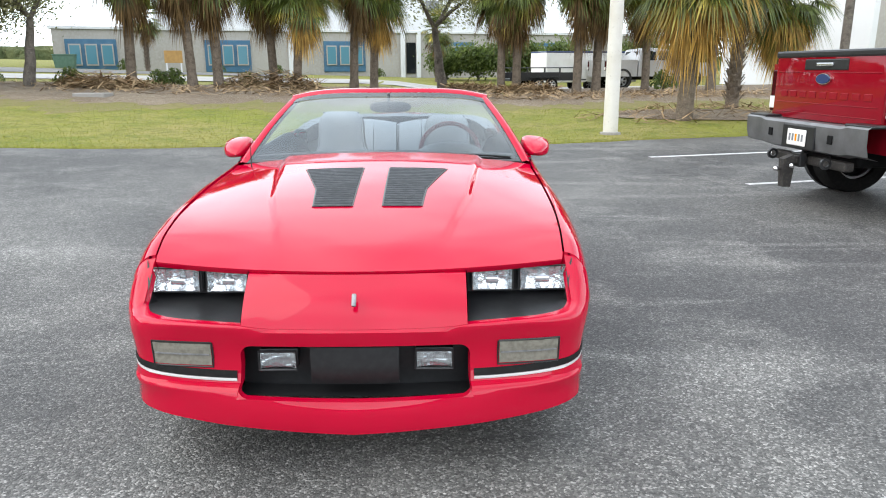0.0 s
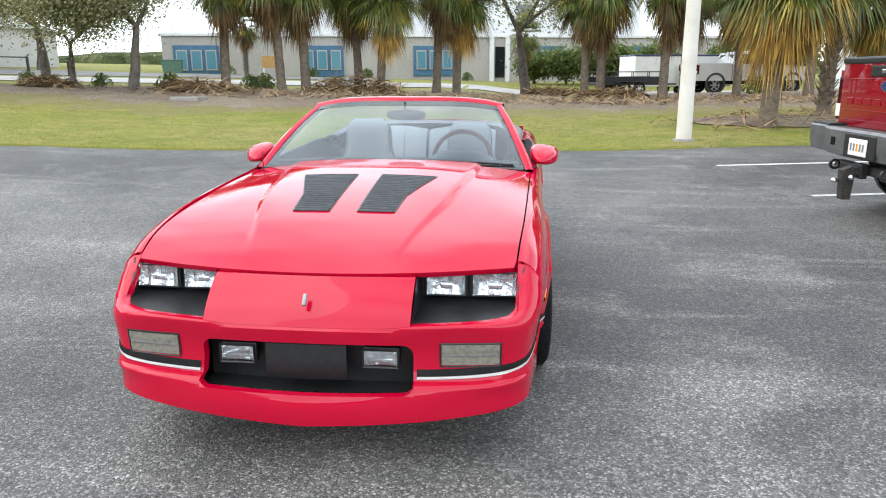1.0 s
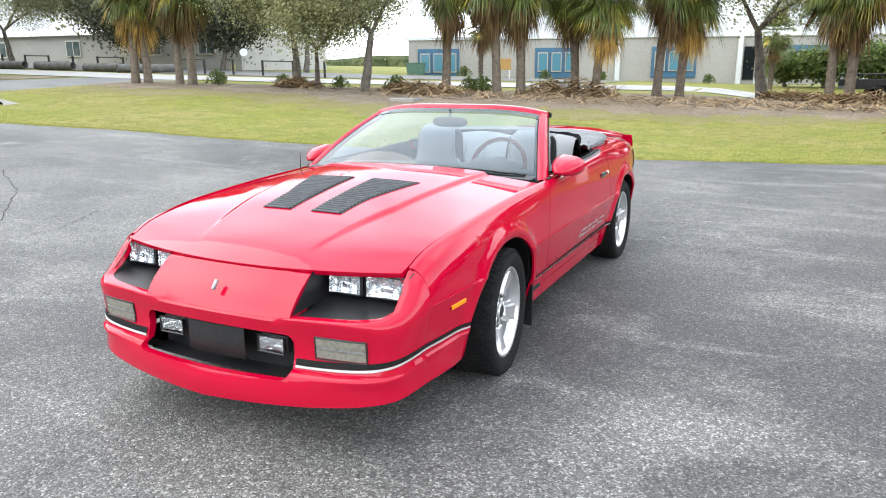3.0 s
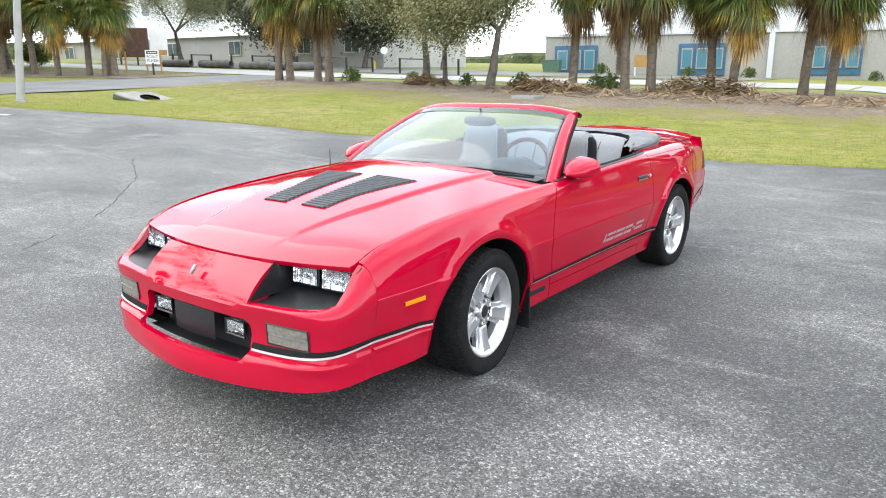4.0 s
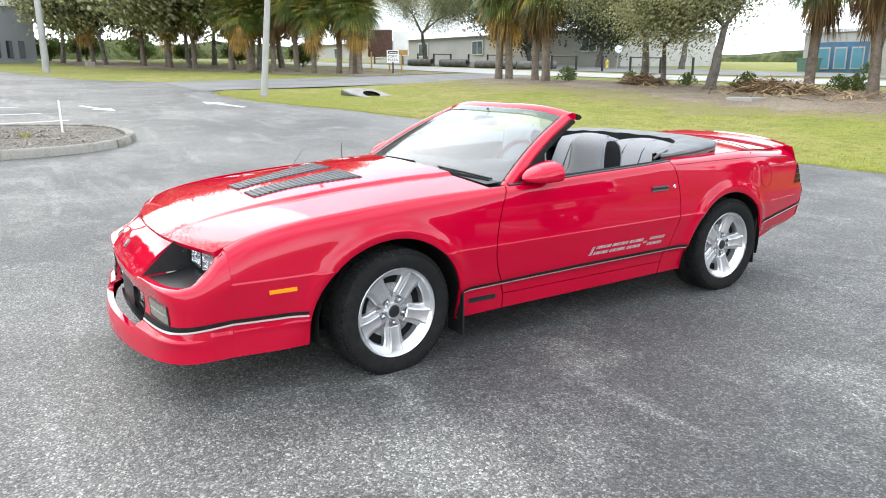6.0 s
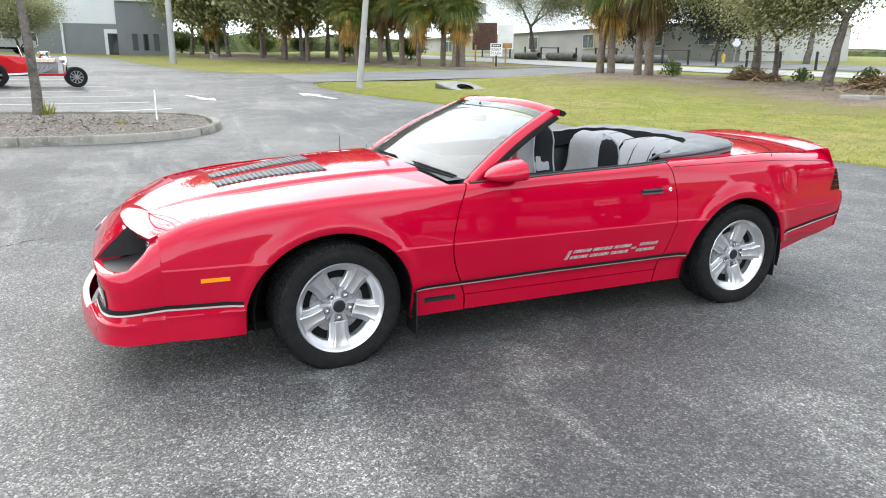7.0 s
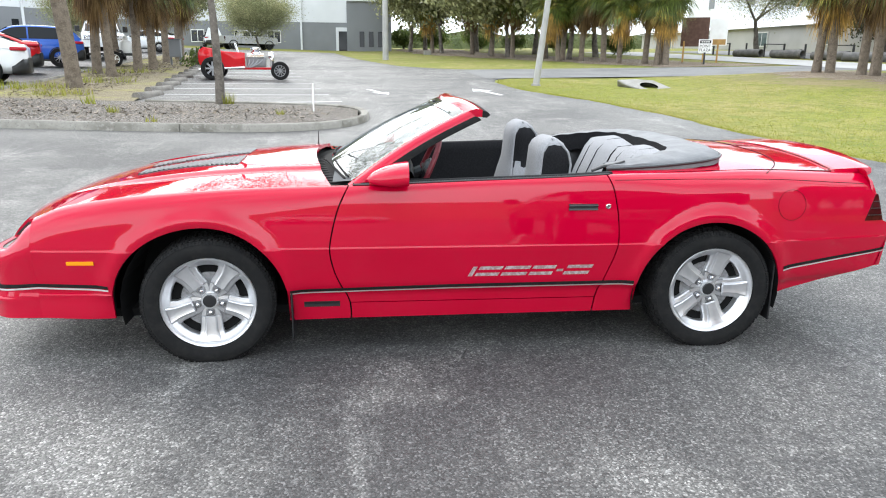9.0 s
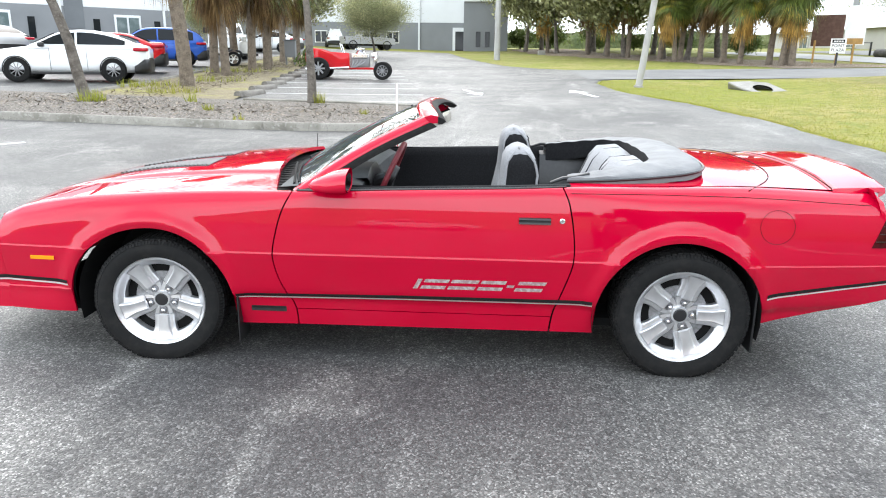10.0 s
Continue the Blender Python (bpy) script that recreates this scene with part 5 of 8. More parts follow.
# rear bench
for s in (1, -1):
    rows = []
    for u in spread(0, 1, 9):
        x = s * (0.012 + 0.53 * u)
        puff = 0.03 * math.sin(math.pi * min(1, u * 1.0))
        rows.append([(x, y - puff * a, z + puff * b) for y, z, a, b in ((2.10, 0.50, 0.5, 0), (2.17, 0.62, 1, 0), (2.23, 0.78, 1, 0), (2.29, 0.91, 1, 0.3), (2.33, 0.958, 0.4, 1), (2.42, 0.968, 0, 1), (2.50, 0.93, 0, 0.5))])
    back = part("rear_backrest", sheet(rows), GREY_CLOTH, car, "grey cloth rear bench backrest", smooth=60)
    for f in (0.33, 0.66):
        x = s * (0.012 + 0.53 * f)
        part("seam", tube([(x, 2.165 - 0.03, 0.62), (x, 2.228 - 0.028, 0.78), (x, 2.288 - 0.026, 0.915), (x, 2.33 - 0.006, 0.982), (x, 2.42, 0.993)], 0.003, 5), BLACK_CLOTH, back)
part("rear_divider", box((-0.010, 2.32, 0.45), (0.010, 2.46, 0.955), 0.004), GREY_CLOTH, car, smooth=40)
part("rear_cushion", box((-0.48, 1.95, 0.36), (0.48, 2.2, 0.54), 0.05), BLACK_CLOTH, car, smooth=40)
for s in (1, -1):
    part("rear_side_trim", sheet([[(s * x, y, z) for x, z in ((0.74, 0.90), (0.68, 0.88), (0.60, 0.70), (0.59, 0.40))] for y in (1.98, 2.2, 2.5)]), BLACK_PLASTIC, car, smooth=40)
part("rear_bulkhead", box((-0.7, 2.50, 0.30), (0.7, 2.53, 0.93)), DARK, car)

# folded-top boot cover, a padded U round the back of the cabin
OUT = [(0.0, (0.742, 2.01, 0.930)), (0.25, (0.752, 2.25, 0.944)), (0.5, (0.735, 2.50, 0.965)), (0.62, (0.690, 2.625, 0.980)), (0.72, (0.58, 2.690, 0.990)), (0.85, (0.32, 2.715, 0.998)), (1.0, (0.0, 2.72, 1.0))]
INN = [(0.0, (0.665, 2.02, 0.940)), (0.25, (0.630, 2.18, 0.962)), (0.5, (0.560, 2.36, 0.985)), (0.62, (0.470, 2.440, 0.992)), (0.72, (0.38, 2.465, 0.996)), (0.85, (0.2, 2.475, 1.0)), (1.0, (0.0, 2.478, 1.0))]


def along(table, t):
    return Vector([curve(t, [(k, p[i]) for k, p in table]) for i in range(3)])


rows = []
for u in spread(-1, 1, 61):
    t = 1 - abs(u)
    s = 1 if u >= 0 else -1
    o, i = along(OUT, t), along(INN, t)
    hump = 0.012 + 0.010 * min(1, t * 2)
    row = [o + Vector((0, 0, -0.03)), o + Vector((0, 0, -0.004)), o.lerp(i, 0.06) + Vector((0, 0, 0.016)), o.lerp(i, 0.3) + Vector((0, 0, hump)), o.lerp(i, 0.6) + Vector((0, 0, hump + 0.008)), o.lerp(i, 0.9) + Vector((0, 0, hump - 0.006)), i + Vector((0, 0, 0.012)), i + Vector((0, 0, -0.02)), i + Vector((0, 0, -0.10))]
    rows.append([Vector((s * p.x, p.y, p.z + 0.0025 * math.sin(40 * t))) for p in row])
boot = part("top_boot_cover", sheet([r[:7] for r in rows]), GREY_VINYL, car, "grey vinyl cover over the folded soft top", smooth=60)
part("boot_lining", sheet([r[6:] for r in rows]), BLACK_CLOTH, boot, "black inner edge of the cover", smooth=60)
hem = []
for u in spread(-1, 1, 61):
    t, s = 1 - abs(u), (1 if u >= 0 else -1)
    o = along(OUT, t)
    hem.append((s * (o.x + 0.003), o.y + 0.003 * t, o.z + 0.0))
part("boot_hem", tube(hem, 0.007, 6), BLACK_TRIM, boot)
for s in (1, -1):
    latch = part("top_latch", tube([(s * 0.755, 1.93, 0.925), (s * 0.74, 1.99, 0.945), (s * 0.71, 2.05, 0.945), (s * 0.70, 2.12, 0.965)], [0.007, 0.010, 0.011, 0.006], 7), BLACK_TRIM, car, smooth=40)
# aerial
aer = part("aerial", tube([(-0.70, 0.46, 0.865), (-0.70, 0.462, 0.99)], [0.004, 0.002], 6), BLACK_TRIM, car)
part("aerial_base", lathe([(0.014, 0), (0.012, 0.012), (0.005, 0.016)], 12, Matrix.Translation((-0.70, 0.46, 0.862))), BLACK_TRIM, aer)

# the tail draws in and drops towards its end
for ob in car.children_recursive:
    if ob.type == "MESH" and not ob.name.startswith(("wheel", "tyre", "tread", "rim", "spoke", "lug", "hub", "centre", "brake")):
        for v in ob.data.vertices:
            q = min(1.0, max(0.0, (v.co.y - 2.72) / 0.78))
            if q > 0:
                q = q * q * (3 - 2 * q)
                v.co.x *= 1 - 0.10 * q
                v.co.y += 0.08 * q
                v.co.z -= q * (0.040 if v.co.z > 0.85 else 0.040 * max(0.0, (v.co.z - 0.45) / 0.40))

# ---- planting ----
def from_faces(name, verts, faces, mat, parent, smooth=False, label=""):
    me = bpy.data.meshes.new(name)
    me.from_pydata([tuple(v) for v in verts], [], faces)
    me.materials.append(mat)
    if smooth:
        me.shade_smooth()
    ob = new(name, me)
    ob.parent = parent
    if label:
        ob["label"] = label
    return ob


def fan_leaf(rng, verts, faces, base, az, el, stalk, reach, droop, spread_deg, blades):
    """One fan frond: a stalk, then a fan of pointed blades that hang at their tips."""
    d = Vector((math.cos(az) * math.cos(el), math.sin(az) * math.cos(el), math.sin(el)))
    side = Vector((-math.sin(az), math.cos(az), 0))
    up = d.cross(side) * -1
    tip = base + d * stalk + Vector((0, 0, -droop * stalk * 0.25))
    i = len(verts)
    w = 0.018
    verts += [base + side * w, base - side * w, tip - side * w * 0.6, tip + side * w * 0.6]
    faces.append((i, i + 1, i + 2, i + 3))
    for k in range(blades):
        a = radians(spread_deg) * (2 * (k + 0.5) / blades - 1) + rng.uniform(-0.05, 0.05)
        r = reach * (0.80 + 0.25 * math.cos(a)) * rng.uniform(0.85, 1.1)
        dirn = (d * math.cos(a) + side * math.sin(a) + up * 0.10 * math.cos(2 * a)).normalized()
        cross = dirn.cross(up).normalized()
        m = tip + dirn * r * 0.55 + Vector((0, 0, -droop * r * 0.13))
        e = tip + dirn * r * 0.93 + Vector((0, 0, -droop * r * (0.42 + rng.uniform(0, 0.25))))
        bw = 0.023 * reach * rng.uniform(0.8, 1.2)
        i = len(verts)
        verts += [tip + cross * bw * 0.35, tip - cross * bw * 0.35, m - cross * bw, m + cross * bw, e]
        faces += [(i, i + 1, i + 2, i + 3), (i + 3, i + 2, i + 4)]


def palm(seed, height, girth, lean=(0, 0), dry=30, green=70, reach=0.92, boots=False, skirt=1.0, dead=None):
    """A cabbage palm with a ringed trunk, a round fan crown and a hanging skirt of dead fronds."""
    rng = random.Random(seed)
    tree = thing("palm_tree", "cabbage palm with a skirt of dry brown fronds", "palm tree", "palms round the lot")
    bm = bmesh.new()
    pts, radii = [], []
    for k in range(15):
        t = k / 14
        pts.append((lean[0] * t**1.5, lean[1] * t**1.5, -0.15 + (height + 0.15) * t))
        radii.append(girth * (1.25 - 0.5 * min(1, t * 6) * 0.4 + 0.05 * rng.uniform(-1, 1) + 0.03 * (k % 2)))
    add_tube(bm, pts, radii, 12)
    trunk = part("trunk", bm, BARK, tree, smooth=70)
    top = Vector(pts[-1])
    if boots:
        verts, faces = [], []
        for k in range(150):
            z = 0.2 + (height - 0.2) * k / 150
            a = k * 2.399
            c = Vector((lean[0] * (z / height) ** 1.5, lean[1] * (z / height) ** 1.5, z))
            out = Vector((math.cos(a), math.sin(a), 0))
            sd = Vector((-out.y, out.x, 0))
            p, q = c + out * girth * 0.9, c + out * (girth + 0.13) + Vector((0, 0, 0.20))
            i = len(verts)
            verts += [p + sd * 0.06, p - sd * 0.06, q - sd * 0.025, q + sd * 0.025, p + out * -0.02 + Vector((0, 0, 0.12))]
            faces += [(i, i + 1, i + 2, i + 3), (i + 3, i + 2, i + 4)]
        from_faces("trunk_husk", verts, faces, BARK, tree)
    verts, faces = [], []
    for k in range(green):
        t = k / green
        el = radians(84 - 132 * t**0.9) + rng.uniform(-0.15, 0.15)
        fan_leaf(rng, verts, faces, top + Vector((0, 0, 0.12 * (1 - t))), k * 2.399 + rng.uniform(-0.2, 0.2), el, rng.uniform(0.55, 1.0) * reach * (1 + 0.7 * max(0, 0.5 - t)), reach * rng.uniform(0.75, 1.1) * (1 + 0.5 * max(0, 0.5 - t)), 0.25 + 0.75 * t, rng.uniform(70, 105), 26)
    crown = from_faces("crown", verts, faces, FROND_GREEN, tree)
    verts, faces = [], []
    for k in range(dry):
        t = k / dry
        el = radians(-26 - 54 * t) + rng.uniform(-0.25, 0.2)
        b = top + Vector((0, 0, -0.02 - 0.55 * skirt * t))
        fan_leaf(rng, verts, faces, b, k * 2.399 + rng.uniform(-0.3, 0.3), el, rng.uniform(0.4, 0.85) * reach, reach * rng.uniform(0.6, 1.0), 1.3, rng.uniform(26, 55), 14)
    from_faces("dry_skirt", verts, faces, dead or FROND_DRY, tree)
    return tree


def leafy(seed, height, girth, crown, leaves, leaf, mat, bark, label, name="oak_tree", lean=0.0, flat=1.0, low_branch=0.35, grow=1.0):
    """A broadleaf tree: tapered trunk, forking limbs and a loose crown of small leaves with gaps."""
    rng = random.Random(seed)
    tree = thing(name, label, "tree", "broadleaf trees")
    bm = bmesh.new()
    tips = []

    def limb(p, d, length, r, depth):
        pts, rad = [p], [r]
        q = p.copy()
        n = 5
        for k in range(n):
            d = (d + Vector((rng.uniform(-1, 1), rng.uniform(-1, 1), rng.uniform(-0.5, 0.8))) * 0.16).normalized()
            q = q + d * length / n
            pts.append(q.copy())
            rad.append(r * (1 - 0.5 * (k + 1) / n))
            if depth >= 2 or (depth == 1 and k > 1):
                tips.append((q.copy(), length))
        add_tube(bm, pts, rad, 9 if depth == 0 else 6, depth == 0)
        if depth < 3:
            for k in range(3 if depth == 0 else rng.choice((2, 3, 3))):
                a = rng.uniform(0, 6.28)
                out = Vector((math.cos(a), math.sin(a), 0)) * (0.85 if depth == 0 else 0.9)
                nd = (d * 0.8 + out * flat + Vector((0, 0, rng.uniform(-0.15, 0.5)))).normalized()
                limb(pts[-1 - (k % 2) * (1 if depth else 0)], nd, length * rng.uniform(0.62, 0.85) * (grow if depth == 0 else 1.0), rad[-1] * 0.8, depth + 1)

    limb(Vector((0, 0, -0.15)), Vector((lean, 0, 1)).normalized(), height * low_branch + 0.15, girth, 0)
    part("trunk", bm, bark, tree, smooth=70)
    verts, faces = [], []
    per = max(1, leaves // max(1, len(tips)))
    for c, size in tips:
        for k in range(per):
            p = c + Vector((rng.gauss(0, 1), rng.gauss(0, 1), rng.gauss(-0.1, 0.7))) * crown
            n = Vector((rng.uniform(-1, 1), rng.uniform(-1, 1), rng.uniform(-0.3, 1))).normalized()
            u = n.orthogonal().normalized() * leaf * rng.uniform(0.6, 1.3)
            v = n.cross(u) * 0.55
            i = len(verts)
            verts += [p - u, p + v, p + u, p - v]
            faces.append((i, i + 1, i + 2, i + 3))
    from_faces("crown", verts, faces, mat, tree)
    return tree


def shrub(seed, size, mat, label):
    rng = random.Random(seed)
    tree = thing("shrub", label, "shrub", "shrubs on the berm")
    bm = bmesh.new()
    for k in range(7):
        a = rng.uniform(0, 6.28)
        add_tube(bm, [(0, 0, -0.05), (0.2 * size * math.cos(a), 0.2 * size * math.sin(a), 0.4 * size), (0.45 * size * math.cos(a), 0.45 * size * math.sin(a), 0.75 * size)], [0.02, 0.014, 0.006], 5)
    part("stems", bm, OAK_BARK, tree)
    verts, faces = [], []
    for k in range(520):
        a, r = rng.uniform(0, 6.28), size * 0.80 * math.sqrt(rng.uniform(0, 1))
        r *= 0.75 + 0.35 * math.sin(3 * a + seed) + 0.15 * math.sin(7 * a)
        z = size * (0.12 + 0.95 * rng.uniform(0, 1) * math.sqrt(max(0.12, 1 - (r / size / 0.80) ** 2)))
        p = Vector((r * math.cos(a), r * math.sin(a), z))
        n = Vector((rng.uniform(-1, 1), rng.uniform(-1, 1), rng.uniform(-0.2, 1))).normalized()
        u = n.orthogonal().normalized() * 0.055 * rng.uniform(0.5, 1.4)
        v = n.cross(u) * 0.5
        i = len(verts)
        verts += [p - u, p + v, p + u, p - v]
        faces.append((i, i + 1, i + 2, i + 3))
    from_faces("leaves", verts, faces, mat, tree)
    return tree


def plant(src, spots, first=True):
    """Stands the source at the first spot and copies at the rest; a spot is (x, y, turn, scale)."""
    for n, (x, y, turn, size) in enumerate(spots):
        m = Matrix.Translation((x, y, on_land(x, y))) @ pose(0, 0, 0, 0, 0, turn)
        if n == 0:
            src.matrix_basis = m
            src.scale = (size, size, size)
        else:
            c = copy_thing(src, m)
            c.scale = (size, size, size)


palm_a = palm(3, 3.9, 0.145, (0.15, 0.1), dry=36, green=92)
palm_b = palm(8, 4.3, 0.150, (-0.25, 0.1), dry=46, green=92, skirt=1.3)
palm_c = palm(15, 3.5, 0.140, (0.35, -0.1), dry=36, green=92, dead=FROND_GOLD)
palm_d = palm(21, 4.0, 0.150, (0.1, 0.0), dry=42, green=92, skirt=1.1)
plant(palm_a, [(-9.8, 21.3, 0, 1.05), (-5.5, 23.5, 140, 1.0), (3.0, 25.2, 60, 1.0), (8.8, 25.6, 200, 1.0), (-20.5, 18.65, 100, 1.0), (-35.6, 16.4, 30, 1.05), (-38.7, 15.0, 250, 1.1), (-23.4, -8.9, 70, 1.05), (-35.8, -8.9, 170, 1.1), (-42.8, 13.6, 20, 1.1), (-49.5, 11.6, 130, 1.1), (-58.5, 9.9, 250, 1.15)])
plant(palm_b, [(-7.8, 21.4, 20, 1.0), (-2.7, 24.6, 230, 1.0), (5.8, 24.3, 120, 1.02), (-22.5, 18.2, 300, 1.0), (-34.8, 17.0, 160, 1.0), (-25.2, -8.0, 10, 1.05), (11.4, 25.5, 80, 1.1), (-21.9, -7.9, 110, 1.0), (-29.8, -8.7, 200, 1.05), (-34.0, -9.2, 40, 1.1), (-38.0, -9.6, 300, 1.1), (-28.6, -9.9, 80, 1.1)])
plant(palm_c, [(-4.5, 22.6, 0, 1.0), (-22.1, 18.5, 190, 1.1), (-34.2, 16.5, 90, 1.0), (11.8, 31.0, 30, 1.1), (-33.9, 16.9, 200, 1.1), (-36.5, 15.2, 10, 1.0), (-2.0, 25.4, 80, 1.08), (-45.2, 12.9, 60, 1.2), (-53.0, 10.7, 200, 1.2), (-66.5, 7.2, 310, 1.25), (-41.3, 12.9, 280, 1.0)])
plant(palm_d, [(-7.1, 22.0, 200, 1.05), (3.6, 25.25, 300, 1.05), (6.6, 24.6, 15, 1.05), (-19.85, 18.7, 250, 1.05), (-27.2, -8.0, 140, 1.0), (-40.6, 14.2, 60, 1.0), (-30.5, -8.9, 220, 1.0)])
big = palm(31, 3.55, 0.17, (0.1, 0.05), dry=64, green=84, reach=1.0, skirt=0.8, dead=FROND_GOLD)
plant(big, [(6.0, 12.9, 0, 1.0), (9.7, 16.2, 130, 0.86)])
rough = palm(37, 3.9, 0.15, (0.1, 0.0), dry=22, green=46, reach=0.95, boots=True, skirt=0.5)
plant(rough, [(8.1, 15.4, 0, 1.0), (0.6, 40.0, 40, 0.75), (-16.5, 40.2, 80, 0.8)])
slim = palm(41, 5.2, 0.19, (-0.55, 0.0), dry=44, green=46, skirt=1.6)
plant(slim, [(-17.0, -7.3, 85, 1.0)])

oak = leafy(5, 6.4, 0.20, 0.62, 42000, 0.046, OAK_LEAF, OAK_BARK, "live oak with a forked grey trunk and loose grey-green crown", low_branch=0.33, grow=1.2)
plant(oak, [(-12.3, 19.6, 0, 1.0), (0.75, 28.2, 150, 1.25), (-15.9, 20.3, 70, 0.95), (-47.0, 29.3, 210, 1.15), (-28.5, 37.8, 30, 1.15)])
shade_tree = leafy(53, 7.2, 0.24, 1.0, 60000, 0.12, SHADE_LEAF, OAK_BARK, "broad dark evergreen tree before the low building", low_branch=0.24, flat=0.9, grow=1.6)
plant(shade_tree, [(-33.6, 35.2, 300, 0.95), (-38.8, 33.4, 120, 0.9)])
light_tree = leafy(9, 5.8, 0.12, 0.66, 52000, 0.046, OAK_LEAF, OAK_BARK, "slender tree with drooping grey-green foliage", low_branch=0.27, lean=0.05, grow=1.2)
plant(light_tree, [(-14.7, 20.0, 0, 1.0), (-50.5, -6.9, 40, 0.95), (-43.0, -17.8, 160, 0.9)])
smooth_tree = leafy(13, 7.5, 0.14, 0.30, 6500, 0.055, OAK_LEAF, OAK_BARK, "leaning slender tree with a smooth grey trunk", low_branch=0.5, lean=-0.20)
plant(smooth_tree, [(-11.9, -7.5, 90, 1.0)])
island_tree = leafy(29, 6.5, 0.115, 0.30, 6000, 0.055, OAK_LEAF, OAK_BARK, "young tree with a slim grey trunk on the island", low_branch=0.55, lean=0.03)
plant(island_tree, [(-13.0, -2.6, 90, 1.0)])
row_oak = leafy(17, 8.8, 0.21, 1.1, 42000, 0.15, OAK_LEAF, OAK_BARK, "spreading live oak in a long row", low_branch=0.25, flat=0.95, grow=1.9)
plant(row_oak, [(-43.5, 14.2, 0, 1.0), (-46.5, 13.4, 90, 1.05), (-50.5, 11.5, 200, 1.1), (-54.5, 10.8, 300, 1.1), (-62.5, 10.5, 45, 1.2), (-64.5, 7.9, 150, 1.1), (-73.0, 5.4, 10, 1.25), (-79.0, 7.5, 250, 1.3),
                (-42.0, 36.0, 120, 1.1), (-57.0, 15.0, 30, 1.2), (-48.0, 17.5, 160, 1.2), (-70.0, 12.0, 80, 1.3), (-60.0, -17.0, 40, 0.9)])
hedge = leafy(23, 5.0, 0.12, 0.45, 7000, 0.11, SHRUB_LEAF, OAK_BARK, "dense dark green tree beyond the road", low_branch=0.12, flat=1.0)
plant(hedge, [(3.2, 42.5, 0, 1.0), (6.0, 43.5, 130, 1.1), (1.2, 43.5, 250, 0.9), (9.0, 44.5, 70, 1.1), (14.5, 47.5, 20, 1.15), (18.8, 49.5, 200, 1.2), (24.0, 52.0, 110, 1.2)] + [(-49 - 10.4 * k, 19.5 - 1.8 * k, 47 * k, 0.75) for k in range(4)] + [(-84, 14, 20, 1.2), (-86, 9, 80, 1.2), (-87, 5.5, 150, 1.1)])
bush = shrub(2, 0.58, SHRUB_LEAF, "small green shrub on the mulch berm")
plant(bush, [(-11.3, 20.2, 0, 1.0), (-9.1, 21.9, 90, 0.9), (-8.7, 22.2, 200, 1.0), (-14.0, 20.5, 30, 0.8), (-18.9, 19.1, 120, 1.0), (-6.3, 22.9, 50, 0.9), (-16.6, 20.3, 260, 0.8), (9.6, 25.9, 10, 1.3), (-18.5, 42.0, 10, 1.2), (-13.5, 44.2, 10, 1.0), (-10.0, 45.4, 80, 1.1),
               (-30.6, -6.95, 80, 1.5), (-3.4, 47.6, 20, 1.0)])

# dry frond litter heaped on the berm
rng = random.Random(77)


def litter(spots, per, reach, mat, name, label, length=0.5, width=0.02):
    verts, faces = [], []
    for x, y, r, h in spots:
        for k in range(per):
            a, q = rng.uniform(0, 6.28), r * math.sqrt(rng.uniform(0, 1))
            px, py = x + q * math.cos(a) * 1.7, y + q * math.sin(a) * 0.8
            z = on_land(px, py) + h * max(0, 1 - (q / r) ** 2) * rng.uniform(0.1, 1.0) + 0.02
            b, e = rng.uniform(0, 6.28), rng.uniform(-0.35, 0.45)
            L = length * rng.uniform(0.4, 1.2)
            d = Vector((math.cos(b) * math.cos(e), math.sin(b) * math.cos(e), math.sin(e))) * L / 2
            s = Vector((-math.sin(b), math.cos(b), rng.uniform(-0.5, 0.5))) * width * rng.uniform(0.5, 1.5)
            c = Vector((px, py, z + abs(d.z)))
            i = len(verts)
            verts += [c - d - s, c - d + s, c + d + s * 0.3, c + d - s * 0.3]
            faces.append((i, i + 1, i + 2, i + 3))
    me = bpy.data.meshes.new(name)
    me.from_pydata([tuple(v) for v in verts], [], faces)
    me.materials.append(mat)
    return tagged(new(name, me), label, "plant litter", kind="stuff")


litter([(-10.2, 20.0, 0.9, 0.34), (-5.4, 22.4, 1.1, 0.60), (4.0, 24.6, 0.8, 0.22), (2.0, 26.0, 0.7, 0.2), (-15.6, 20.0, 0.6, 0.2)], 900, 1, FROND_HEAP, "dry_frond_heaps", "heaps of dry brown fallen palm fronds", 0.75, 0.022)
litter([(-11 + 2.2 * k, 19.6 + 0.42 * k * 0.8, 2.4, 0.05) for k in range(12)] + [(6.6, 13.6, 1.8, 0.10), (8.4, 15.4, 1.6, 0.1)], 300, 1, FROND_HEAP, "scattered_fronds", "scattered dry sticks and fronds on the mulch", 0.5, 0.014)

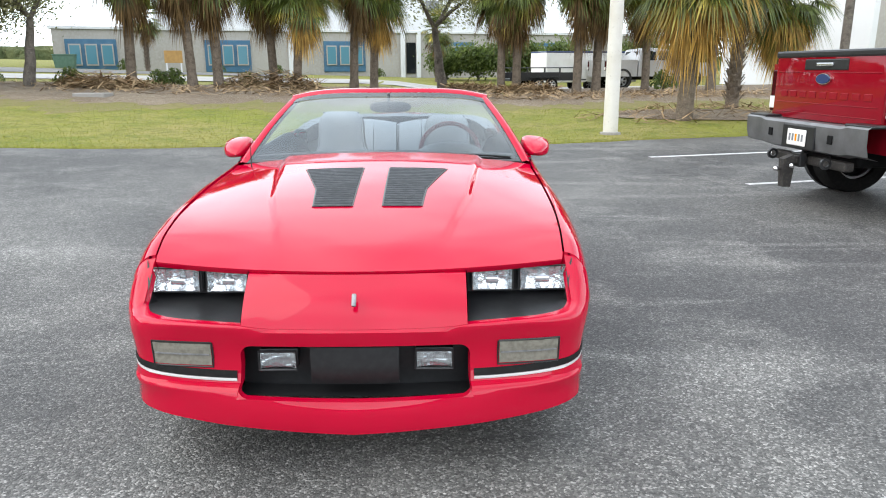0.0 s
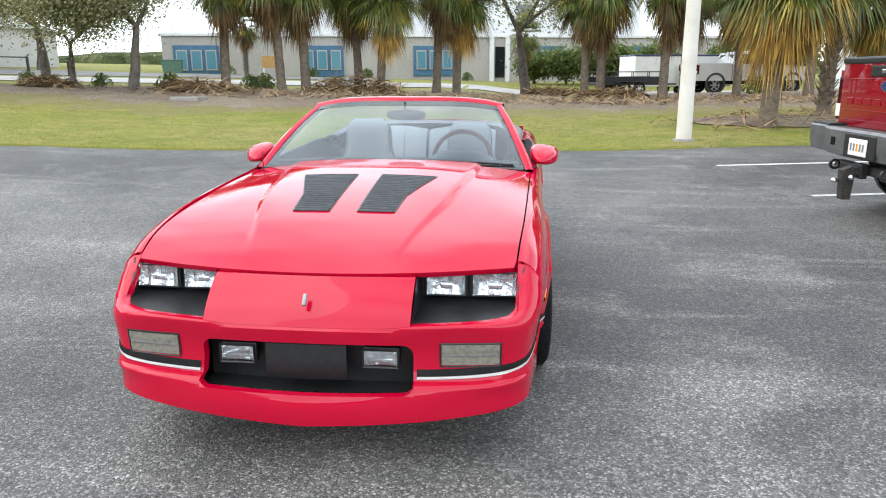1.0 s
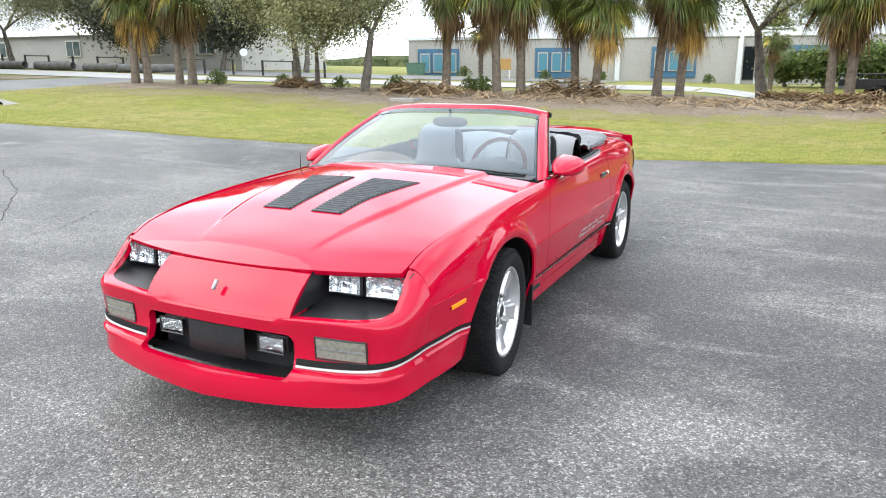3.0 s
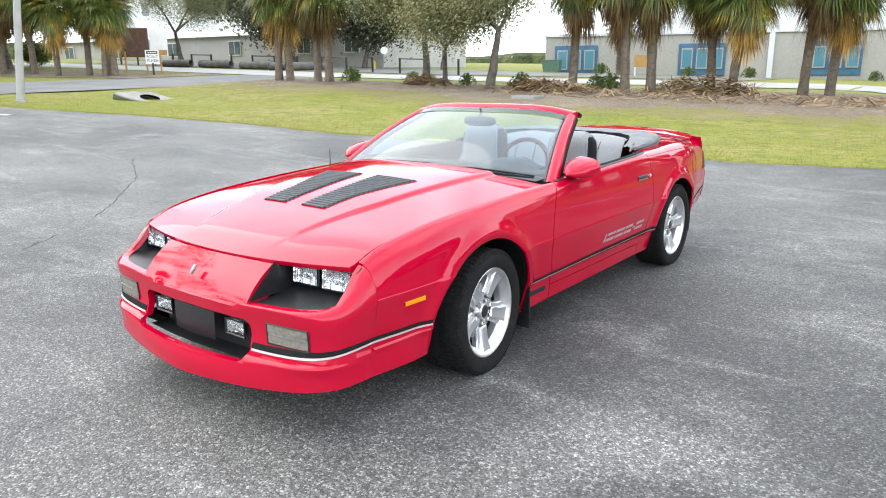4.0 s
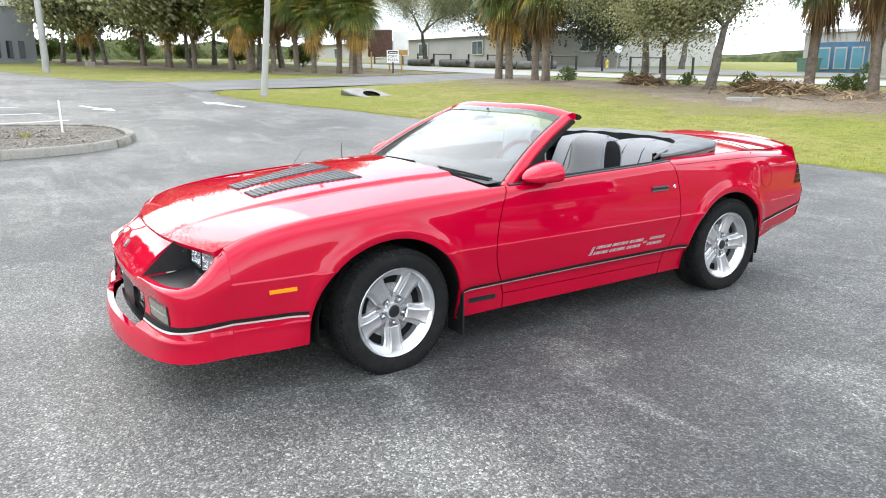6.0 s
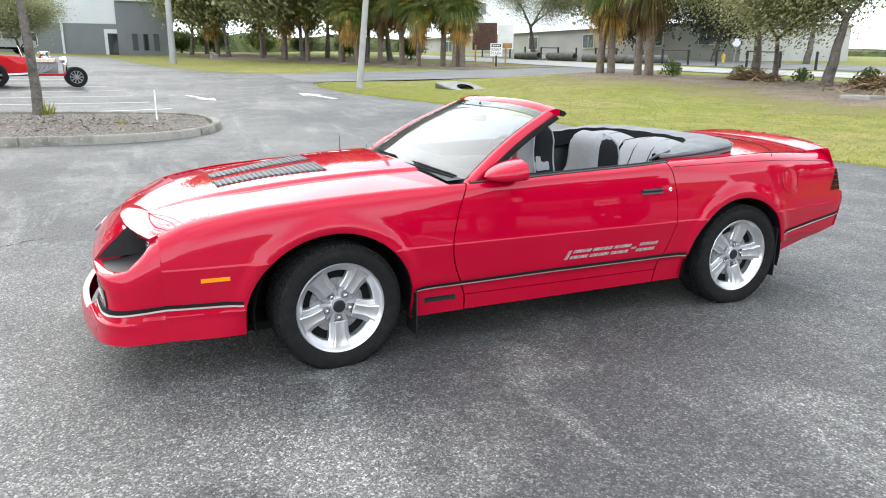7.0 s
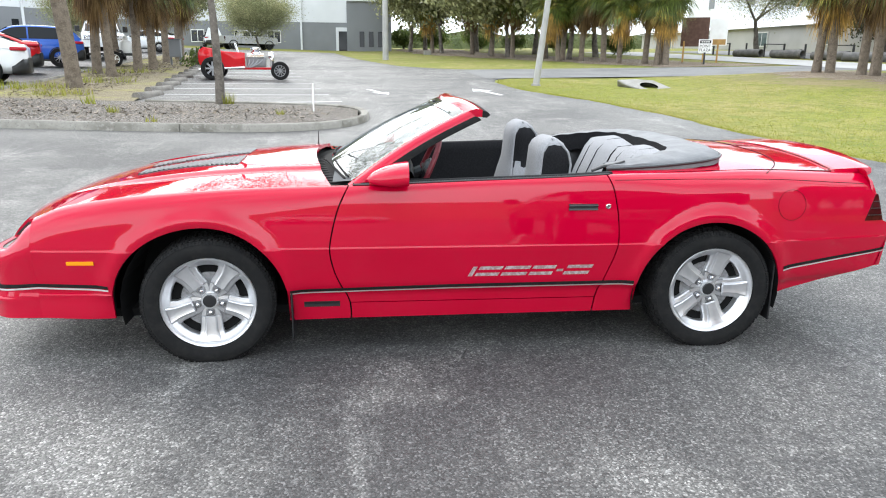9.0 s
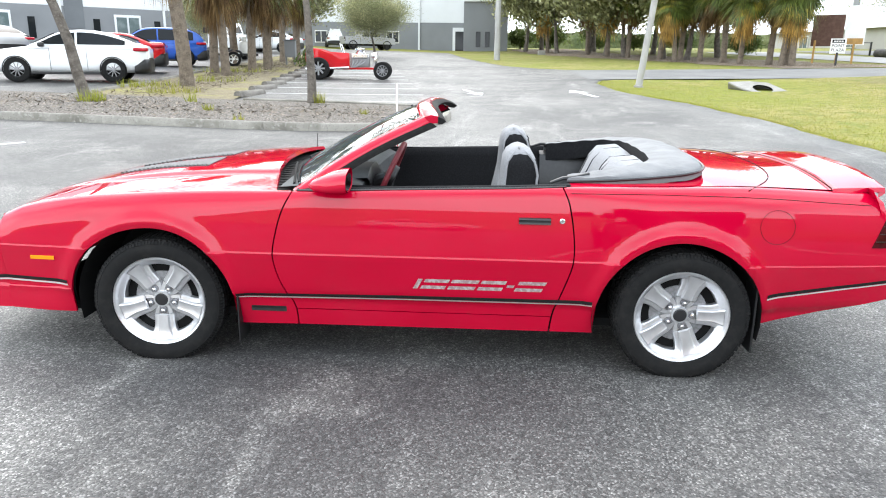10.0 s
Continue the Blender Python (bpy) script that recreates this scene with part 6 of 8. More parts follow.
# ---- other vehicles ----
def road_wheel(parent, at, r, w, rim_mat, spokes=5, lip=None, slim=0.075):
    wh = part("wheel", lathe([(r * 0.62, -w * 0.46), (r * 0.82, -w / 2), (r * 0.96, -w * 0.45), (r, -w * 0.3), (r, w * 0.3), (r * 0.96, w * 0.45), (r * 0.82, w / 2), (r * 0.62, w * 0.46)], 30, close=True), RUBBER, parent, smooth=40, at=at)
    part("rim", lathe([(r * 0.56, w * 0.30), (r * 0.63, w * 0.46), (r * 0.66, w * 0.46), (r * 0.62, w * 0.2), (r * 0.62, -w * 0.3), (r * 0.56, -w * 0.3)], 30, close=True), lip or rim_mat, wh, smooth=30)
    part("backing", lathe([(0.02, w * 0.05), (r * 0.6, w * 0.05), (r * 0.6, w * 0.02), (0.02, w * 0.02)], 24, close=True), DARK, wh)
    for k in range(spokes):
        part("spoke", box((r * 0.08, -r * slim, w * 0.10), (r * 0.60, r * slim, w * 0.36), 0.006, pose(0, 0, 0, 0, 0, 360 * k / spokes)), rim_mat, wh)
    part("hub", lathe([(r * 0.17, 0.0), (r * 0.17, w * 0.38), (r * 0.1, w * 0.42)], 16), rim_mat, wh, smooth=30)
    return wh


def lofted(stations, n_side=5):
    """Body rings from stations (x, half width, z low, z high, round): nose at +x."""
    rows = []
    for x, hw, zl, zh, rd in stations:
        ring = []
        for k in range(28):
            a = 2 * math.pi * k / 28
            ca, sa = math.cos(a), math.sin(a)
            q = (abs(ca) ** rd + abs(sa) ** rd) ** (-1 / rd)
            ring.append((x, hw * ca * q, (zl + zh) / 2 + (zh - zl) / 2 * sa * q))
        rows.append(ring)
    bm = bmesh.new()
    vs = add_grid(bm, rows, True)
    bm.faces.new(vs[0])
    bm.faces.new(vs[-1])
    bmesh.ops.recalc_face_normals(bm, faces=bm.faces)
    return bm


def glass_strip(pts, thick=0.012):
    bm = bmesh.new()
    bm.faces.new([bm.verts.new(p) for p in pts])
    return bm


def suv(label, paint, at, length=4.4, width=1.86, roof=((1.05, 1.03), (0.70, 1.20), (0.22, 1.43), (-0.2, 1.50), (-0.65, 1.50), (-1.15, 1.42), (-1.65, 1.27), (-2.05, 1.10)), wheelbase=2.62, radius=0.345, name="parked_suv", group="cars in the far row"):
    """A closed car, nose at +x, wheels on z = 0; roof is its side profile from screen foot to tail."""
    c = thing(name, label, "car", group, at=at)
    L, W = length / 2, width / 2
    body = part("body", lofted([(-L, W * 0.74, 0.42, 1.00, 5), (-L + 0.08, W * 0.86, 0.32, 1.09, 5), (-L + 0.35, W * 0.95, 0.27, 1.11, 5), (-L * 0.5, W * 0.99, 0.25, 1.09, 5), (0, W, 0.24, 1.07, 5), (L * 0.42, W * 0.99, 0.24, 1.05, 5), (L * 0.65, W * 0.97, 0.25, 0.98, 5), (L - 0.22, W * 0.90, 0.28, 0.90, 4.5), (L - 0.06, W * 0.78, 0.34, 0.82, 4), (L, W * 0.66, 0.40, 0.76, 4)]), paint, c, smooth=60)
    prof = sorted(roof)
    x0, x1 = prof[0][0], prof[-1][0]
    high = max(z for x, z in prof)

    def side(z):
        return W * (0.955 - 0.235 * max(0.0, z - 0.97) / 0.6)
    rows = []
    for x in spread(x0, x1, 22):
        z = curve(x, prof)
        soft = min(0.07, 0.35 * (z - 0.96))
        rows.append([(x, -side(0.97), 0.96), (x, -side(z - soft), z - soft), (x, -side(z) * 0.93, z - soft * 0.25), (x, -side(z) * 0.6, z + 0.008), (x, 0, z + 0.02), (x, side(z) * 0.6, z + 0.008), (x, side(z) * 0.93, z - soft * 0.25), (x, side(z - soft), z - soft), (x, side(0.97), 0.96)])
    cab = part("cabin", sheet(rows), paint, c, smooth=60)
    mid = (x0 + x1) / 2 + 0.22
    for s in (1, -1):
        for a, b in ((x0 + 0.42, mid - 0.03), (mid + 0.03, x1 - 0.30)):
            rows = []
            for x in spread(a, b, 12):
                top = max(1.095, curve(x, prof) - 0.075)
                rows.append([(x, s * (side(z) + 0.011), z) for z in spread(1.085, top, 4)])
            part("side_window", sheet(rows), DARK_GLASS, cab, smooth=60)
        part("headlamp", box((L - 0.34, s * W * 0.70 - 0.14, 0.70), (L - 0.07, s * W * 0.70 + 0.12, 0.79), 0.03), LAMP_MIRROR, body, smooth=40)
        part("tail_lamp", box((-L + 0.0, s * W * 0.80 - 0.24, 0.91), (-L + 0.40, s * W * 0.80 + 0.165, 1.01), 0.03), LAMP_RED, body, "red wraparound tail lamp", smooth=40)
        part("door_mirror", box((x1 - 0.50, s * (W + 0.06) - 0.10, 1.00), (x1 - 0.33, s * (W + 0.06) + 0.09, 1.13), 0.04), BLACK_PLASTIC, body, smooth=50)
        part("sill", box((-L * 0.45, s * W * 0.975 - 0.03, 0.22), (L * 0.45, s * W * 0.975 + 0.015, 0.29), 0.02), BLACK_PLASTIC, body)
        for x in (-0.55, 0.45):
            part("door_seam", box((x - 0.004, s * W * 0.985, 0.34), (x + 0.004, s * (W + 0.004), 0.98)), DARK, body)
        for x in (wheelbase / 2 + 0.06, -wheelbase / 2 + 0.06):
            part("wheel_arch", lathe([(radius, -0.03), (radius + 0.022, -0.03), (radius + 0.022, 0.004), (radius, 0.004)], 32, Matrix.Translation((x, s * W * 0.985, radius + 0.01)) @ pose(0, 0, 0, 90, 0, 0), close=True), DARK, body)
            road_wheel(c, Matrix.Translation((x, s * (W - 0.105), radius)) @ pose(0, 0, 0, -90 * s, 0, 0), radius, 0.24, ALLOY_GREY, 10, BLACK_TRIM, 0.034)
    xa, xb = x1, x1 - 0.72
    part("windscreen", sheet([[(x, side(curve(x, prof)) * 0.86 * u, curve(x, prof) + 0.022) for u in (-1, -0.5, 0, 0.5, 1)] for x in spread(xa - 0.06, xb, 6)]), DARK_GLASS, cab, smooth=60)
    part("rear_window", sheet([[(x, side(curve(x, prof)) * 0.80 * u, curve(x, prof) + 0.022) for u in (-1, -0.5, 0, 0.5, 1)] for x in spread(x0 + 0.10, x0 + 0.62, 6)]), DARK_GLASS, cab, smooth=60)
    part("rear_valance", lofted([(-L - 0.014, W * 0.80, 0.28, 0.72, 5), (-L + 0.10, W * 0.925, 0.24, 0.74, 5), (-L + 0.40, W * 0.99, 0.23, 0.52, 5)]), BLACK_PLASTIC, body, "black lower rear bumper", smooth=50)
    return c


WHITE_CAR = shade("white_car_paint", (0.75, 0.76, 0.77), 0.3, 0.0, [(2, (0.72, 0.73, 0.74), 0.4, 0.7, 3)], coat=0.8)
BLUE_CAR = shade("blue_car_paint", (0.03, 0.10, 0.42), 0.3, 0.0, [(2, (0.04, 0.12, 0.46), 0.4, 0.7, 3)], coat=0.8)
RED_CAR = shade("red_car_paint", (0.48, 0.01, 0.015), 0.3, 0.0, [(2, (0.52, 0.015, 0.02), 0.4, 0.7, 3)], coat=0.8)
GREY_CAR = shade("silver_car_paint", (0.42, 0.42, 0.42), 0.35, 0.3, [(2, (0.46, 0.46, 0.46), 0.4, 0.7, 3)], coat=0.7)


def stand(x, y, turn):
    return Matrix.Translation((x, y, lie(x, y) + 0.012)) @ pose(0, 0, 0, 0, 0, turn)


TALL = ((1.15, 1.0), (0.85, 1.24), (0.40, 1.52), (0.0, 1.60), (-0.7, 1.61), (-1.5, 1.55), (-1.95, 1.36), (-2.15, 1.12))
LOW = ((0.95, 0.98), (0.55, 1.18), (0.15, 1.36), (-0.3, 1.40), (-0.8, 1.36), (-1.3, 1.18), (-1.6, 1.04))
VAN = ((1.75, 1.02), (1.50, 1.42), (1.15, 1.92), (0.8, 2.0), (-1.0, 2.02), (-2.1, 2.0), (-2.35, 1.9), (-2.42, 1.1))
suv("white fastback SUV parked beside the planter", WHITE_CAR, stand(-17.78, -11.18, 289), 4.5, radius=0.355)
suv("small red car parked beside the blue one", RED_CAR, stand(-22.3, -12.45, 289), 4.0, 1.75, LOW, 2.5, 0.32)
suv("blue SUV parked behind the white one", BLUE_CAR, stand(-27.4, -13.1, 289), 4.5, 1.9, TALL, 2.8, 0.37)
suv("silver car parked at the edge of the lot", GREY_CAR, stand(-25.5, -19.5, 240), 4.5, 1.84)
suv("white car parked far across the lot", WHITE_CAR, stand(-49.5, -14.5, 262), 4.6, 1.84)
suv("white car parked across the lot before the sandy building", WHITE_CAR, stand(24.0, -1.0, 80), 4.6, 1.84)
suv("white van parked far across the lot", WHITE_CAR, stand(-72.5, -14.6, 195) @ Matrix.Scale(0.9, 4), 5.0, 1.95, VAN, 3.1, 0.35)


def pickup(label, paint, at, bed_white=False, name="parked_pickup", rim=None):
    """A crew-cab pickup, nose at +x, rear bumper at x = 0."""
    c = thing(name, label, "pickup truck", at=at)
    side = [(0.25, 0.62), (0.20, 1.42), (1.95, 1.42), (1.98, 1.32), (2.05, 1.42), (2.25, 1.95), (3.75, 1.96), (4.45, 1.42), (5.85, 1.32), (6.05, 1.2), (6.1, 0.62)]
    bm = prism([(x, z) for x, z in side[:3]] + [(1.95, 0.62)], -0.99, 0.99, 1)
    bed = part("bed", bm, paint, c, smooth=30)
    part("bed_floor", box((0.32, -0.86, 1.02), (1.9, 0.86, 1.425)), DARK, bed)
    cab = part("cab_lower", prism([(2.0, 0.62), (2.0, 1.36), (4.5, 1.36), (5.9, 1.28), (6.08, 1.15), (6.1, 0.62)], -0.99, 0.99, 1), paint, c, smooth=30)
    rows = []
    for x, z, w in ((2.03, 1.36, 0.93), (2.20, 1.93, 0.76), (3.0, 2.0, 0.78), (3.72, 1.95, 0.76), (4.48, 1.36, 0.90)):
        rows.append([(x, -0.965, 1.34), (x, -w, z - 0.06), (x, -w * 0.9, z), (x, 0, z + 0.03), (x, w * 0.9, z), (x, w, z - 0.06), (x, 0.965, 1.34)])
    roof = part("cab_roof", sheet(rows), paint, c, smooth=45)
    for s in (1, -1):
        for pts in (((3.15, 1.40), (3.15, 1.86), (3.72, 1.86), (4.25, 1.40)), ((2.25, 1.40), (2.32, 1.84), (3.02, 1.86), (3.02, 1.40))):
            part("side_window", glass_strip([(x, s * (0.965 - 0.20 * (z - 1.34) / 0.6 + 0.012), z) for x, z in pts]), DARK_GLASS, roof)
        part("mirror", box((4.05, s * 1.14 - 0.12, 1.40), (4.2, s * 1.14 + 0.12, 1.70), 0.03), BLACK_PLASTIC, cab)
        part("headlamp", box((5.9, s * 0.75 - 0.18, 0.95), (6.12, s * 0.75 + 0.18, 1.2), 0.03), LAMP_MIRROR, cab)
        for x in (1.15, 5.1):
            part("arch", lathe([(0.40, -0.03), (0.50, -0.03), (0.50, 0.03), (0.40, 0.03)], 28, Matrix.Translation((x, s * 0.985, 0.5)) @ pose(0, 0, 0, 90, 0, 0), close=True), BLACK_PLASTIC, bed if x < 2 else cab)
            road_wheel(c, Matrix.Translation((x, s * 0.84, 0.41)) @ pose(0, 0, 0, -90 * s, 0, 0), 0.41, 0.28, rim or ALLOY_GREY, 6)
        part("tail_lamp", box((0.19, s * 0.93 - 0.062, 0.92), (0.30, s * 0.93 + 0.062, 1.36), 0.015), TAIL_RED, bed, "tall red and white tail lamp")
        part("reverse_lens", box((0.182, s * 0.93 - 0.055, 0.95), (0.20, s * 0.93 + 0.055, 1.08), 0.006), WHITE_PAINT, bed)
    part("rear_window", glass_strip([(2.055, -0.7, 1.42), (2.165, -0.62, 1.84), (2.165, 0.62, 1.84), (2.055, 0.7, 1.42)]), DARK_GLASS, roof)
    part("windscreen", glass_strip([(4.44, -0.82, 1.42), (3.78, -0.68, 1.90), (3.78, 0.68, 1.90), (4.44, 0.82, 1.42)]), DARK_GLASS, roof)
    part("chassis", box((0.3, -0.45, 0.45), (5.9, 0.45, 0.66), 0.03), DARK, c)
    return c, bed


TRUCK_RED = shade("dark_red_truck_paint", (0.22, 0.004, 0.012), 0.3, 0.0, [(2, (0.25, 0.005, 0.014), 0.4, 0.7, 3)], coat=0.9)
STEEL = shade("dull_grey_bumper", (0.20, 0.20, 0.205), 0.45, 0.6, [(6, (0.14, 0.14, 0.14), 0.4, 0.7, 5)], [(30, 0.05)])
RUST = shade("worn_hitch_metal", (0.035, 0.032, 0.03), 0.7, 0.3, [(40, (0.07, 0.06, 0.05), 0.5, 0.7, 4)], [(60, 0.3)])
BLUE_MARK = shade("blue_badge", (0.035, 0.055, 0.13), 0.3, 0.0, coat=0.8)
ft, ft_bed = pickup("dark red full-size pickup with a grey step bumper, tailgate closed", TRUCK_RED, Matrix.Translation((3.97, 3.72, 0.0)) @ pose(0, 0, 0, 0, 0, 5), name="red_pickup")
gate = part("tailgate", box((0.155, -0.865, 0.86), (0.235, 0.865, 1.52), 0.025), TRUCK_RED, ft, "dark red tailgate with raised bars", smooth=40)
part("gate_cap", box((0.14, -0.87, 1.48), (0.26, 0.87, 1.55), 0.02), BLACK_PLASTIC, gate, "black tailgate top cap")
part("gate_recess", box((0.148, -0.34, 1.36), (0.16, 0.34, 1.465), 0.01), BLACK_PLASTIC, gate)
part("gate_handle", box((0.132, -0.13, 1.395), (0.152, 0.13, 1.43), 0.008), CHROME, gate)
for z in (1.335, 1.03, 0.93):
    part("crease", box((0.150, -0.80, z), (0.158, 0.80, z + 0.006), 0.002), TRUCK_RED, gate)
badge = [(0.105 * math.cos(a), 0.045 * math.sin(a)) for a in spread(0, 2 * math.pi, 29)[:-1]]
part("badge_rim", prism([(1.12 * x, 1.18 * y) for x, y in badge], 0.135, 0.152, 0, Matrix.Translation((0, 0.0, 1.275))), CHROME, gate)
part("badge", prism(badge, 0.129, 0.14, 0, Matrix.Translation((0, 0.0, 1.275))), BLUE_MARK, gate, "blue oval badge")
for k in range(9):
    y = 0.66 - 0.165 * k
    part("raised_bar", box((0.149, y - 0.055, 1.085), (0.158, y + 0.055, 1.15), 0.003), TRUCK_RED, gate)
bump = part("step_bumper", sheet([[(x, y, z + 0.02 * (abs(y) > 0.7)) for x, z in ((0.18, 0.86), (-0.02, 0.865), (-0.05, 0.84), (-0.045, 0.70), (-0.02, 0.60), (0.08, 0.57))] for y in (-1.0, -0.98, -0.72, -0.62, -0.3, 0.3, 0.62, 0.72, 0.98, 1.0)]), STEEL, ft, "dull chrome step bumper", smooth=25)
for s in (1, -1):
    part("step_pad", box((-0.03, s * 0.82 - 0.17, 0.866), (0.15, s * 0.82 + 0.17, 0.895), 0.01), BLACK_PLASTIC, bump)
    part("fog_cut", box((-0.058, s * 0.50 - 0.035, 0.69), (-0.045, s * 0.50 + 0.035, 0.77), 0.005), DARK, bump)
part("plate_recess", box((-0.06, -0.27, 0.60), (-0.04, 0.27, 0.83), 0.01), BLACK_PLASTIC, bump)
plate = part("number_plate", box((-0.075, -0.155, 0.63), (-0.062, 0.155, 0.79), 0.008), WHITE_PAINT, bump, "white number plate with plain bars")
for k in range(5):
    y = 0.105 - 0.0525 * k
    part("plain_bar", box((-0.079, y - 0.014, 0.675), (-0.074, y + 0.014, 0.745), 0.002), WALL_GREY if k != 2 else AMBER, plate)
hitch = part("tow_hitch", box((-0.12, -0.05, 0.45), (0.3, 0.05, 0.53), 0.01), RUST, ft, "worn black steel tow hitch with a triple ball mount")
part("receiver", box((0.05, -0.62, 0.44), (0.15, 0.62, 0.53), 0.02), RUST, hitch)
part("receiver_mouth", box((-0.05, -0.075, 0.42), (0.02, 0.075, 0.56), 0.01), BLACK_TRIM, hitch)
part("ball_mount", prism([(-0.20, 0.50), (-0.10, 0.54), (-0.08, 0.47), (-0.10, 0.22), (-0.18, 0.22)], -0.045, 0.045, 1), RUST, hitch)
for y in (-0.45, 0.45):
    part("hook_loop", lathe([(0.030, -0.012), (0.055, -0.012), (0.055, 0.012), (0.030, 0.012)], 16, Matrix.Translation((-0.03, y, 0.50)) @ pose(0, 0, 0, 90, 0, 0), close=True), BLACK_TRIM, hitch, smooth=40)
for dx, dy, dz, turn in ((-0.20, 0.0, 0.40, -90), (-0.14, -0.045, 0.44, 0), (-0.14, 0.045, 0.36, 0)):
    spin = pose(0, 0, 0, 0, -90, 0) if turn else pose(0, 0, 0, 90 if dy < 0 else -90, 0, 0)
    part("hitch_ball", lathe([(0.012, 0), (0.014, 0.02), (0.024, 0.032), (0.027, 0.05), (0.019, 0.07), (0.006, 0.075)], 14, Matrix.Translation((dx, dy, dz)) @ spin), CHROME, hitch, smooth=60)
pickup("silver grey pickup parked on the far road", GREY_CAR, Matrix.Translation((8.4, 33.4, on_land(9, 33.5) + 0.03)) @ pose(0, 0, 0, 0, 0, 14), name="grey_pickup")
pickup("silver pickup parked at the far end of the lot", GREY_CAR, Matrix.Translation((-66.8, -12.8, lie(-66.8, -11) + 0.012)) @ pose(0, 0, 0, 0, 0, 118) @ Matrix.Scale(0.88, 4), name="silver_pickup", rim=BLACK_TRIM)
pickup("white heavy pickup facing the planter", WHITE_CAR, Matrix.Translation((-40.2, -14.4, lie(-36, -13) + 0.012)) @ pose(0, 0, 0, 0, 0, 20), name="white_pickup", rim=BLACK_TRIM)
# small trailer beside the planter
st = thing("small_trailer", "low black trailer with a white drum parked by the planter", "trailer", at=stand(-29.3, -10.2, 289))
part("deck", box((-1.1, -0.75, 0.48), (1.0, 0.75, 0.58), 0.02), BLACK_PLASTIC, st)
for y in (-0.86, 0.86):
    road_wheel(st, Matrix.Translation((0, y, 0.33)) @ pose(0, 0, 0, -90 * (1 if y > 0 else -1), 0, 0), 0.33, 0.2, WHITE_PAINT, 6)
    part("mudguard", tube([(0.42, y, 0.45), (0.30, y, 0.66), (0, y, 0.74), (-0.30, y, 0.66), (-0.42, y, 0.45)], 0.05, 6), BLACK_PLASTIC, st)
part("drum", lathe([(0.02, 0.58), (0.26, 0.6), (0.27, 0.95), (0.22, 1.08), (0.1, 1.14), (0.13, 1.2), (0.10, 1.3), (0.02, 1.33)], 18, Matrix.Translation((-0.5, 0.3, 0))), WHITE_PAINT, st, "white plastic drum", smooth=40)
part("drawbar", tube([(0.95, 0.5, 0.5), (1.7, 0, 0.46), (0.95, -0.5, 0.5)], 0.04, 6), BLACK_TRIM, st)

# utility trailer and the white box behind it
tr = thing("utility_trailer", "black open utility trailer with a rail, hitched on the road", "trailer", at=Matrix.Translation((3.75, 31.7, on_land(4.5, 31.8) + 0.03)) @ pose(0, 0, 0, 0, 0, 14) @ Matrix.Scale(0.86, 4))
part("deck", box((0, -1.0, 0.55), (3.9, 1.0, 0.68), 0.01), BLACK_PLASTIC, tr)
part("side_board", box((0, -1.02, 0.68), (3.9, -0.98, 1.0), 0.005), BLACK_PLASTIC, tr)
part("side_board", box((0, 0.98, 0.68), (3.9, 1.02, 1.0), 0.005), BLACK_PLASTIC, tr)
for y in (-1.0, 1.0):
    part("rail", tube([(0, y, 1.25), (3.9, y, 1.25)], 0.03, 6), BLACK_TRIM, tr)
    for x in (0.05, 1.0, 2.0, 2.9, 3.85):
        part("stake", tube([(x, y, 0.6), (x, y, 1.25)], 0.025, 6), BLACK_TRIM, tr)
    for x in (1.6, 2.4):
        road_wheel(tr, Matrix.Translation((x, y * 1.12, 0.35)) @ pose(0, 0, 0, -90 * y, 0, 0), 0.35, 0.2, ALLOY, 6)
    part("mudguard", box((1.15, y * 1.12 - 0.12, 0.72), (2.85, y * 1.12 + 0.12, 0.76), 0.02), BLACK_PLASTIC, tr)
part("drawbar", tube([(3.9, -0.8, 0.6), (5.0, 0, 0.58), (3.9, 0.8, 0.6)], 0.05, 6), BLACK_TRIM, tr)
bt = thing("white_box_trailer", "plain white enclosed trailer on the road", "trailer", at=Matrix.Translation((5.9, 35.2, on_land(7, 35) + 0.03)) @ pose(0, 0, 0, 0, 0, 14))
part("box_body", box((0, -1.1, 0.45), (5.2, 1.1, 2.0), 0.05), WHITE_PAINT, bt)
part("top_trim", box((0, -1.11, 1.93), (5.2, 1.11, 2.02), 0.02), BLUE_MARK, bt)
for y in (-1, 1):
    road_wheel(bt, Matrix.Translation((2.5, y * 1.0, 0.33)) @ pose(0, 0, 0, -90 * y, 0, 0), 0.33, 0.2, ALLOY_GREY, 6)

# red open hot rod in the bays
hr = thing("hot_rod", "red open bucket hot rod with bare chrome engine", "hot rod car", at=Matrix.Translation((-23.45, -4.75, lie(-23.5, -3.6) + 0.012)) @ pose(0, 0, 0, 0, 0, 96))
rows = []
for x, hw, zl, zh in ((-0.52, 0.40, 0.62, 0.96), (-0.46, 0.50, 0.50, 1.05), (-0.30, 0.57, 0.43, 1.14), (0.0, 0.60, 0.40, 1.10), (0.35, 0.59, 0.39, 1.00), (0.75, 0.55, 0.39, 0.98), (1.02, 0.46, 0.40, 0.97), (1.10, 0.40, 0.42, 0.95)):
    rows.append([(x, -hw * 0.82, zh - 0.16), (x, -hw * 0.93, zh), (x, -hw, zh - 0.03), (x, -hw, (zl + zh) / 2), (x, -hw * 0.94, zl + 0.03), (x, -hw * 0.8, zl), (x, hw * 0.8, zl), (x, hw * 0.94, zl + 0.03), (x, hw, (zl + zh) / 2), (x, hw, zh - 0.03), (x, hw * 0.93, zh), (x, hw * 0.82, zh - 0.16)])
part("tub", sheet(rows), RED_CAR, hr, "glossy red open bucket body", smooth=50)
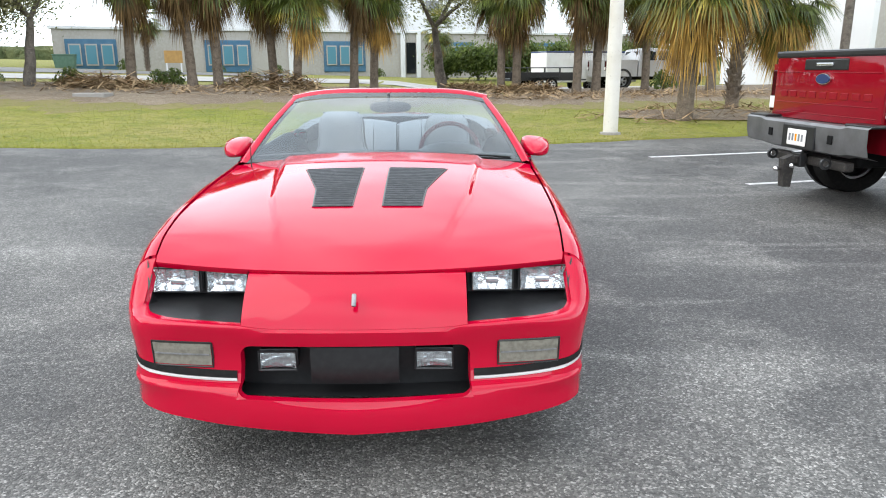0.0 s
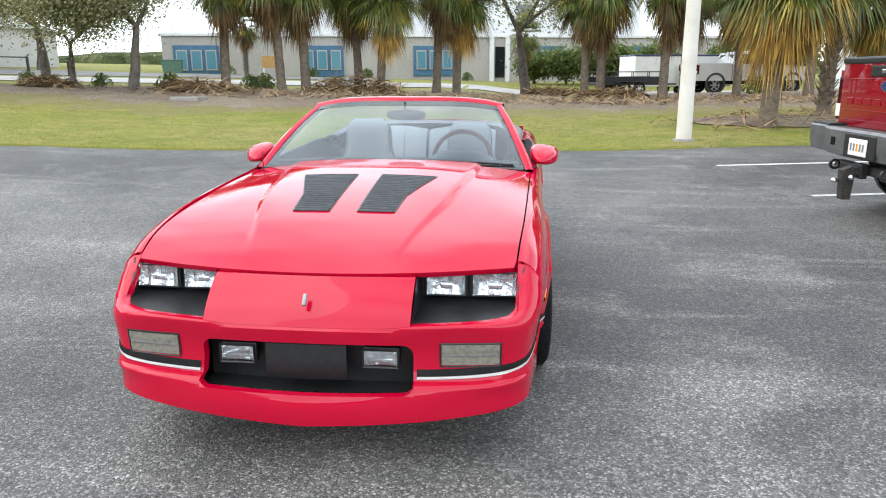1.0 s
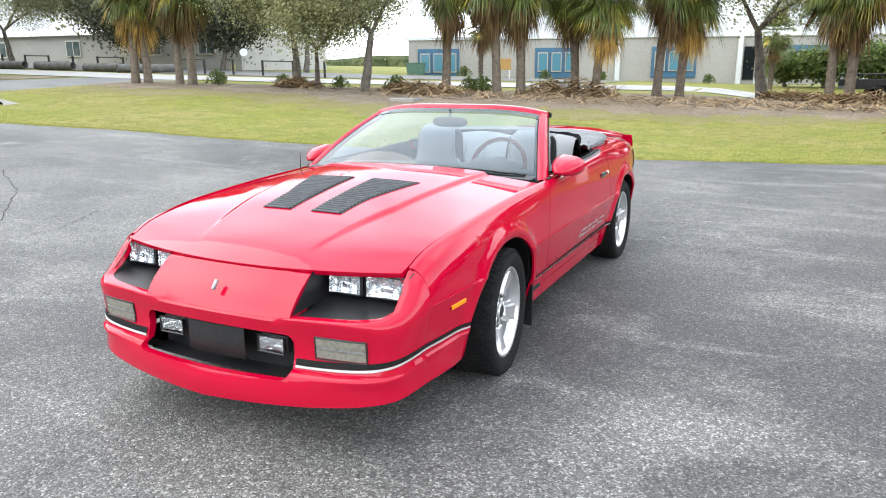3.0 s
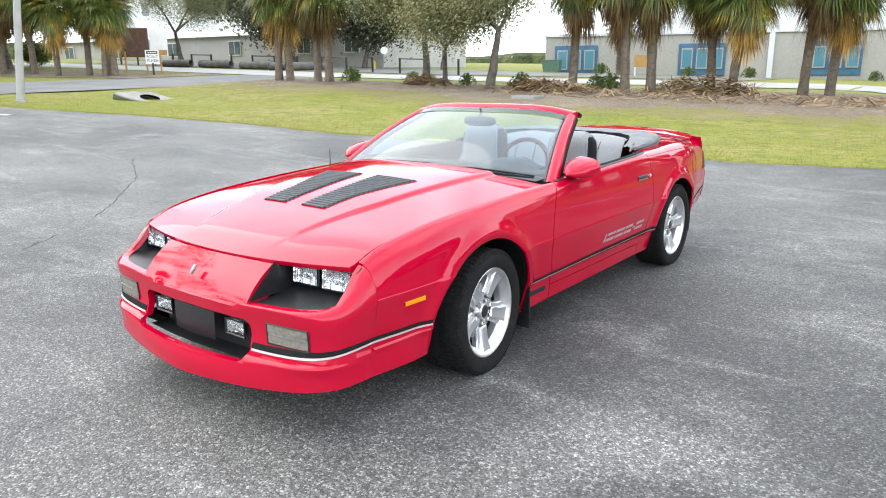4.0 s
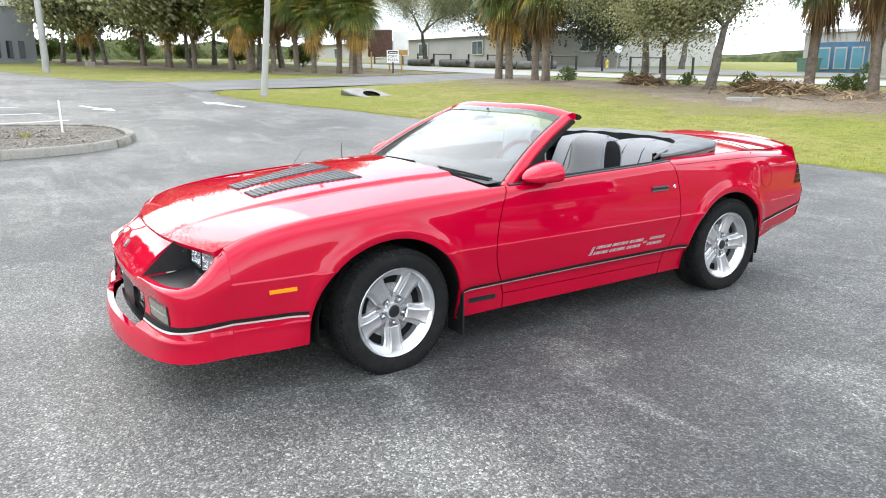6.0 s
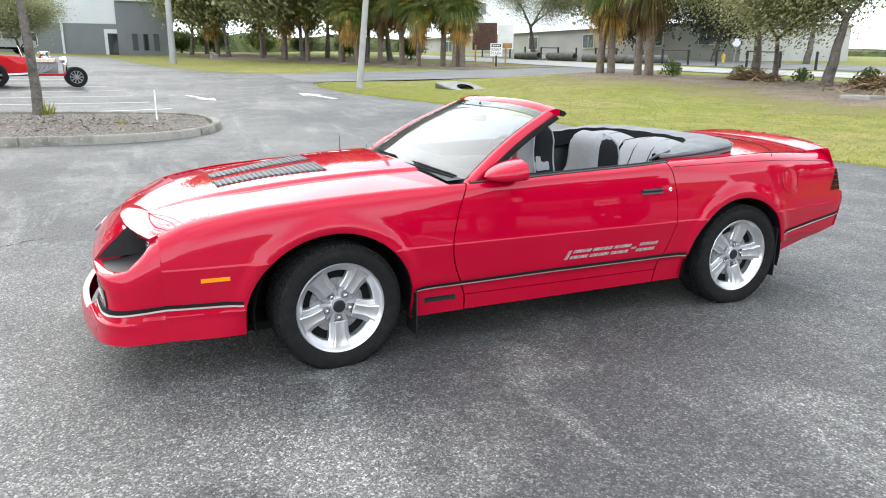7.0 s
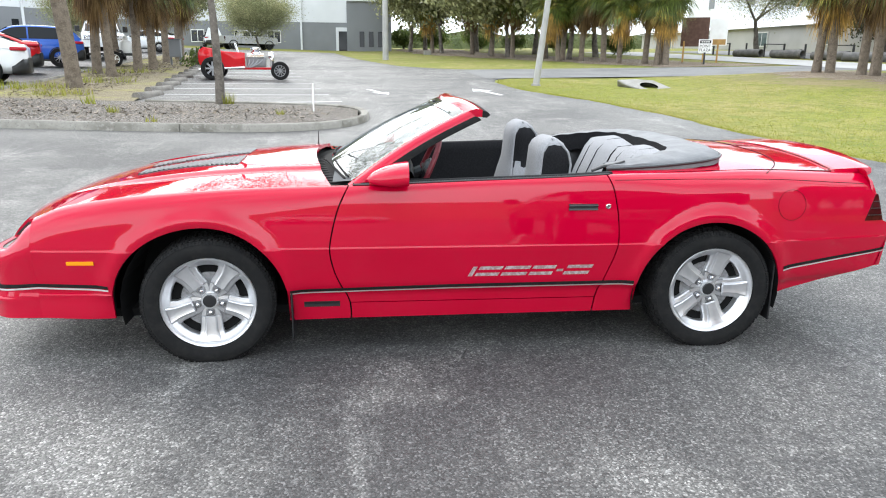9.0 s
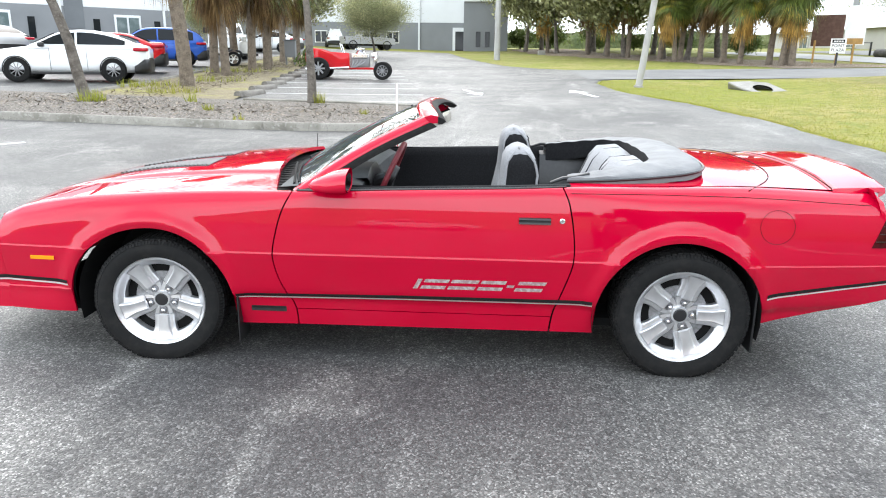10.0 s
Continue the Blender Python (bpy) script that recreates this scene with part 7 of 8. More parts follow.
part("bench", box((-0.40, -0.46, 0.60), (0.10, 0.46, 1.02), 0.06), BLACK_CLOTH, hr, smooth=40)
part("seat_roll", tube([(-0.36, -0.50, 1.10), (-0.42, 0, 1.13), (-0.36, 0.50, 1.10)], 0.06, 10), BLACK_CLOTH, hr, smooth=60)
part("firewall", box((1.04, -0.40, 0.42), (1.11, 0.40, 0.96), 0.02), RED_CAR, hr)
part("rail", box((-0.2, -0.30, 0.36), (2.45, -0.22, 0.44), 0.01), RED_CAR, hr)
part("rail", box((-0.2, 0.22, 0.36), (2.45, 0.30, 0.44), 0.01), RED_CAR, hr)
eng = part("engine_block", box((1.15, -0.25, 0.45), (1.85, 0.25, 0.85), 0.05), ALLOY_GREY, hr, "bare metal V8 engine", smooth=30)
part("intake", lathe([(0.16, 0.85), (0.18, 0.98), (0.10, 1.06), (0.20, 1.08), (0.20, 1.14), (0.05, 1.16)], 18, Matrix.Translation((1.5, 0, 0))), CHROME, eng, smooth=30)
for s in (1, -1):
    part("rocker_cover", box((1.2, s * 0.27 - 0.09, 0.78), (1.8, s * 0.27 + 0.09, 0.93), 0.03), CHROME, eng)
    for k in range(4):
        part("header_pipe", tube([(1.25 + 0.16 * k, s * 0.30, 0.72), (1.26 + 0.13 * k, s * 0.46, 0.62), (1.18 + 0.05 * k, s * 0.52, 0.44)], 0.020, 8), ALLOY_GREY, eng, smooth=60)
    part("side_pipe", tube([(1.1, s * 0.50, 0.44), (-0.5, s * 0.60, 0.36)], 0.045, 10), CHROME, hr, smooth=60)
    part("headlamp", lathe([(0.09, -0.1), (0.10, 0.0), (0.085, 0.02)], 18, Matrix.Translation((2.05, s * 0.32, 0.88)) @ pose(0, 0, 0, 0, 90, 0)), CHROME, hr, smooth=40)
    road_wheel(hr, Matrix.Translation((0, s * 0.80, 0.40)) @ pose(0, 0, 0, -90 * s, 0, 0), 0.40, 0.36, ALLOY_GREY, 8, CHROME, 0.07)
    road_wheel(hr, Matrix.Translation((2.35, s * 0.72, 0.33)) @ pose(0, 0, 0, -90 * s, 0, 0), 0.33, 0.15, ALLOY_GREY, 10, CHROME, 0.045)
    part("windscreen_post", tube([(0.86, s * 0.42, 0.95), (0.76, s * 0.42, 1.30)], 0.015, 6), CHROME, hr)
part("radiator_shell", box((2.0, -0.24, 0.45), (2.14, 0.24, 1.0), 0.05), CHROME, hr, smooth=40)
part("front_axle", tube([(2.35, -0.7, 0.33), (2.35, 0.7, 0.33)], 0.03, 8), CHROME, hr)
part("rear_axle", tube([(0, -0.75, 0.40), (0, 0.75, 0.40)], 0.05, 8), DARK, hr)
part("screen_frame", tube([(0.76, -0.42, 1.30), (0.76, 0.42, 1.30)], 0.012, 6), CHROME, hr)
scr = part("screen", glass_strip([(0.86, -0.41, 0.96), (0.765, -0.41, 1.29), (0.765, 0.41, 1.29), (0.86, 0.41, 0.96)]), GLASS, hr)

# ---- mulch berm, roads, kerbs, markings ----
def drape(name, outline_rows, mat, label, category, up, surface=on_land, smooth=180):
    rows = [[(x, y, surface(x, y) + up) for x, y in row] for row in outline_rows]
    return tagged(part(name, sheet(rows), mat, smooth=smooth), label, category, kind="structure")


def berm_line(x):
    return line(x, [(-24, 17.0), (-20, 17.4), (-15, 18.2), (-11, 17.2), (-8, 16.2), (-5, 18.0), (-3, 18.2), (4, 19.6), (9, 21), (20, 24)])


rows = []
for x in steps((-22.5, 0.2), (20, 0)):
    a = berm_line(x) - 2.9 + 0.45 * math.sin(1.9 * x + 2 * math.sin(0.6 * x)) + 0.3 * math.sin(7.1 * x) + 0.2 * math.sin(17 * x)
    rows.append([(x, a + (berm_line(x) + 0.6 - a) * f) for f in spread(0, 1, 10)])
drape("dry_verge", rows, DRY_GRASS, "dry brownish grass before the mulch strip", "grass", 0.004)
rows = []
for x in steps((-23.5, 0.18), (20, 0)):
    a = berm_line(x) - 0.9 + 0.30 * math.sin(5.3 * x + 2 * math.sin(1.1 * x)) + 0.22 * math.sin(11.7 * x + 3 * math.sin(0.7 * x)) + 0.15 * math.sin(23 * x) + 0.35 * math.sin(x * 1.3) + 0.2 * math.sin(x * 3.7)
    b = line(x, [(-23.5, 19.8), (-15, 22.2), (-10, 24.0), (0, 29.6), (20, 34)]) + 0.3 * math.sin(x * 1.9)
    rows.append([(x, a + (b - a) * f) for f in spread(0, 1, 10)])
drape("mulch_berm", rows, MULCH, "bare brown mulch strip under the palms", "mulch", 0.007)
rows = []
for x in steps((-84, 2.0), (-31.5, 0)):
    edge = line(x, [(-84, 4.0), (-62, 5.6), (-50, 9.2), (-42, 12.2), (-36, 14.0), (-31.5, 15.6)]) + 0.4 * math.sin(x * 0.9)
    rows.append([(x, edge + f * 6.5) for f in spread(0, 1, 7)])
drape("tree_row_mulch", rows, MULCH, "pale brown leaf mulch under the row of trees", "mulch", 0.02)
rows = []
for k in range(13):
    a = 2 * math.pi * k / 12
    rows.append([(7.2 + r * 2.8 * math.cos(a), 14.3 + r * 1.7 * math.sin(a)) for r in (0.02, 0.35, 0.7, 1.0)])
drape("mulch_bed", rows, MULCH, "brown mulch bed round the near palms", "mulch", 0.025)

rows = [[(x, line(x, [(-60, 20), (-31.5, 22.5), (-24.0, 23.5), (-14, 26.8), (0, 31.8), (30, 41.5), (60, 51)]) + w) for w in (0, 1.2, 2.4, 3.6, 4.8)] for x in steps((-60, 4), (-30, 1.5), (30, 6), (60, 0))]
drape("road", rows, ROAD_PALE, "pale grey two-lane road beyond the berm", "road", 0.03)
rows = [[(x + 0.10 * (y - 7), y) for x in spread(-31.9, -24.4, 8)] for y in spread(5.5, 26, 22)]
drape("entry_drive", rows, ROAD_GREY, "grey asphalt entry drive", "road", 0.022, surface=lie)
rows = [[(x, line(x, [(-60, 27), (-31.5, 29), (-24, 30), (-14, 34), (-8, 36)]) + w) for w in (0, 3, 6, 9)] for x in steps((-60, 6), (-24, 3), (-8, 0))]
drape("far_lot", rows, ROAD_GREY, "pale paved yard before the low building", "paved yard", 0.028)


def kerb_run(points, name, label, wide=0.16, high=0.15):
    """A concrete kerb, one block a piece, along a line of points."""
    run = thing(name, label, "kerb", kind="structure")
    pts = [Vector((x, y, 0)) for x, y in points]
    dense = []
    for a, b in zip(pts, pts[1:]):
        n = max(1, round((b - a).length / 0.25))
        dense += [a.lerp(b, k / n) for k in range(n)]
    dense.append(pts[-1])
    for i in range(0, len(dense) - 1, 11):
        seg = dense[i:i + 12]
        if len(seg) < 2:
            continue
        rows = []
        for j, p in enumerate(seg):
            d = (seg[min(j + 1, len(seg) - 1)] - seg[max(j - 1, 0)]).normalized()
            s = Vector((-d.y, d.x, 0))
            e = d * (0.004 if j == 0 else -0.004 if j == len(seg) - 1 else 0)
            z = lie(p.x, p.y)
            rows.append([tuple(p + e + s * w + Vector((0, 0, z + h))) for w, h in ((-wide / 2 - 0.02, -0.05), (-wide / 2, high - 0.03), (-wide / 2 + 0.03, high), (wide / 2 - 0.03, high), (wide / 2, high - 0.02), (wide / 2, -0.05))])
        bm = sheet(rows)
        bm.verts.ensure_lookup_table()
        n = 6
        part("kerb_block", bm, KERB, run, smooth=40)
    return run


ISLAND = [(-8.75, -16.0), (-8.75, -9.0), (-8.78, -5.0), (-8.80, -2.6), (-8.95, -1.2), (-9.35, -0.15), (-10.0, 0.52), (-11.0, 0.80), (-12.2, 0.66), (-12.95, 0.15), (-13.25, -0.7), (-13.3, -2.4), (-13.1, -4.3)]
for k in range(2):
    ISLAND = [ISLAND[0]] + [q for (ax, ay), (bx, by) in zip(ISLAND, ISLAND[1:]) for q in ((0.75 * ax + 0.25 * bx, 0.75 * ay + 0.25 * by), (0.25 * ax + 0.75 * bx, 0.25 * ay + 0.75 * by))] + [ISLAND[-1]]
kerb_run(ISLAND, "island_kerb", "weathered concrete kerb round the planted island")
rows = []
for y in spread(-16, 0.6, 30):
    xr = line(y, [(p[1], p[0]) for p in sorted(ISLAND, key=lambda q: q[1]) if p[0] > -11.2])
    xl = line(y, [(-16, -13.0), (-4.3, -13.1), (-2.4, -13.25), (-0.7, -13.2), (0.15, -12.9), (0.66, -12.1)])
    rows.append([(xr - 0.07 + (xl + 0.07 - xr + 0.07) * f, y) for f in spread(0, 1, 8)])
drape("island_bed", rows, CHIPS, "bare mulch and dry weeds inside the kerbed island", "mulch", 0.11, surface=lie)
rows = []
for x in spread(-12.9, -46, 34):
    a = line(-x, [(12.9, -4.6), (20, -5.7), (30, -6.9), (46, -8.5)])
    b = line(-x, [(12.9, -8.5), (18, -8.8), (30, -10.3), (46, -12.3)])
    rows.append([(x, a + (b - a) * f) for f in spread(0, 1, 6)])
drape("planter_strip", rows, DRY_WEED, "dry mulch strip with weeds between parking rows", "mulch", 0.06, surface=lie)
kerb_run([(-12.3, -8.45), (-18, -8.85), (-30, -10.35), (-46, -12.35)], "planter_kerb", "low concrete kerb along the planter strip", 0.14, 0.12)
litter([(-11 + 0.4 * math.sin(k), -12 + 0.95 * k, 1.0, 0.03) for k in range(13)] + [(-14 - 2.2 * k, -7.0 - 0.2 * k, 1.4, 0.03) for k in range(12)], 420, 1, LEAF_LITTER, "island_litter", "dry leaf litter on the planting beds", 0.12, 0.014)
for o in scene.objects:
    if o.name.startswith("island_litter"):
        o.location.z = 0.07


def weeds(spots, name, label):
    verts, faces = [], []
    for x, y, r, h, n in spots:
        for k in range(n):
            a, q = rng.uniform(0, 6.28), r * math.sqrt(rng.uniform(0, 1))
            p = Vector((x + q * math.cos(a), y + q * math.sin(a), lie(x, y) + 0.08))
            b = rng.uniform(0, 6.28)
            tip = p + Vector((math.cos(b) * h * 0.5, math.sin(b) * h * 0.5, h * rng.uniform(0.6, 1.2)))
            s = Vector((-math.sin(b), math.cos(b), 0)) * 0.012
            i = len(verts)
            verts += [p - s, p + s, tip]
            faces.append((i, i + 1, i + 2))
    me = bpy.data.meshes.new(name)
    me.from_pydata([tuple(v) for v in verts], [], faces)
    me.materials.append(GRASS_BLADE)
    return tagged(new(name, me), label, "weeds", kind="stuff")


weeds([(-13.0, -2.4, 0.14, 0.32, 60), (-11.5, -7.2, 0.3, 0.3, 90), (-10.6, -4.2, 0.1, 0.2, 30), (-12.2, -5.2, 0.15, 0.25, 30), (-11.0, -1.0, 0.1, 0.15, 20), (-14.5, -6.6, 0.7, 0.2, 120), (-16.0, -8.0, 0.9, 0.22, 160), (-19.0, -7.2, 1.0, 0.2, 120), (-24, -8.6, 1.4, 0.2, 140), (-9.3, -3.1, 0.1, 0.15, 20)], "weeds", "tufts of yellow-green weeds in the beds")

# hairline cracks in the lot, the shade inside them painted as dark strips
CRACK = shade("crack_shade", (0.040, 0.039, 0.038), 0.95)
for n, path in enumerate(([(-2.4, -2.1), (-2.75, -1.5), (-3.15, -1.1), (-3.5, -0.65), (-3.85, -0.15), (-4.3, 0.5), (-5.05, 1.2), (-6.4, 2.25), (-8.0, 3.1)], [(-3.5, -0.65), (-4.1, -0.9), (-4.9, -0.8), (-5.8, -1.2)], [(-4.3, 0.5), (-4.2, 1.2), (-4.6, 2.0)])):
    rows = []
    for (ax, ay), (bx, by) in zip(path, path[1:]):
        for k in range(14):
            x, y = ax + (bx - ax) * k / 14 + rng.uniform(-0.022, 0.022), ay + (by - ay) * k / 14 + rng.uniform(-0.022, 0.022)
            w = rng.uniform(0.002, 0.007)
            rows.append([(x - w, y - w, lie(x, y) + 0.0145), (x + w, y + w, lie(x, y) + 0.0145)])
    tagged(part("asphalt_crack", sheet(rows), CRACK), "thin dark crack wandering through the asphalt", "crack", "asphalt cracks", "structure")

# parking stripes, arrows
def flat_mark(corners, name, label, group, up=0.019):
    pts = [Vector((x, y, 0)) for x, y in corners]
    rows = []
    if len(pts) == 4:
        n = 8
        for k in range(n + 1):
            a, b = pts[0].lerp(pts[1], k / n), pts[3].lerp(pts[2], k / n)
            rows.append([(p.x, p.y, lie(p.x, p.y) + up) for p in (a, b)])
        bm = sheet(rows)
    else:
        bm = bmesh.new()
        bm.faces.new([bm.verts.new((p.x, p.y, lie(p.x, p.y) + up)) for p in pts])
    return tagged(part(name, bm, LINE_PAINT), label, "road marking", group, "structure")


for (ax, ay), (bx, by) in (((-15.26, 0.13), (-13.75, -4.4)), ((-17.4, -0.31), (-16.1, -4.85)), ((-19.75, -0.7), (-18.2, -5.1)), ((-22.05, -1.1), (-20.4, -5.4)), ((-24.2, -1.5), (-22.7, -5.8)), ((-26.4, -1.9), (-24.9, -6.1)), ((-28.7, -2.3), (-27.2, -6.4)), ((-31.0, -2.7), (-29.5, -6.7))):
    d = Vector((bx - ax, by - ay)).normalized() * 0.055
    flat_mark([(ax - d.y, ay + d.x), (bx - d.y, by + d.x), (bx + d.y, by - d.x), (ax + d.y, ay - d.x)], "parking_stripe", "worn white painted parking stripe", "parking stripes")
for (ax, ay), (bx, by) in (((-6.3, -5.40), (-4.2, -6.9)), ((3.63, 7.56), (8.9, 8.75)), ((4.08, 5.10), (9.3, 6.3)), ((4.9, 2.3), (9.9, 3.55))):
    d = Vector((bx - ax, by - ay)).normalized() * 0.05
    flat_mark([(ax - d.y, ay + d.x), (bx - d.y, by + d.x), (bx + d.y, by - d.x), (ax + d.y, ay - d.x)], "parking_stripe", "worn white painted parking stripe", "parking stripes", 0.017)


def arrow(x, y, turn, size):
    shape = [(-1.2, -0.07), (0.25, -0.07), (0.25, -0.28), (1.2, 0.0), (0.25, 0.28), (0.25, 0.07), (-1.2, 0.07)]
    c, s = math.cos(radians(turn)), math.sin(radians(turn))
    flat_mark([(x + size * (u * c - v * s), y + size * (u * s + v * c)) for u, v in shape], "painted_arrow", "worn white painted direction arrow", "painted arrows", 0.021)


arrow(-18.5, 1.15, 15, 1.0)
arrow(-17.8, 4.45, 190, 1.15)

# wheel stops along the bay ends
def wheel_stop(x, y, turn):
    bm = bmesh.new()
    add_prism(bm, [(-0.14, 0.0), (-0.135, 0.09), (-0.10, 0.17), (-0.05, 0.205), (0.05, 0.205), (0.10, 0.17), (0.135, 0.09), (0.14, 0.0)], -0.82, 0.82, 0, Matrix.Diagonal((1, 0.8, 0.75, 1)))
    ob = part("wheel_stop", bm, STOP_CONCRETE, smooth=40)
    ob.matrix_basis = Matrix.Translation((x, y, lie(x, y))) @ pose(0, 0, 0, 0, 0, turn)
    return tagged(ob, "weathered concrete wheel stop on the asphalt", "wheel stop", "wheel stops")


for k in range(14):
    x = -15.3 - 1.92 * k
    wheel_stop(x, line(-x, [(14.5, -4.75), (20, -5.42), (26.3, -6.25), (44, -8.4)]), -7 + rng.uniform(-2, 2))

# ---- poles, signs, drain ----
wp = thing("white_pole", "round weathered white concrete light pole on the grass verge", "pole", at=Matrix.Translation((3.82, 10.85, on_land(3.82, 10.85))))
part("shaft", lathe([(0.150, -0.1), (0.146, 0.0), (0.10, 8.0)], 28), POLE_WHITE, wp, smooth=40)
part("footing", lathe([(0.22, -0.05), (0.20, 0.035), (0.13, 0.05)], 20), CONCRETE, wp, smooth=30)
lp = thing("lamp_pole", "leaning pale grey metal lamp pole on the grass", "pole", at=Matrix.Translation((-20.4, 6.62, on_land(-20.4, 6.62))) @ pose(0, 0, 0, -6.5, -2.0, 0))
part("shaft", lathe([(0.12, -0.1), (0.115, 0.0), (0.07, 8.0)], 20), POLE_GREY, lp, smooth=40)
part("collar", lathe([(0.17, -0.06), (0.16, 0.04), (0.12, 0.06)], 16), CONCRETE, lp, smooth=30)
fp = thing("far_pole", "tall pale grey pole by the lot entrance", "pole", at=Matrix.Translation((-48.6, 2.2, on_land(-48.6, 2.2))))
part("shaft", lathe([(0.24, -0.1), (0.22, 0.0), (0.16, 9.0)], 16), POLE_GREY, fp, smooth=40)
dp = thing("delineator_post", "slim white post on the island", "post", at=Matrix.Translation((-11.55, -0.35, lie(-11.55, -0.35) + 0.1)))
part("post", box((-0.03, -0.015, -0.05), (0.03, 0.015, 0.62), 0.006), WHITE_PAINT, dp)

sg = thing("plaza_sign", "white board sign with black lettering on a dark post", "sign", at=Matrix.Translation((-33.8, 19.0, on_land(-33.8, 19.0))) @ pose(0, 0, 0, 0, 0, 62) @ Matrix.Scale(0.56, 4))
part("post", box((-0.09, -0.07, -0.2), (0.09, 0.07, 1.15), 0.01), BLACK_TRIM, sg)
board = part("board", box((-0.62, -0.05, 1.05), (0.62, 0.02, 2.35), 0.02), WHITE_PAINT, sg, "white sign board")
part("header_shape", box((-0.50, -0.058, 1.99), (0.50, -0.048, 2.26), 0.003), DARK, board, "dark header panel")
for x in (-0.3, -0.1, 0.1, 0.3):
    part("plain_bar", box((x - 0.08, -0.062, 2.07), (x + 0.08, -0.0575, 2.17), 0.001), WHITE_PAINT, board)


def words(text, size, at, mat, parent, name="lettering", squash=1.0):
    cu = bpy.data.curves.new(name, "FONT")
    cu.body, cu.size, cu.align_x, cu.align_y, cu.extrude = text, size, "CENTER", "CENTER", 0.004
    tmp = bpy.data.objects.new(name, cu)
    scene.collection.objects.link(tmp)
    bpy.context.view_layer.update()
    me = bpy.data.meshes.new_from_object(tmp.evaluated_get(bpy.context.evaluated_depsgraph_get()))
    bpy.data.objects.remove(tmp)
    me.materials.clear()
    me.materials.append(mat)
    ob = new(name, me)
    ob.parent = parent
    ob.matrix_basis = at @ Matrix.Diagonal((squash, 1, 1, 1))
    return ob


words("POINT", 0.36, pose(0, -0.056, 1.72, 90, 0, 0), DARK, board, squash=0.95)
words("PLAZA", 0.36, pose(0, -0.056, 1.36, 90, 0, 0), DARK, board, squash=0.95)

kiosk = thing("notice_board", "dark brown wooden notice board on yellow posts", "notice board", at=Matrix.Translation((-36.5, 19.6, on_land(-36.5, 19.6))) @ pose(0, 0, 0, 0, 0, 62))
WOOD_BROWN = shade("brown_boards", (0.09, 0.045, 0.03), 0.8, 0.0, [(6, (0.13, 0.07, 0.05), 0.4, 0.7, 4)], [(40, 0.2)])
YELLOW = shade("yellow_paint", (0.42, 0.24, 0.07), 0.7, 0.0, [(5, (0.32, 0.19, 0.06), 0.4, 0.7, 4)])
part("panel", box((-0.75, -0.05, 0.9), (0.75, 0.05, 2.5), 0.02), WOOD_BROWN, kiosk)
part("poster", box((0.80, -0.06, 0.95), (1.75, 0.02, 2.4), 0.02), WHITE_PAINT, kiosk, "pale poster panel with an orange foot")
part("poster_foot", box((0.86, -0.066, 1.0), (1.69, -0.058, 1.3), 0.004), YELLOW, kiosk)
for x in (-0.55, 0.55, 1.3):
    part("post", box((x - 0.05, -0.12, -0.2), (x + 0.05, -0.06, 1.2), 0.01), YELLOW, kiosk)

up_ = thing("utility_pole", "dark weathered wooden utility pole beyond the road", "pole", at=Matrix.Translation((17.5, 27.1, on_land(17.5, 27.1))))
part("shaft", lathe([(0.20, -0.2), (0.19, 0.0), (0.15, 9.0)], 16), OAK_BARK, up_, smooth=40)
bs = thing("blue_panel_sign", "dark blue upright panel sign beyond the verge", "sign", at=Matrix.Translation((15.7, 27.6, on_land(15.7, 27.6))) @ pose(0, 0, 0, 0, 0, -28))
part("panel", box((-0.34, -0.12, 0.0), (0.34, 0.12, 2.0), 0.03), BLUE_MARK, bs)
part("cap", box((-0.38, -0.15, 2.0), (0.38, 0.15, 2.08), 0.02), BLACK_TRIM, bs)

ss = thing("road_sign", "pale back of a small road sign on a thin grey post", "sign", at=Matrix.Translation((-31.2, 34.6, on_land(-31.2, 34.6))) @ pose(0, 0, 0, 0, 3, 40))
part("post", tube([(0, 0, -0.2), (0, 0, 1.5)], 0.03, 8), POLE_GREY, ss)
part("plate", prism([(0.26 * math.cos(radians(22.5 + 45 * k)), 1.25 + 0.26 * math.sin(radians(22.5 + 45 * k))) for k in range(8)], -0.05, -0.035, 1), WHITE_CAR, ss, "bare pale octagonal plate")
hy = thing("fire_hydrant", "small yellow fire hydrant on the verge across the road", "hydrant", at=Matrix.Translation((-31.9, 34.4, on_land(-31.9, 34.4))))
part("barrel", lathe([(0.02, -0.05), (0.13, -0.05), (0.13, 0.04), (0.09, 0.06), (0.09, 0.40), (0.12, 0.41), (0.12, 0.45), (0.09, 0.46), (0.07, 0.54), (0.02, 0.57)], 14), HYDRANT, hy, smooth=40)
for a in (0, 90, 180):
    part("outlet", lathe([(0.055, 0.07), (0.055, 0.15), (0.04, 0.165), (0.005, 0.165)], 10, Matrix.Translation((0, 0, 0.33)) @ pose(0, 0, 0, 90, 0, a)), HYDRANT, hy, smooth=40)

# concrete flared drain end in the swale
dr = thing("culvert_end", "pale concrete flared drain end set in the grass", "culvert", at=Matrix.Translation((-19.6, 10.3, on_land(-19.6, 10.3) - 0.05)) @ pose(0, 0, 0, 0, 0, 70) @ Matrix.Diagonal((0.95, 0.95, 0.78, 1)))
CORNERS = [(1.10, 0.0), (0.55, 0.26), (0.20, 0.43), (-0.40, 0.47), (-1.05, 0.43), (-0.62, 0.20), (-0.05, 0.0), (0.50, -0.03)]


def slope(u, h):
    return (u, 1.5 * h, h)


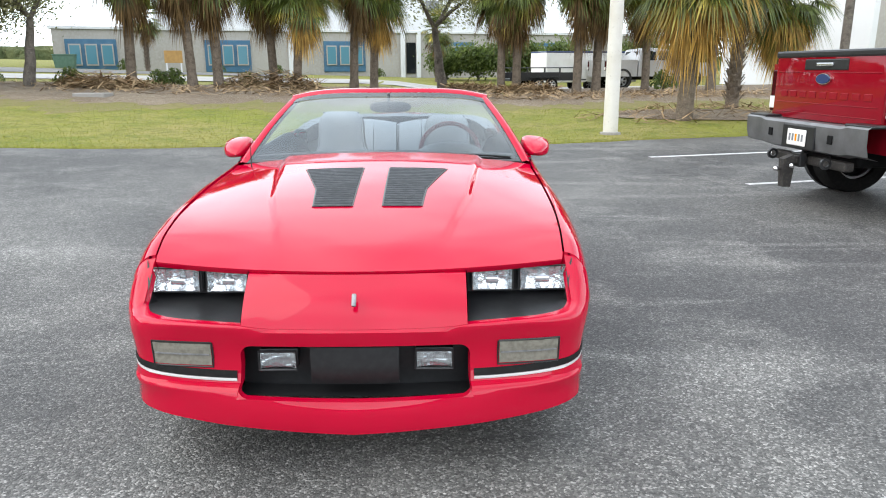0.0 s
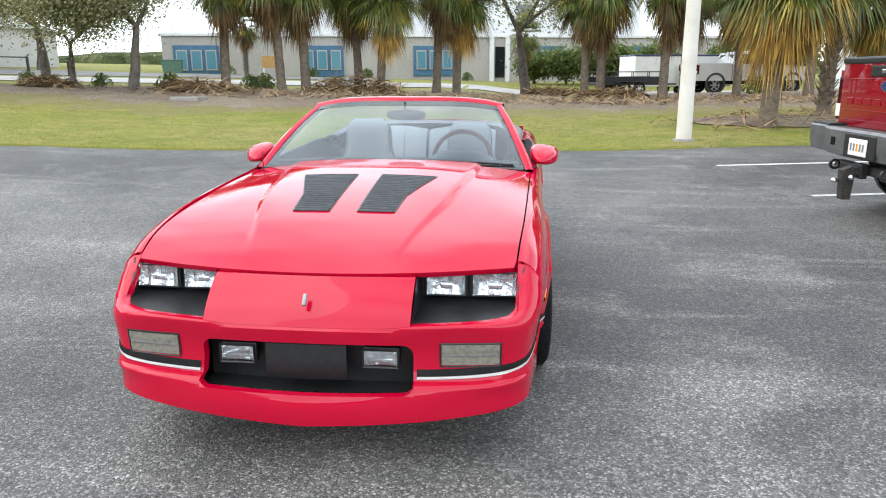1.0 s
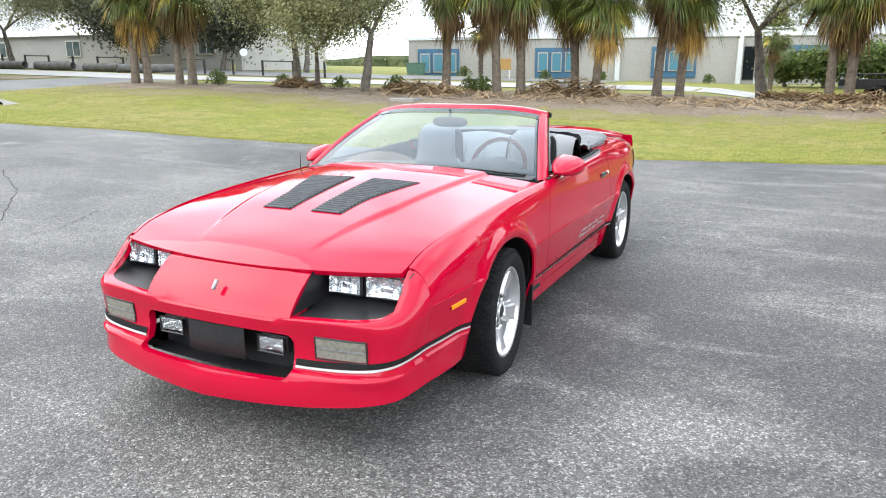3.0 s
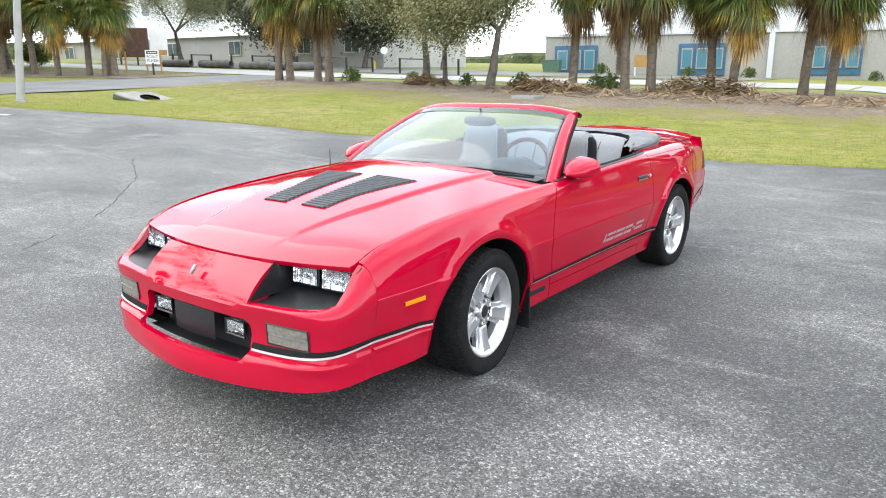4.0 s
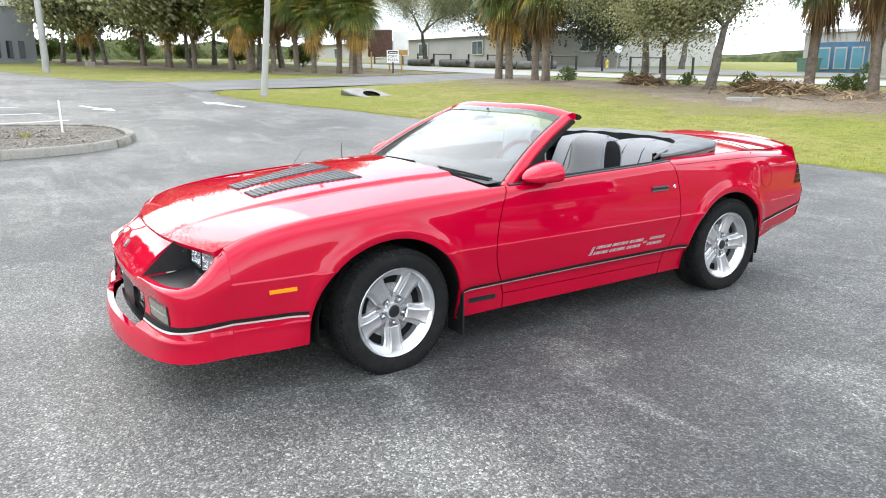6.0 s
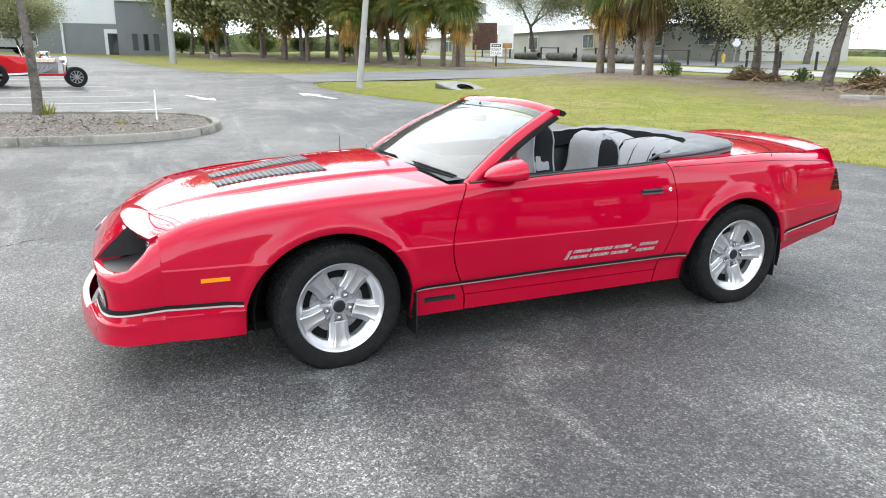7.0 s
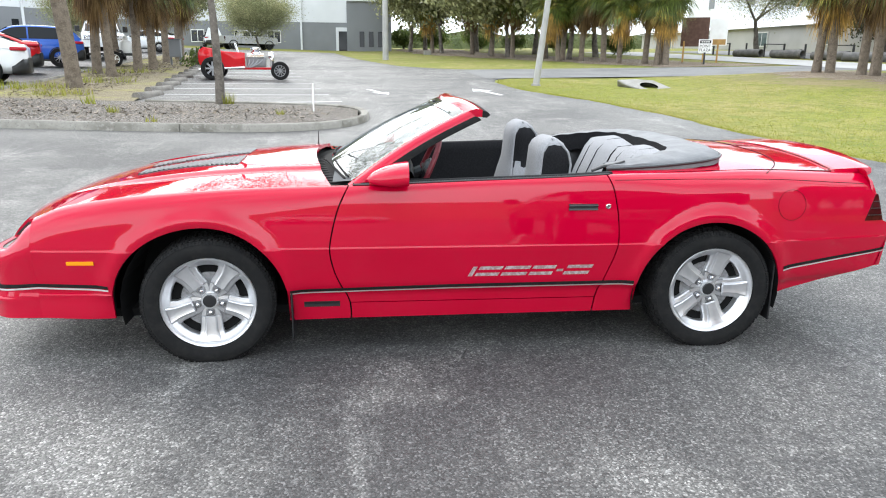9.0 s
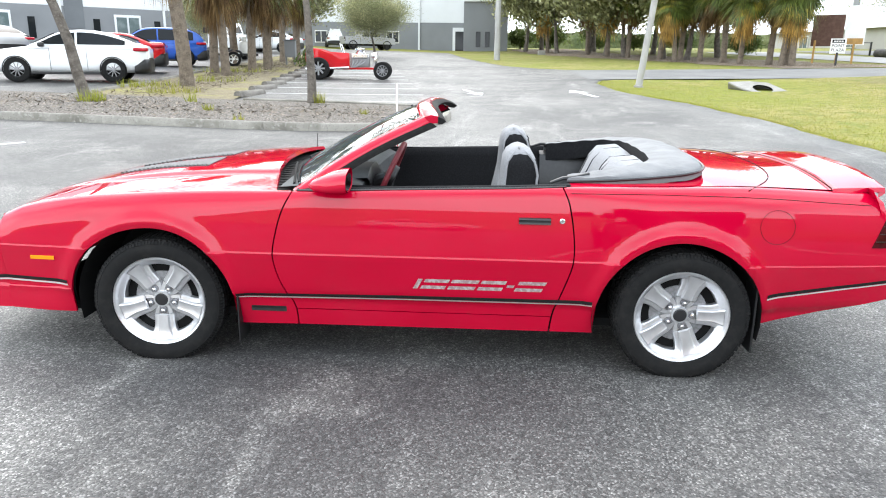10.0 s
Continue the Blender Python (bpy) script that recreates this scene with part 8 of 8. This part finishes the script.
outer, inner = [], []
for k in range(48):
    t = k / 48 * len(CORNERS)
    i = int(t)
    (ax, az), (bx, bz) = CORNERS[i], CORNERS[(i + 1) % len(CORNERS)]
    u, h = ax + (bx - ax) * (t - i), az + (bz - az) * (t - i)
    outer.append((u, h))
    ang = math.atan2((h - 0.20) * 1.9, u - 0.06)
    c, d = 0.32 * math.cos(ang), 0.125 * math.sin(ang)
    inner.append((0.06 + c, 0.20 + d - 0.16 * c))
rows = [[(u, 1.5 * h + 0.7, h - 0.5) for u, h in outer], [(u * 1.02, 1.5 * h, h - 0.05) for u, h in outer], [slope(u, h) for u, h in outer], [slope(u * 0.97, h * 0.95 + 0.015) for u, h in outer], [slope(*p) for p in inner]]
part("apron", sheet(rows, loop=True), CONCRETE, dr, smooth=30)
rows = [[slope(*p) for p in inner], [(u, 1.5 * h + 0.9, h - 0.15) for u, h in inner], [(0.06, 2.2, 0.0) for p in inner]]
part("pipe_mouth", sheet(rows, loop=True), DARK, dr, "dark pipe mouth")
lid = tagged(part("concrete_box", box((-0.45, -0.3, -0.1), (0.45, 0.3, 0.09), 0.02, Matrix.Translation((-9.3, 17.3, on_land(-9.3, 17.3)))), CONCRETE), "small concrete utility box lid in the grass", "utility box")
lid2 = tagged(part("concrete_box", box((-0.5, -0.3, -0.1), (0.5, 0.3, 0.35), 0.03, Matrix.Translation((-60.5, 6.2, on_land(-60.5, 6.2)))), CONCRETE), "concrete block on the far verge", "utility box")

# ---- buildings ----
def window_unit(parent, m, w, h, mat_frame, mat_glass, bars=2, name="window"):
    win = part(name, box((-w / 2, -0.06, 0), (w / 2, 0.05, h), 0.01, m), mat_frame, parent)
    n = bars + 1
    for k in range(n):
        a, b = -w / 2 + 0.07 + (w - 0.07) * k / n, -w / 2 + (w - 0.07) * (k + 1) / n
        part("pane", box((a, -0.075, 0.09), (b, -0.062, h - 0.09), 0.004, m), mat_glass, win)
    return win


HEAD = math.degrees(math.atan(0.33))
nb = thing("office_building", "low pale stucco office building with blue framed windows", "building", at=Matrix.Translation((-23.6, 43.5, 1.12)) @ pose(0, 0, 0, 0, 0, HEAD))
part("wall", box((0, 0, -0.5), (46, 12, 2.75), 0.02), WALL_PALE, nb)
part("roof_edge", box((-0.15, -0.15, 2.75), (46.15, 12.1, 2.95), 0.03), WALL_WHITE, nb)
for x in (2.2, 10.6, 18.6, 27.0, 35.0):
    part("window_surround", box((x - 1.5, -0.10, 0.05), (x + 1.5, -0.004, 2.15), 0.02), BLUE_PAINT, nb, "bright blue painted window surround")
    for d in (-0.95, 0, 0.95):
        window_unit(nb, Matrix.Translation((x + d, -0.13, 0.50)), 0.72, 1.35, WALL_PALE, BLUE_GLASS, 0)
for x in (14.8, 22.9, 24.1, 31):
    part("pilaster", box((x - 0.16, -0.22, -0.4), (x + 0.16, -0.004, 2.75), 0.02), WALL_WHITE, nb)
part("door", box((23.2, -0.08, -0.1), (23.9, -0.004, 2.1), 0.01), DARK_GLASS, nb, "dark glazed entrance door")
tb = thing("white_warehouse", "tall plain white warehouse behind the office", "building", at=Matrix.Translation((-24, 62, 1.2)) @ pose(0, 0, 0, 0, 0, HEAD))
part("wall", box((0, 0, -0.5), (38, 15, 8.5), 0.03), WALL_WHITE, tb)
part("roof_edge", box((-0.1, -0.1, 8.5), (38.1, 15.1, 8.8), 0.03), WALL_PALE, tb)
for k in range(5):
    part("louvre", box((4 + 7 * k, -0.06, 5.6), (5.4 + 7 * k, -0.004, 6.6), 0.01), WALL_GREY, tb)

wb = thing("storage_building", "long pale storage building across the road", "building", at=Matrix.Translation((-82, 34, 2.2)) @ pose(0, 0, 0, 0, 0, 8))
part("wall", box((0, 0, -0.5), (46, 14, 2.6), 0.03), WALL_LIGHT, wb)
part("roof", prism([(-0.4, 2.6), (14.4, 2.6), (7, 3.5)], -0.4, 46.4, 0), WALL_WHITE, wb)
for x in (6, 14, 22, 30, 38, 43):
    window_unit(wb, Matrix.Translation((x, -0.05, 0.9)), 1.5, 1.3, WHITE_PAINT, GREY_GLASS, 1)
hb = thing("high_white_building", "high white industrial building above the trees", "building", at=Matrix.Translation((-92, 44, 2.4)) @ pose(0, 0, 0, 0, 0, 14))
part("wall", box((0, 0, -0.5), (44, 16, 9), 0.05), WALL_WHITE, hb)
part("roof_edge", box((-0.1, -0.1, 9), (44.1, 16.1, 9.4), 0.03), WALL_PALE, hb)
for k in range(6):
    part("vent_opening", box((4 + 7 * k, -0.06, 6), (5 + 7 * k, -0.004, 7.5), 0.01), WALL_GREY, hb)

gw = thing("grey_warehouse", "white over grey warehouse with a grey corner tower", "building", at=Matrix.Translation((-77, 0, 2.35)))
part("lower_wall", box((-14, -62, -0.8), (0, -1.2, 3.1), 0.03), WALL_GREY, gw, "grey lower wall")
part("upper_wall", box((-14, -62, 3.1), (-0.03, -1.2, 6.2), 0.03), WALL_WHITE, gw, "white upper wall")
part("parapet", box((-14, -62, 6.2), (0.08, -1.2, 6.45), 0.03), WALL_DARK, gw)
part("corner_tower", box((-14, -1.2, -0.8), (0.35, 3.6, 5.3), 0.03), WALL_GREY, gw, "grey corner tower")
part("tower_band", box((-14, -1.2, 5.3), (0.6, 3.9, 6.1), 0.03), WALL_WHITE, gw)
part("entry_surround", box((0.0, -2.4, -0.3), (0.16, -0.7, 2.6), 0.02), WALL_WHITE, gw)
part("entry_door", box((0.10, -2.1, -0.3), (0.20, -1.0, 2.2), 0.01), DARK_GLASS, gw, "glazed entrance door")
for y in (0.4, 1.4, 2.4):
    part("slot_window", box((0.30, y - 0.25, 0.6), (0.40, y + 0.25, 2.2), 0.01), DARK_GLASS, gw)
for y in (-9, -12.5, -17, -22, -33, -44, -52):
    window_unit(gw, Matrix.Translation((0.02, y, 0.9)) @ pose(0, 0, 0, 0, 0, 90), 1.4, 1.3, WHITE_PAINT, DARK_GLASS, 1)
part("downpipe", box((0.02, -6.2, -0.3), (0.2, -6.0, 6.2), 0.01), WALL_WHITE, gw)

lw = thing("side_warehouse", "near white over grey warehouse with glazed entrance", "building", at=Matrix.Translation((-60, -24, 2.1)) @ pose(0, 0, 0, 0, 0, -48))
part("lower_wall", box((0, -14, -0.8), (46, 0, 3.2), 0.03), WALL_GREY, lw, "grey lower wall", at=pose(0, 0, 0))
part("upper_wall", box((0, -14, 3.2), (46, -0.03, 7.4), 0.03), WALL_WHITE, lw, "white upper wall")
for x in (6.0, 15.5, 24):
    part("entry_surround", box((x - 1.05, 0.0, -0.3), (x + 1.05, 0.12, 2.7), 0.02), WALL_WHITE, lw)
    for d in (-0.48, 0.48):
        part("entry_door", box((x + d - 0.40, 0.1, -0.2), (x + d + 0.40, 0.16, 2.5), 0.01), GREY_GLASS, lw, "glazed entrance")
    for d in (-2.4, 2.4):
        part("slot_window", box((x + d - 0.25, 0.0, 0.7), (x + d + 0.25, 0.06, 2.3), 0.01), DARK_GLASS, lw)
for x in (3, 11, 19, 28):
    part("downpipe", box((x - 0.09, 0.0, -0.5), (x + 0.09, 0.16, 7.2), 0.01), WALL_WHITE, lw)
for x in (10, 20):
    part("dark_opening", box((x - 0.7, 0.0, 1.5), (x + 0.7, 0.05, 6.0), 0.01), WALL_DARK, lw)

bn = thing("waste_container", "dark green waste container beside the office", "container", at=Matrix.Translation((-22.0, 41.6, on_land(-22.0, 41.6))) @ pose(0, 0, 0, 0, 0, HEAD) @ Matrix.Scale(0.58, 4))
part("bin_body", prism([(-0.9, 0.1), (0.9, 0.1), (1.05, 1.35), (-1.05, 1.35)], -0.75, 0.75, 1), GREEN_BIN, bn)
part("bin_lid", box((-1.1, -0.8, 1.36), (1.1, 0.8, 1.48), 0.03), GREEN_BIN, bn)
br = thing("brown_board", "small tan board on pale posts in the far lawn", "board", at=Matrix.Translation((-14.8, 39.8, on_land(-14.8, 39.8))) @ pose(0, 0, 0, 0, 0, HEAD))
part("panel", box((-0.5, -0.04, 0.55), (0.5, 0.04, 1.25), 0.01), YELLOW, br)
for x in (-0.4, 0.4):
    part("post", box((x - 0.04, -0.03, -0.1), (x + 0.04, 0.03, 0.6), 0), WALL_WHITE, br)

# stacked black drain pipes beyond the drive
PIPE_GREY = shade("weathered_pipe", (0.09, 0.085, 0.08), 0.8, 0.0, [(3, (0.16, 0.15, 0.14), 0.42, 0.68, 5)], [(12, 0.4)])
for k, (x, y, turn) in enumerate(((-44, 27.0, 10), (-40.5, 27.8, 10), (-37, 28.4, 12), (-42, 28.6, 10), (-34.5, 29.0, 60), (-33.3, 29.4, 60))):
    pipe = part("drain_pipe", lathe([(0.26, -1.3), (0.26, 1.3), (0.21, 1.3), (0.21, -1.3)], 20, close=True), PIPE_GREY, smooth=40)
    pipe.matrix_basis = Matrix.Translation((x, y, on_land(x, y) + 0.26)) @ pose(0, 0, 0, 0, 90, turn)
    tagged(pipe, "large black corrugated drain pipe lying on the ground", "pipe", "drain pipes")

rb = thing("corner_building", "tall pale building with a white corner trim", "building", at=Matrix.Translation((21.0, 31.2, 0.9)) @ pose(0, 0, 0, 0, 0, HEAD))
part("wall", box((0.25, 0.1, -0.5), (14, 10, 7.0), 0.03), WALL_PALE, rb)
part("corner_trim", box((0, 0, -0.5), (0.35, 10.1, 7.2), 0.02), WALL_WHITE, rb)
part("roof_edge", box((0.25, 0.0, 7.0), (14.1, 10.1, 7.3), 0.02), WALL_WHITE, rb)

# grey cabinet in the planter
uc = thing("utility_cabinet", "grey-green metal utility cabinet on short legs", "cabinet", at=stand(-31.4, -8.1, 95))
part("cabinet_body", box((-0.24, -0.2, 0.42), (0.28, 0.2, 1.2), 0.03), WALL_GREY, uc)
part("cabinet_lid", box((-0.30, -0.22, 1.2), (0.30, 0.22, 1.25), 0.01), WALL_DARK, uc)
for x in (-0.2, 0.2):
    part("leg", box((x - 0.04, -0.05, -0.1), (x + 0.04, 0.05, 0.43)), WALL_GREY, uc)

# plain facades that close the place behind the camera; the sandy one is mirrored in the doors
cb = thing("rear_building", "plain sandy rendered building closing the lot", "building", kind="structure", at=Matrix.Translation((34, -40, 0)))
part("wall", box((0, 0, -0.5), (12, 90, 4.2), 0.03), WALL_SAND, cb)
# unseen dark wall, added so that the red paint mirrors less bright sky
reflection_wall = thing("rear_building", "unseen plain dark grey wall added to darken reflections", "building", kind="structure", at=Matrix.Translation((-60, -62, 0)))
part("wall", box((0, -10, -0.5), (90, 0, 4.6), 0.03), WALL_DARK, reflection_wall)


# short grass along the nearer edge of the lot
rng = random.Random(5)
verts, faces = [], []
for k in range(7000):
    x = rng.uniform(-17, 9)
    e = abs(rng.gauss(0, 1.0)) * 0.12
    y = line(x, LOT_EDGE) + 0.02 + e
    h = rng.uniform(0.012, 0.035)
    p = Vector((x, y, on_land(x, y) - 0.005))
    b = rng.uniform(0, 6.28)
    w = Vector((-math.sin(b), math.cos(b), 0)) * rng.uniform(0.004, 0.009)
    i = len(verts)
    verts += [p - w, p + w, p + Vector((math.cos(b) * h * 0.6, math.sin(b) * h * 0.6, h))]
    faces.append((i, i + 1, i + 2))
me = bpy.data.meshes.new("grass_verge")
me.from_pydata([tuple(v) for v in verts], [], faces)
me.materials.append(GRASS_BLADE)
tagged(new("grass_verge", me), "short yellow-green grass along the asphalt edge", "grass", kind="stuff")

# mown lawn between the lot and the berm
verts, faces = [], []
for k in range(90000):
    x = rng.uniform(-24, 13)
    e = 8.5 * rng.random() ** 1.6
    y = line(x, LOT_EDGE) + 0.1 + e
    h = rng.uniform(0.010, 0.030)
    p = Vector((x, y, on_land(x, y) - 0.004))
    b = rng.uniform(0, 6.28)
    w = Vector((-math.sin(b), math.cos(b), 0)) * rng.uniform(0.004, 0.011)
    i = len(verts)
    verts += [p - w, p + w, p + Vector((math.cos(b) * h * 0.8, math.sin(b) * h * 0.8, h))]
    faces.append((i, i + 1, i + 2))
me = bpy.data.meshes.new("lawn_grass")
me.from_pydata(verts, [], faces)
me.materials.append(GRASS_BLADE)
tagged(new("lawn_grass", me), "mown yellow-green lawn grass with dry blades", "grass", kind="stuff")

# far tree line all round the horizon
verts, faces = [], []
rng = random.Random(11)
n = 260
for k in range(n):
    a = 2 * math.pi * k / n
    r = 170 + 14 * math.sin(3 * a) + rng.uniform(-5, 5)
    x, y = r * math.cos(a), r * math.sin(a)
    h = (5.0 if 2.55 < a < 3.5 else 2.0) + 0.6 * math.sin(7 * a) + rng.uniform(-0.7, 0.7)
    z = lie(x, y)
    verts += [(x, y, z - 2), (x * 1.01, y * 1.01, z + h * 0.7), (x * 1.02, y * 1.02, z + h)]
for k in range(n):
    i, j = 3 * k, 3 * ((k + 1) % n)
    faces += [(i, j, j + 1, i + 1), (i + 1, j + 1, j + 2, i + 2)]
me = bpy.data.meshes.new("backdrop")
me.from_pydata(verts, [], faces)
me.materials.append(shade("far_woods", (0.06, 0.075, 0.03), 0.95, 0.0, [(0.25, (0.11, 0.12, 0.05), 0.42, 0.68, 6)], [(0.6, 1.0)]))
tagged(new("backdrop", me), "distant dark green tree line on the horizon", "tree line", kind="structure")

# low wooden fence along the far yard
fence = thing("yard_fence", "low dark post and rail fence by the far yard", "fence")
for k in range(16):
    x = -52 + 2.0 * k
    y = 27.2 + 0.12 * (x + 52)
    z = on_land(x, y)
    part("post", box((x - 0.05, y - 0.05, z - 0.1), (x + 0.05, y + 0.05, z + 0.9), 0.01), BLACK_PLASTIC, fence)
    if k % 3 == 1:
        part("rail", tube([(x, y, z + 0.85), (x + 2.0, y + 0.24, on_land(x + 2, y + 0.24) + 0.85)], 0.035, 6), BLACK_PLASTIC, fence)
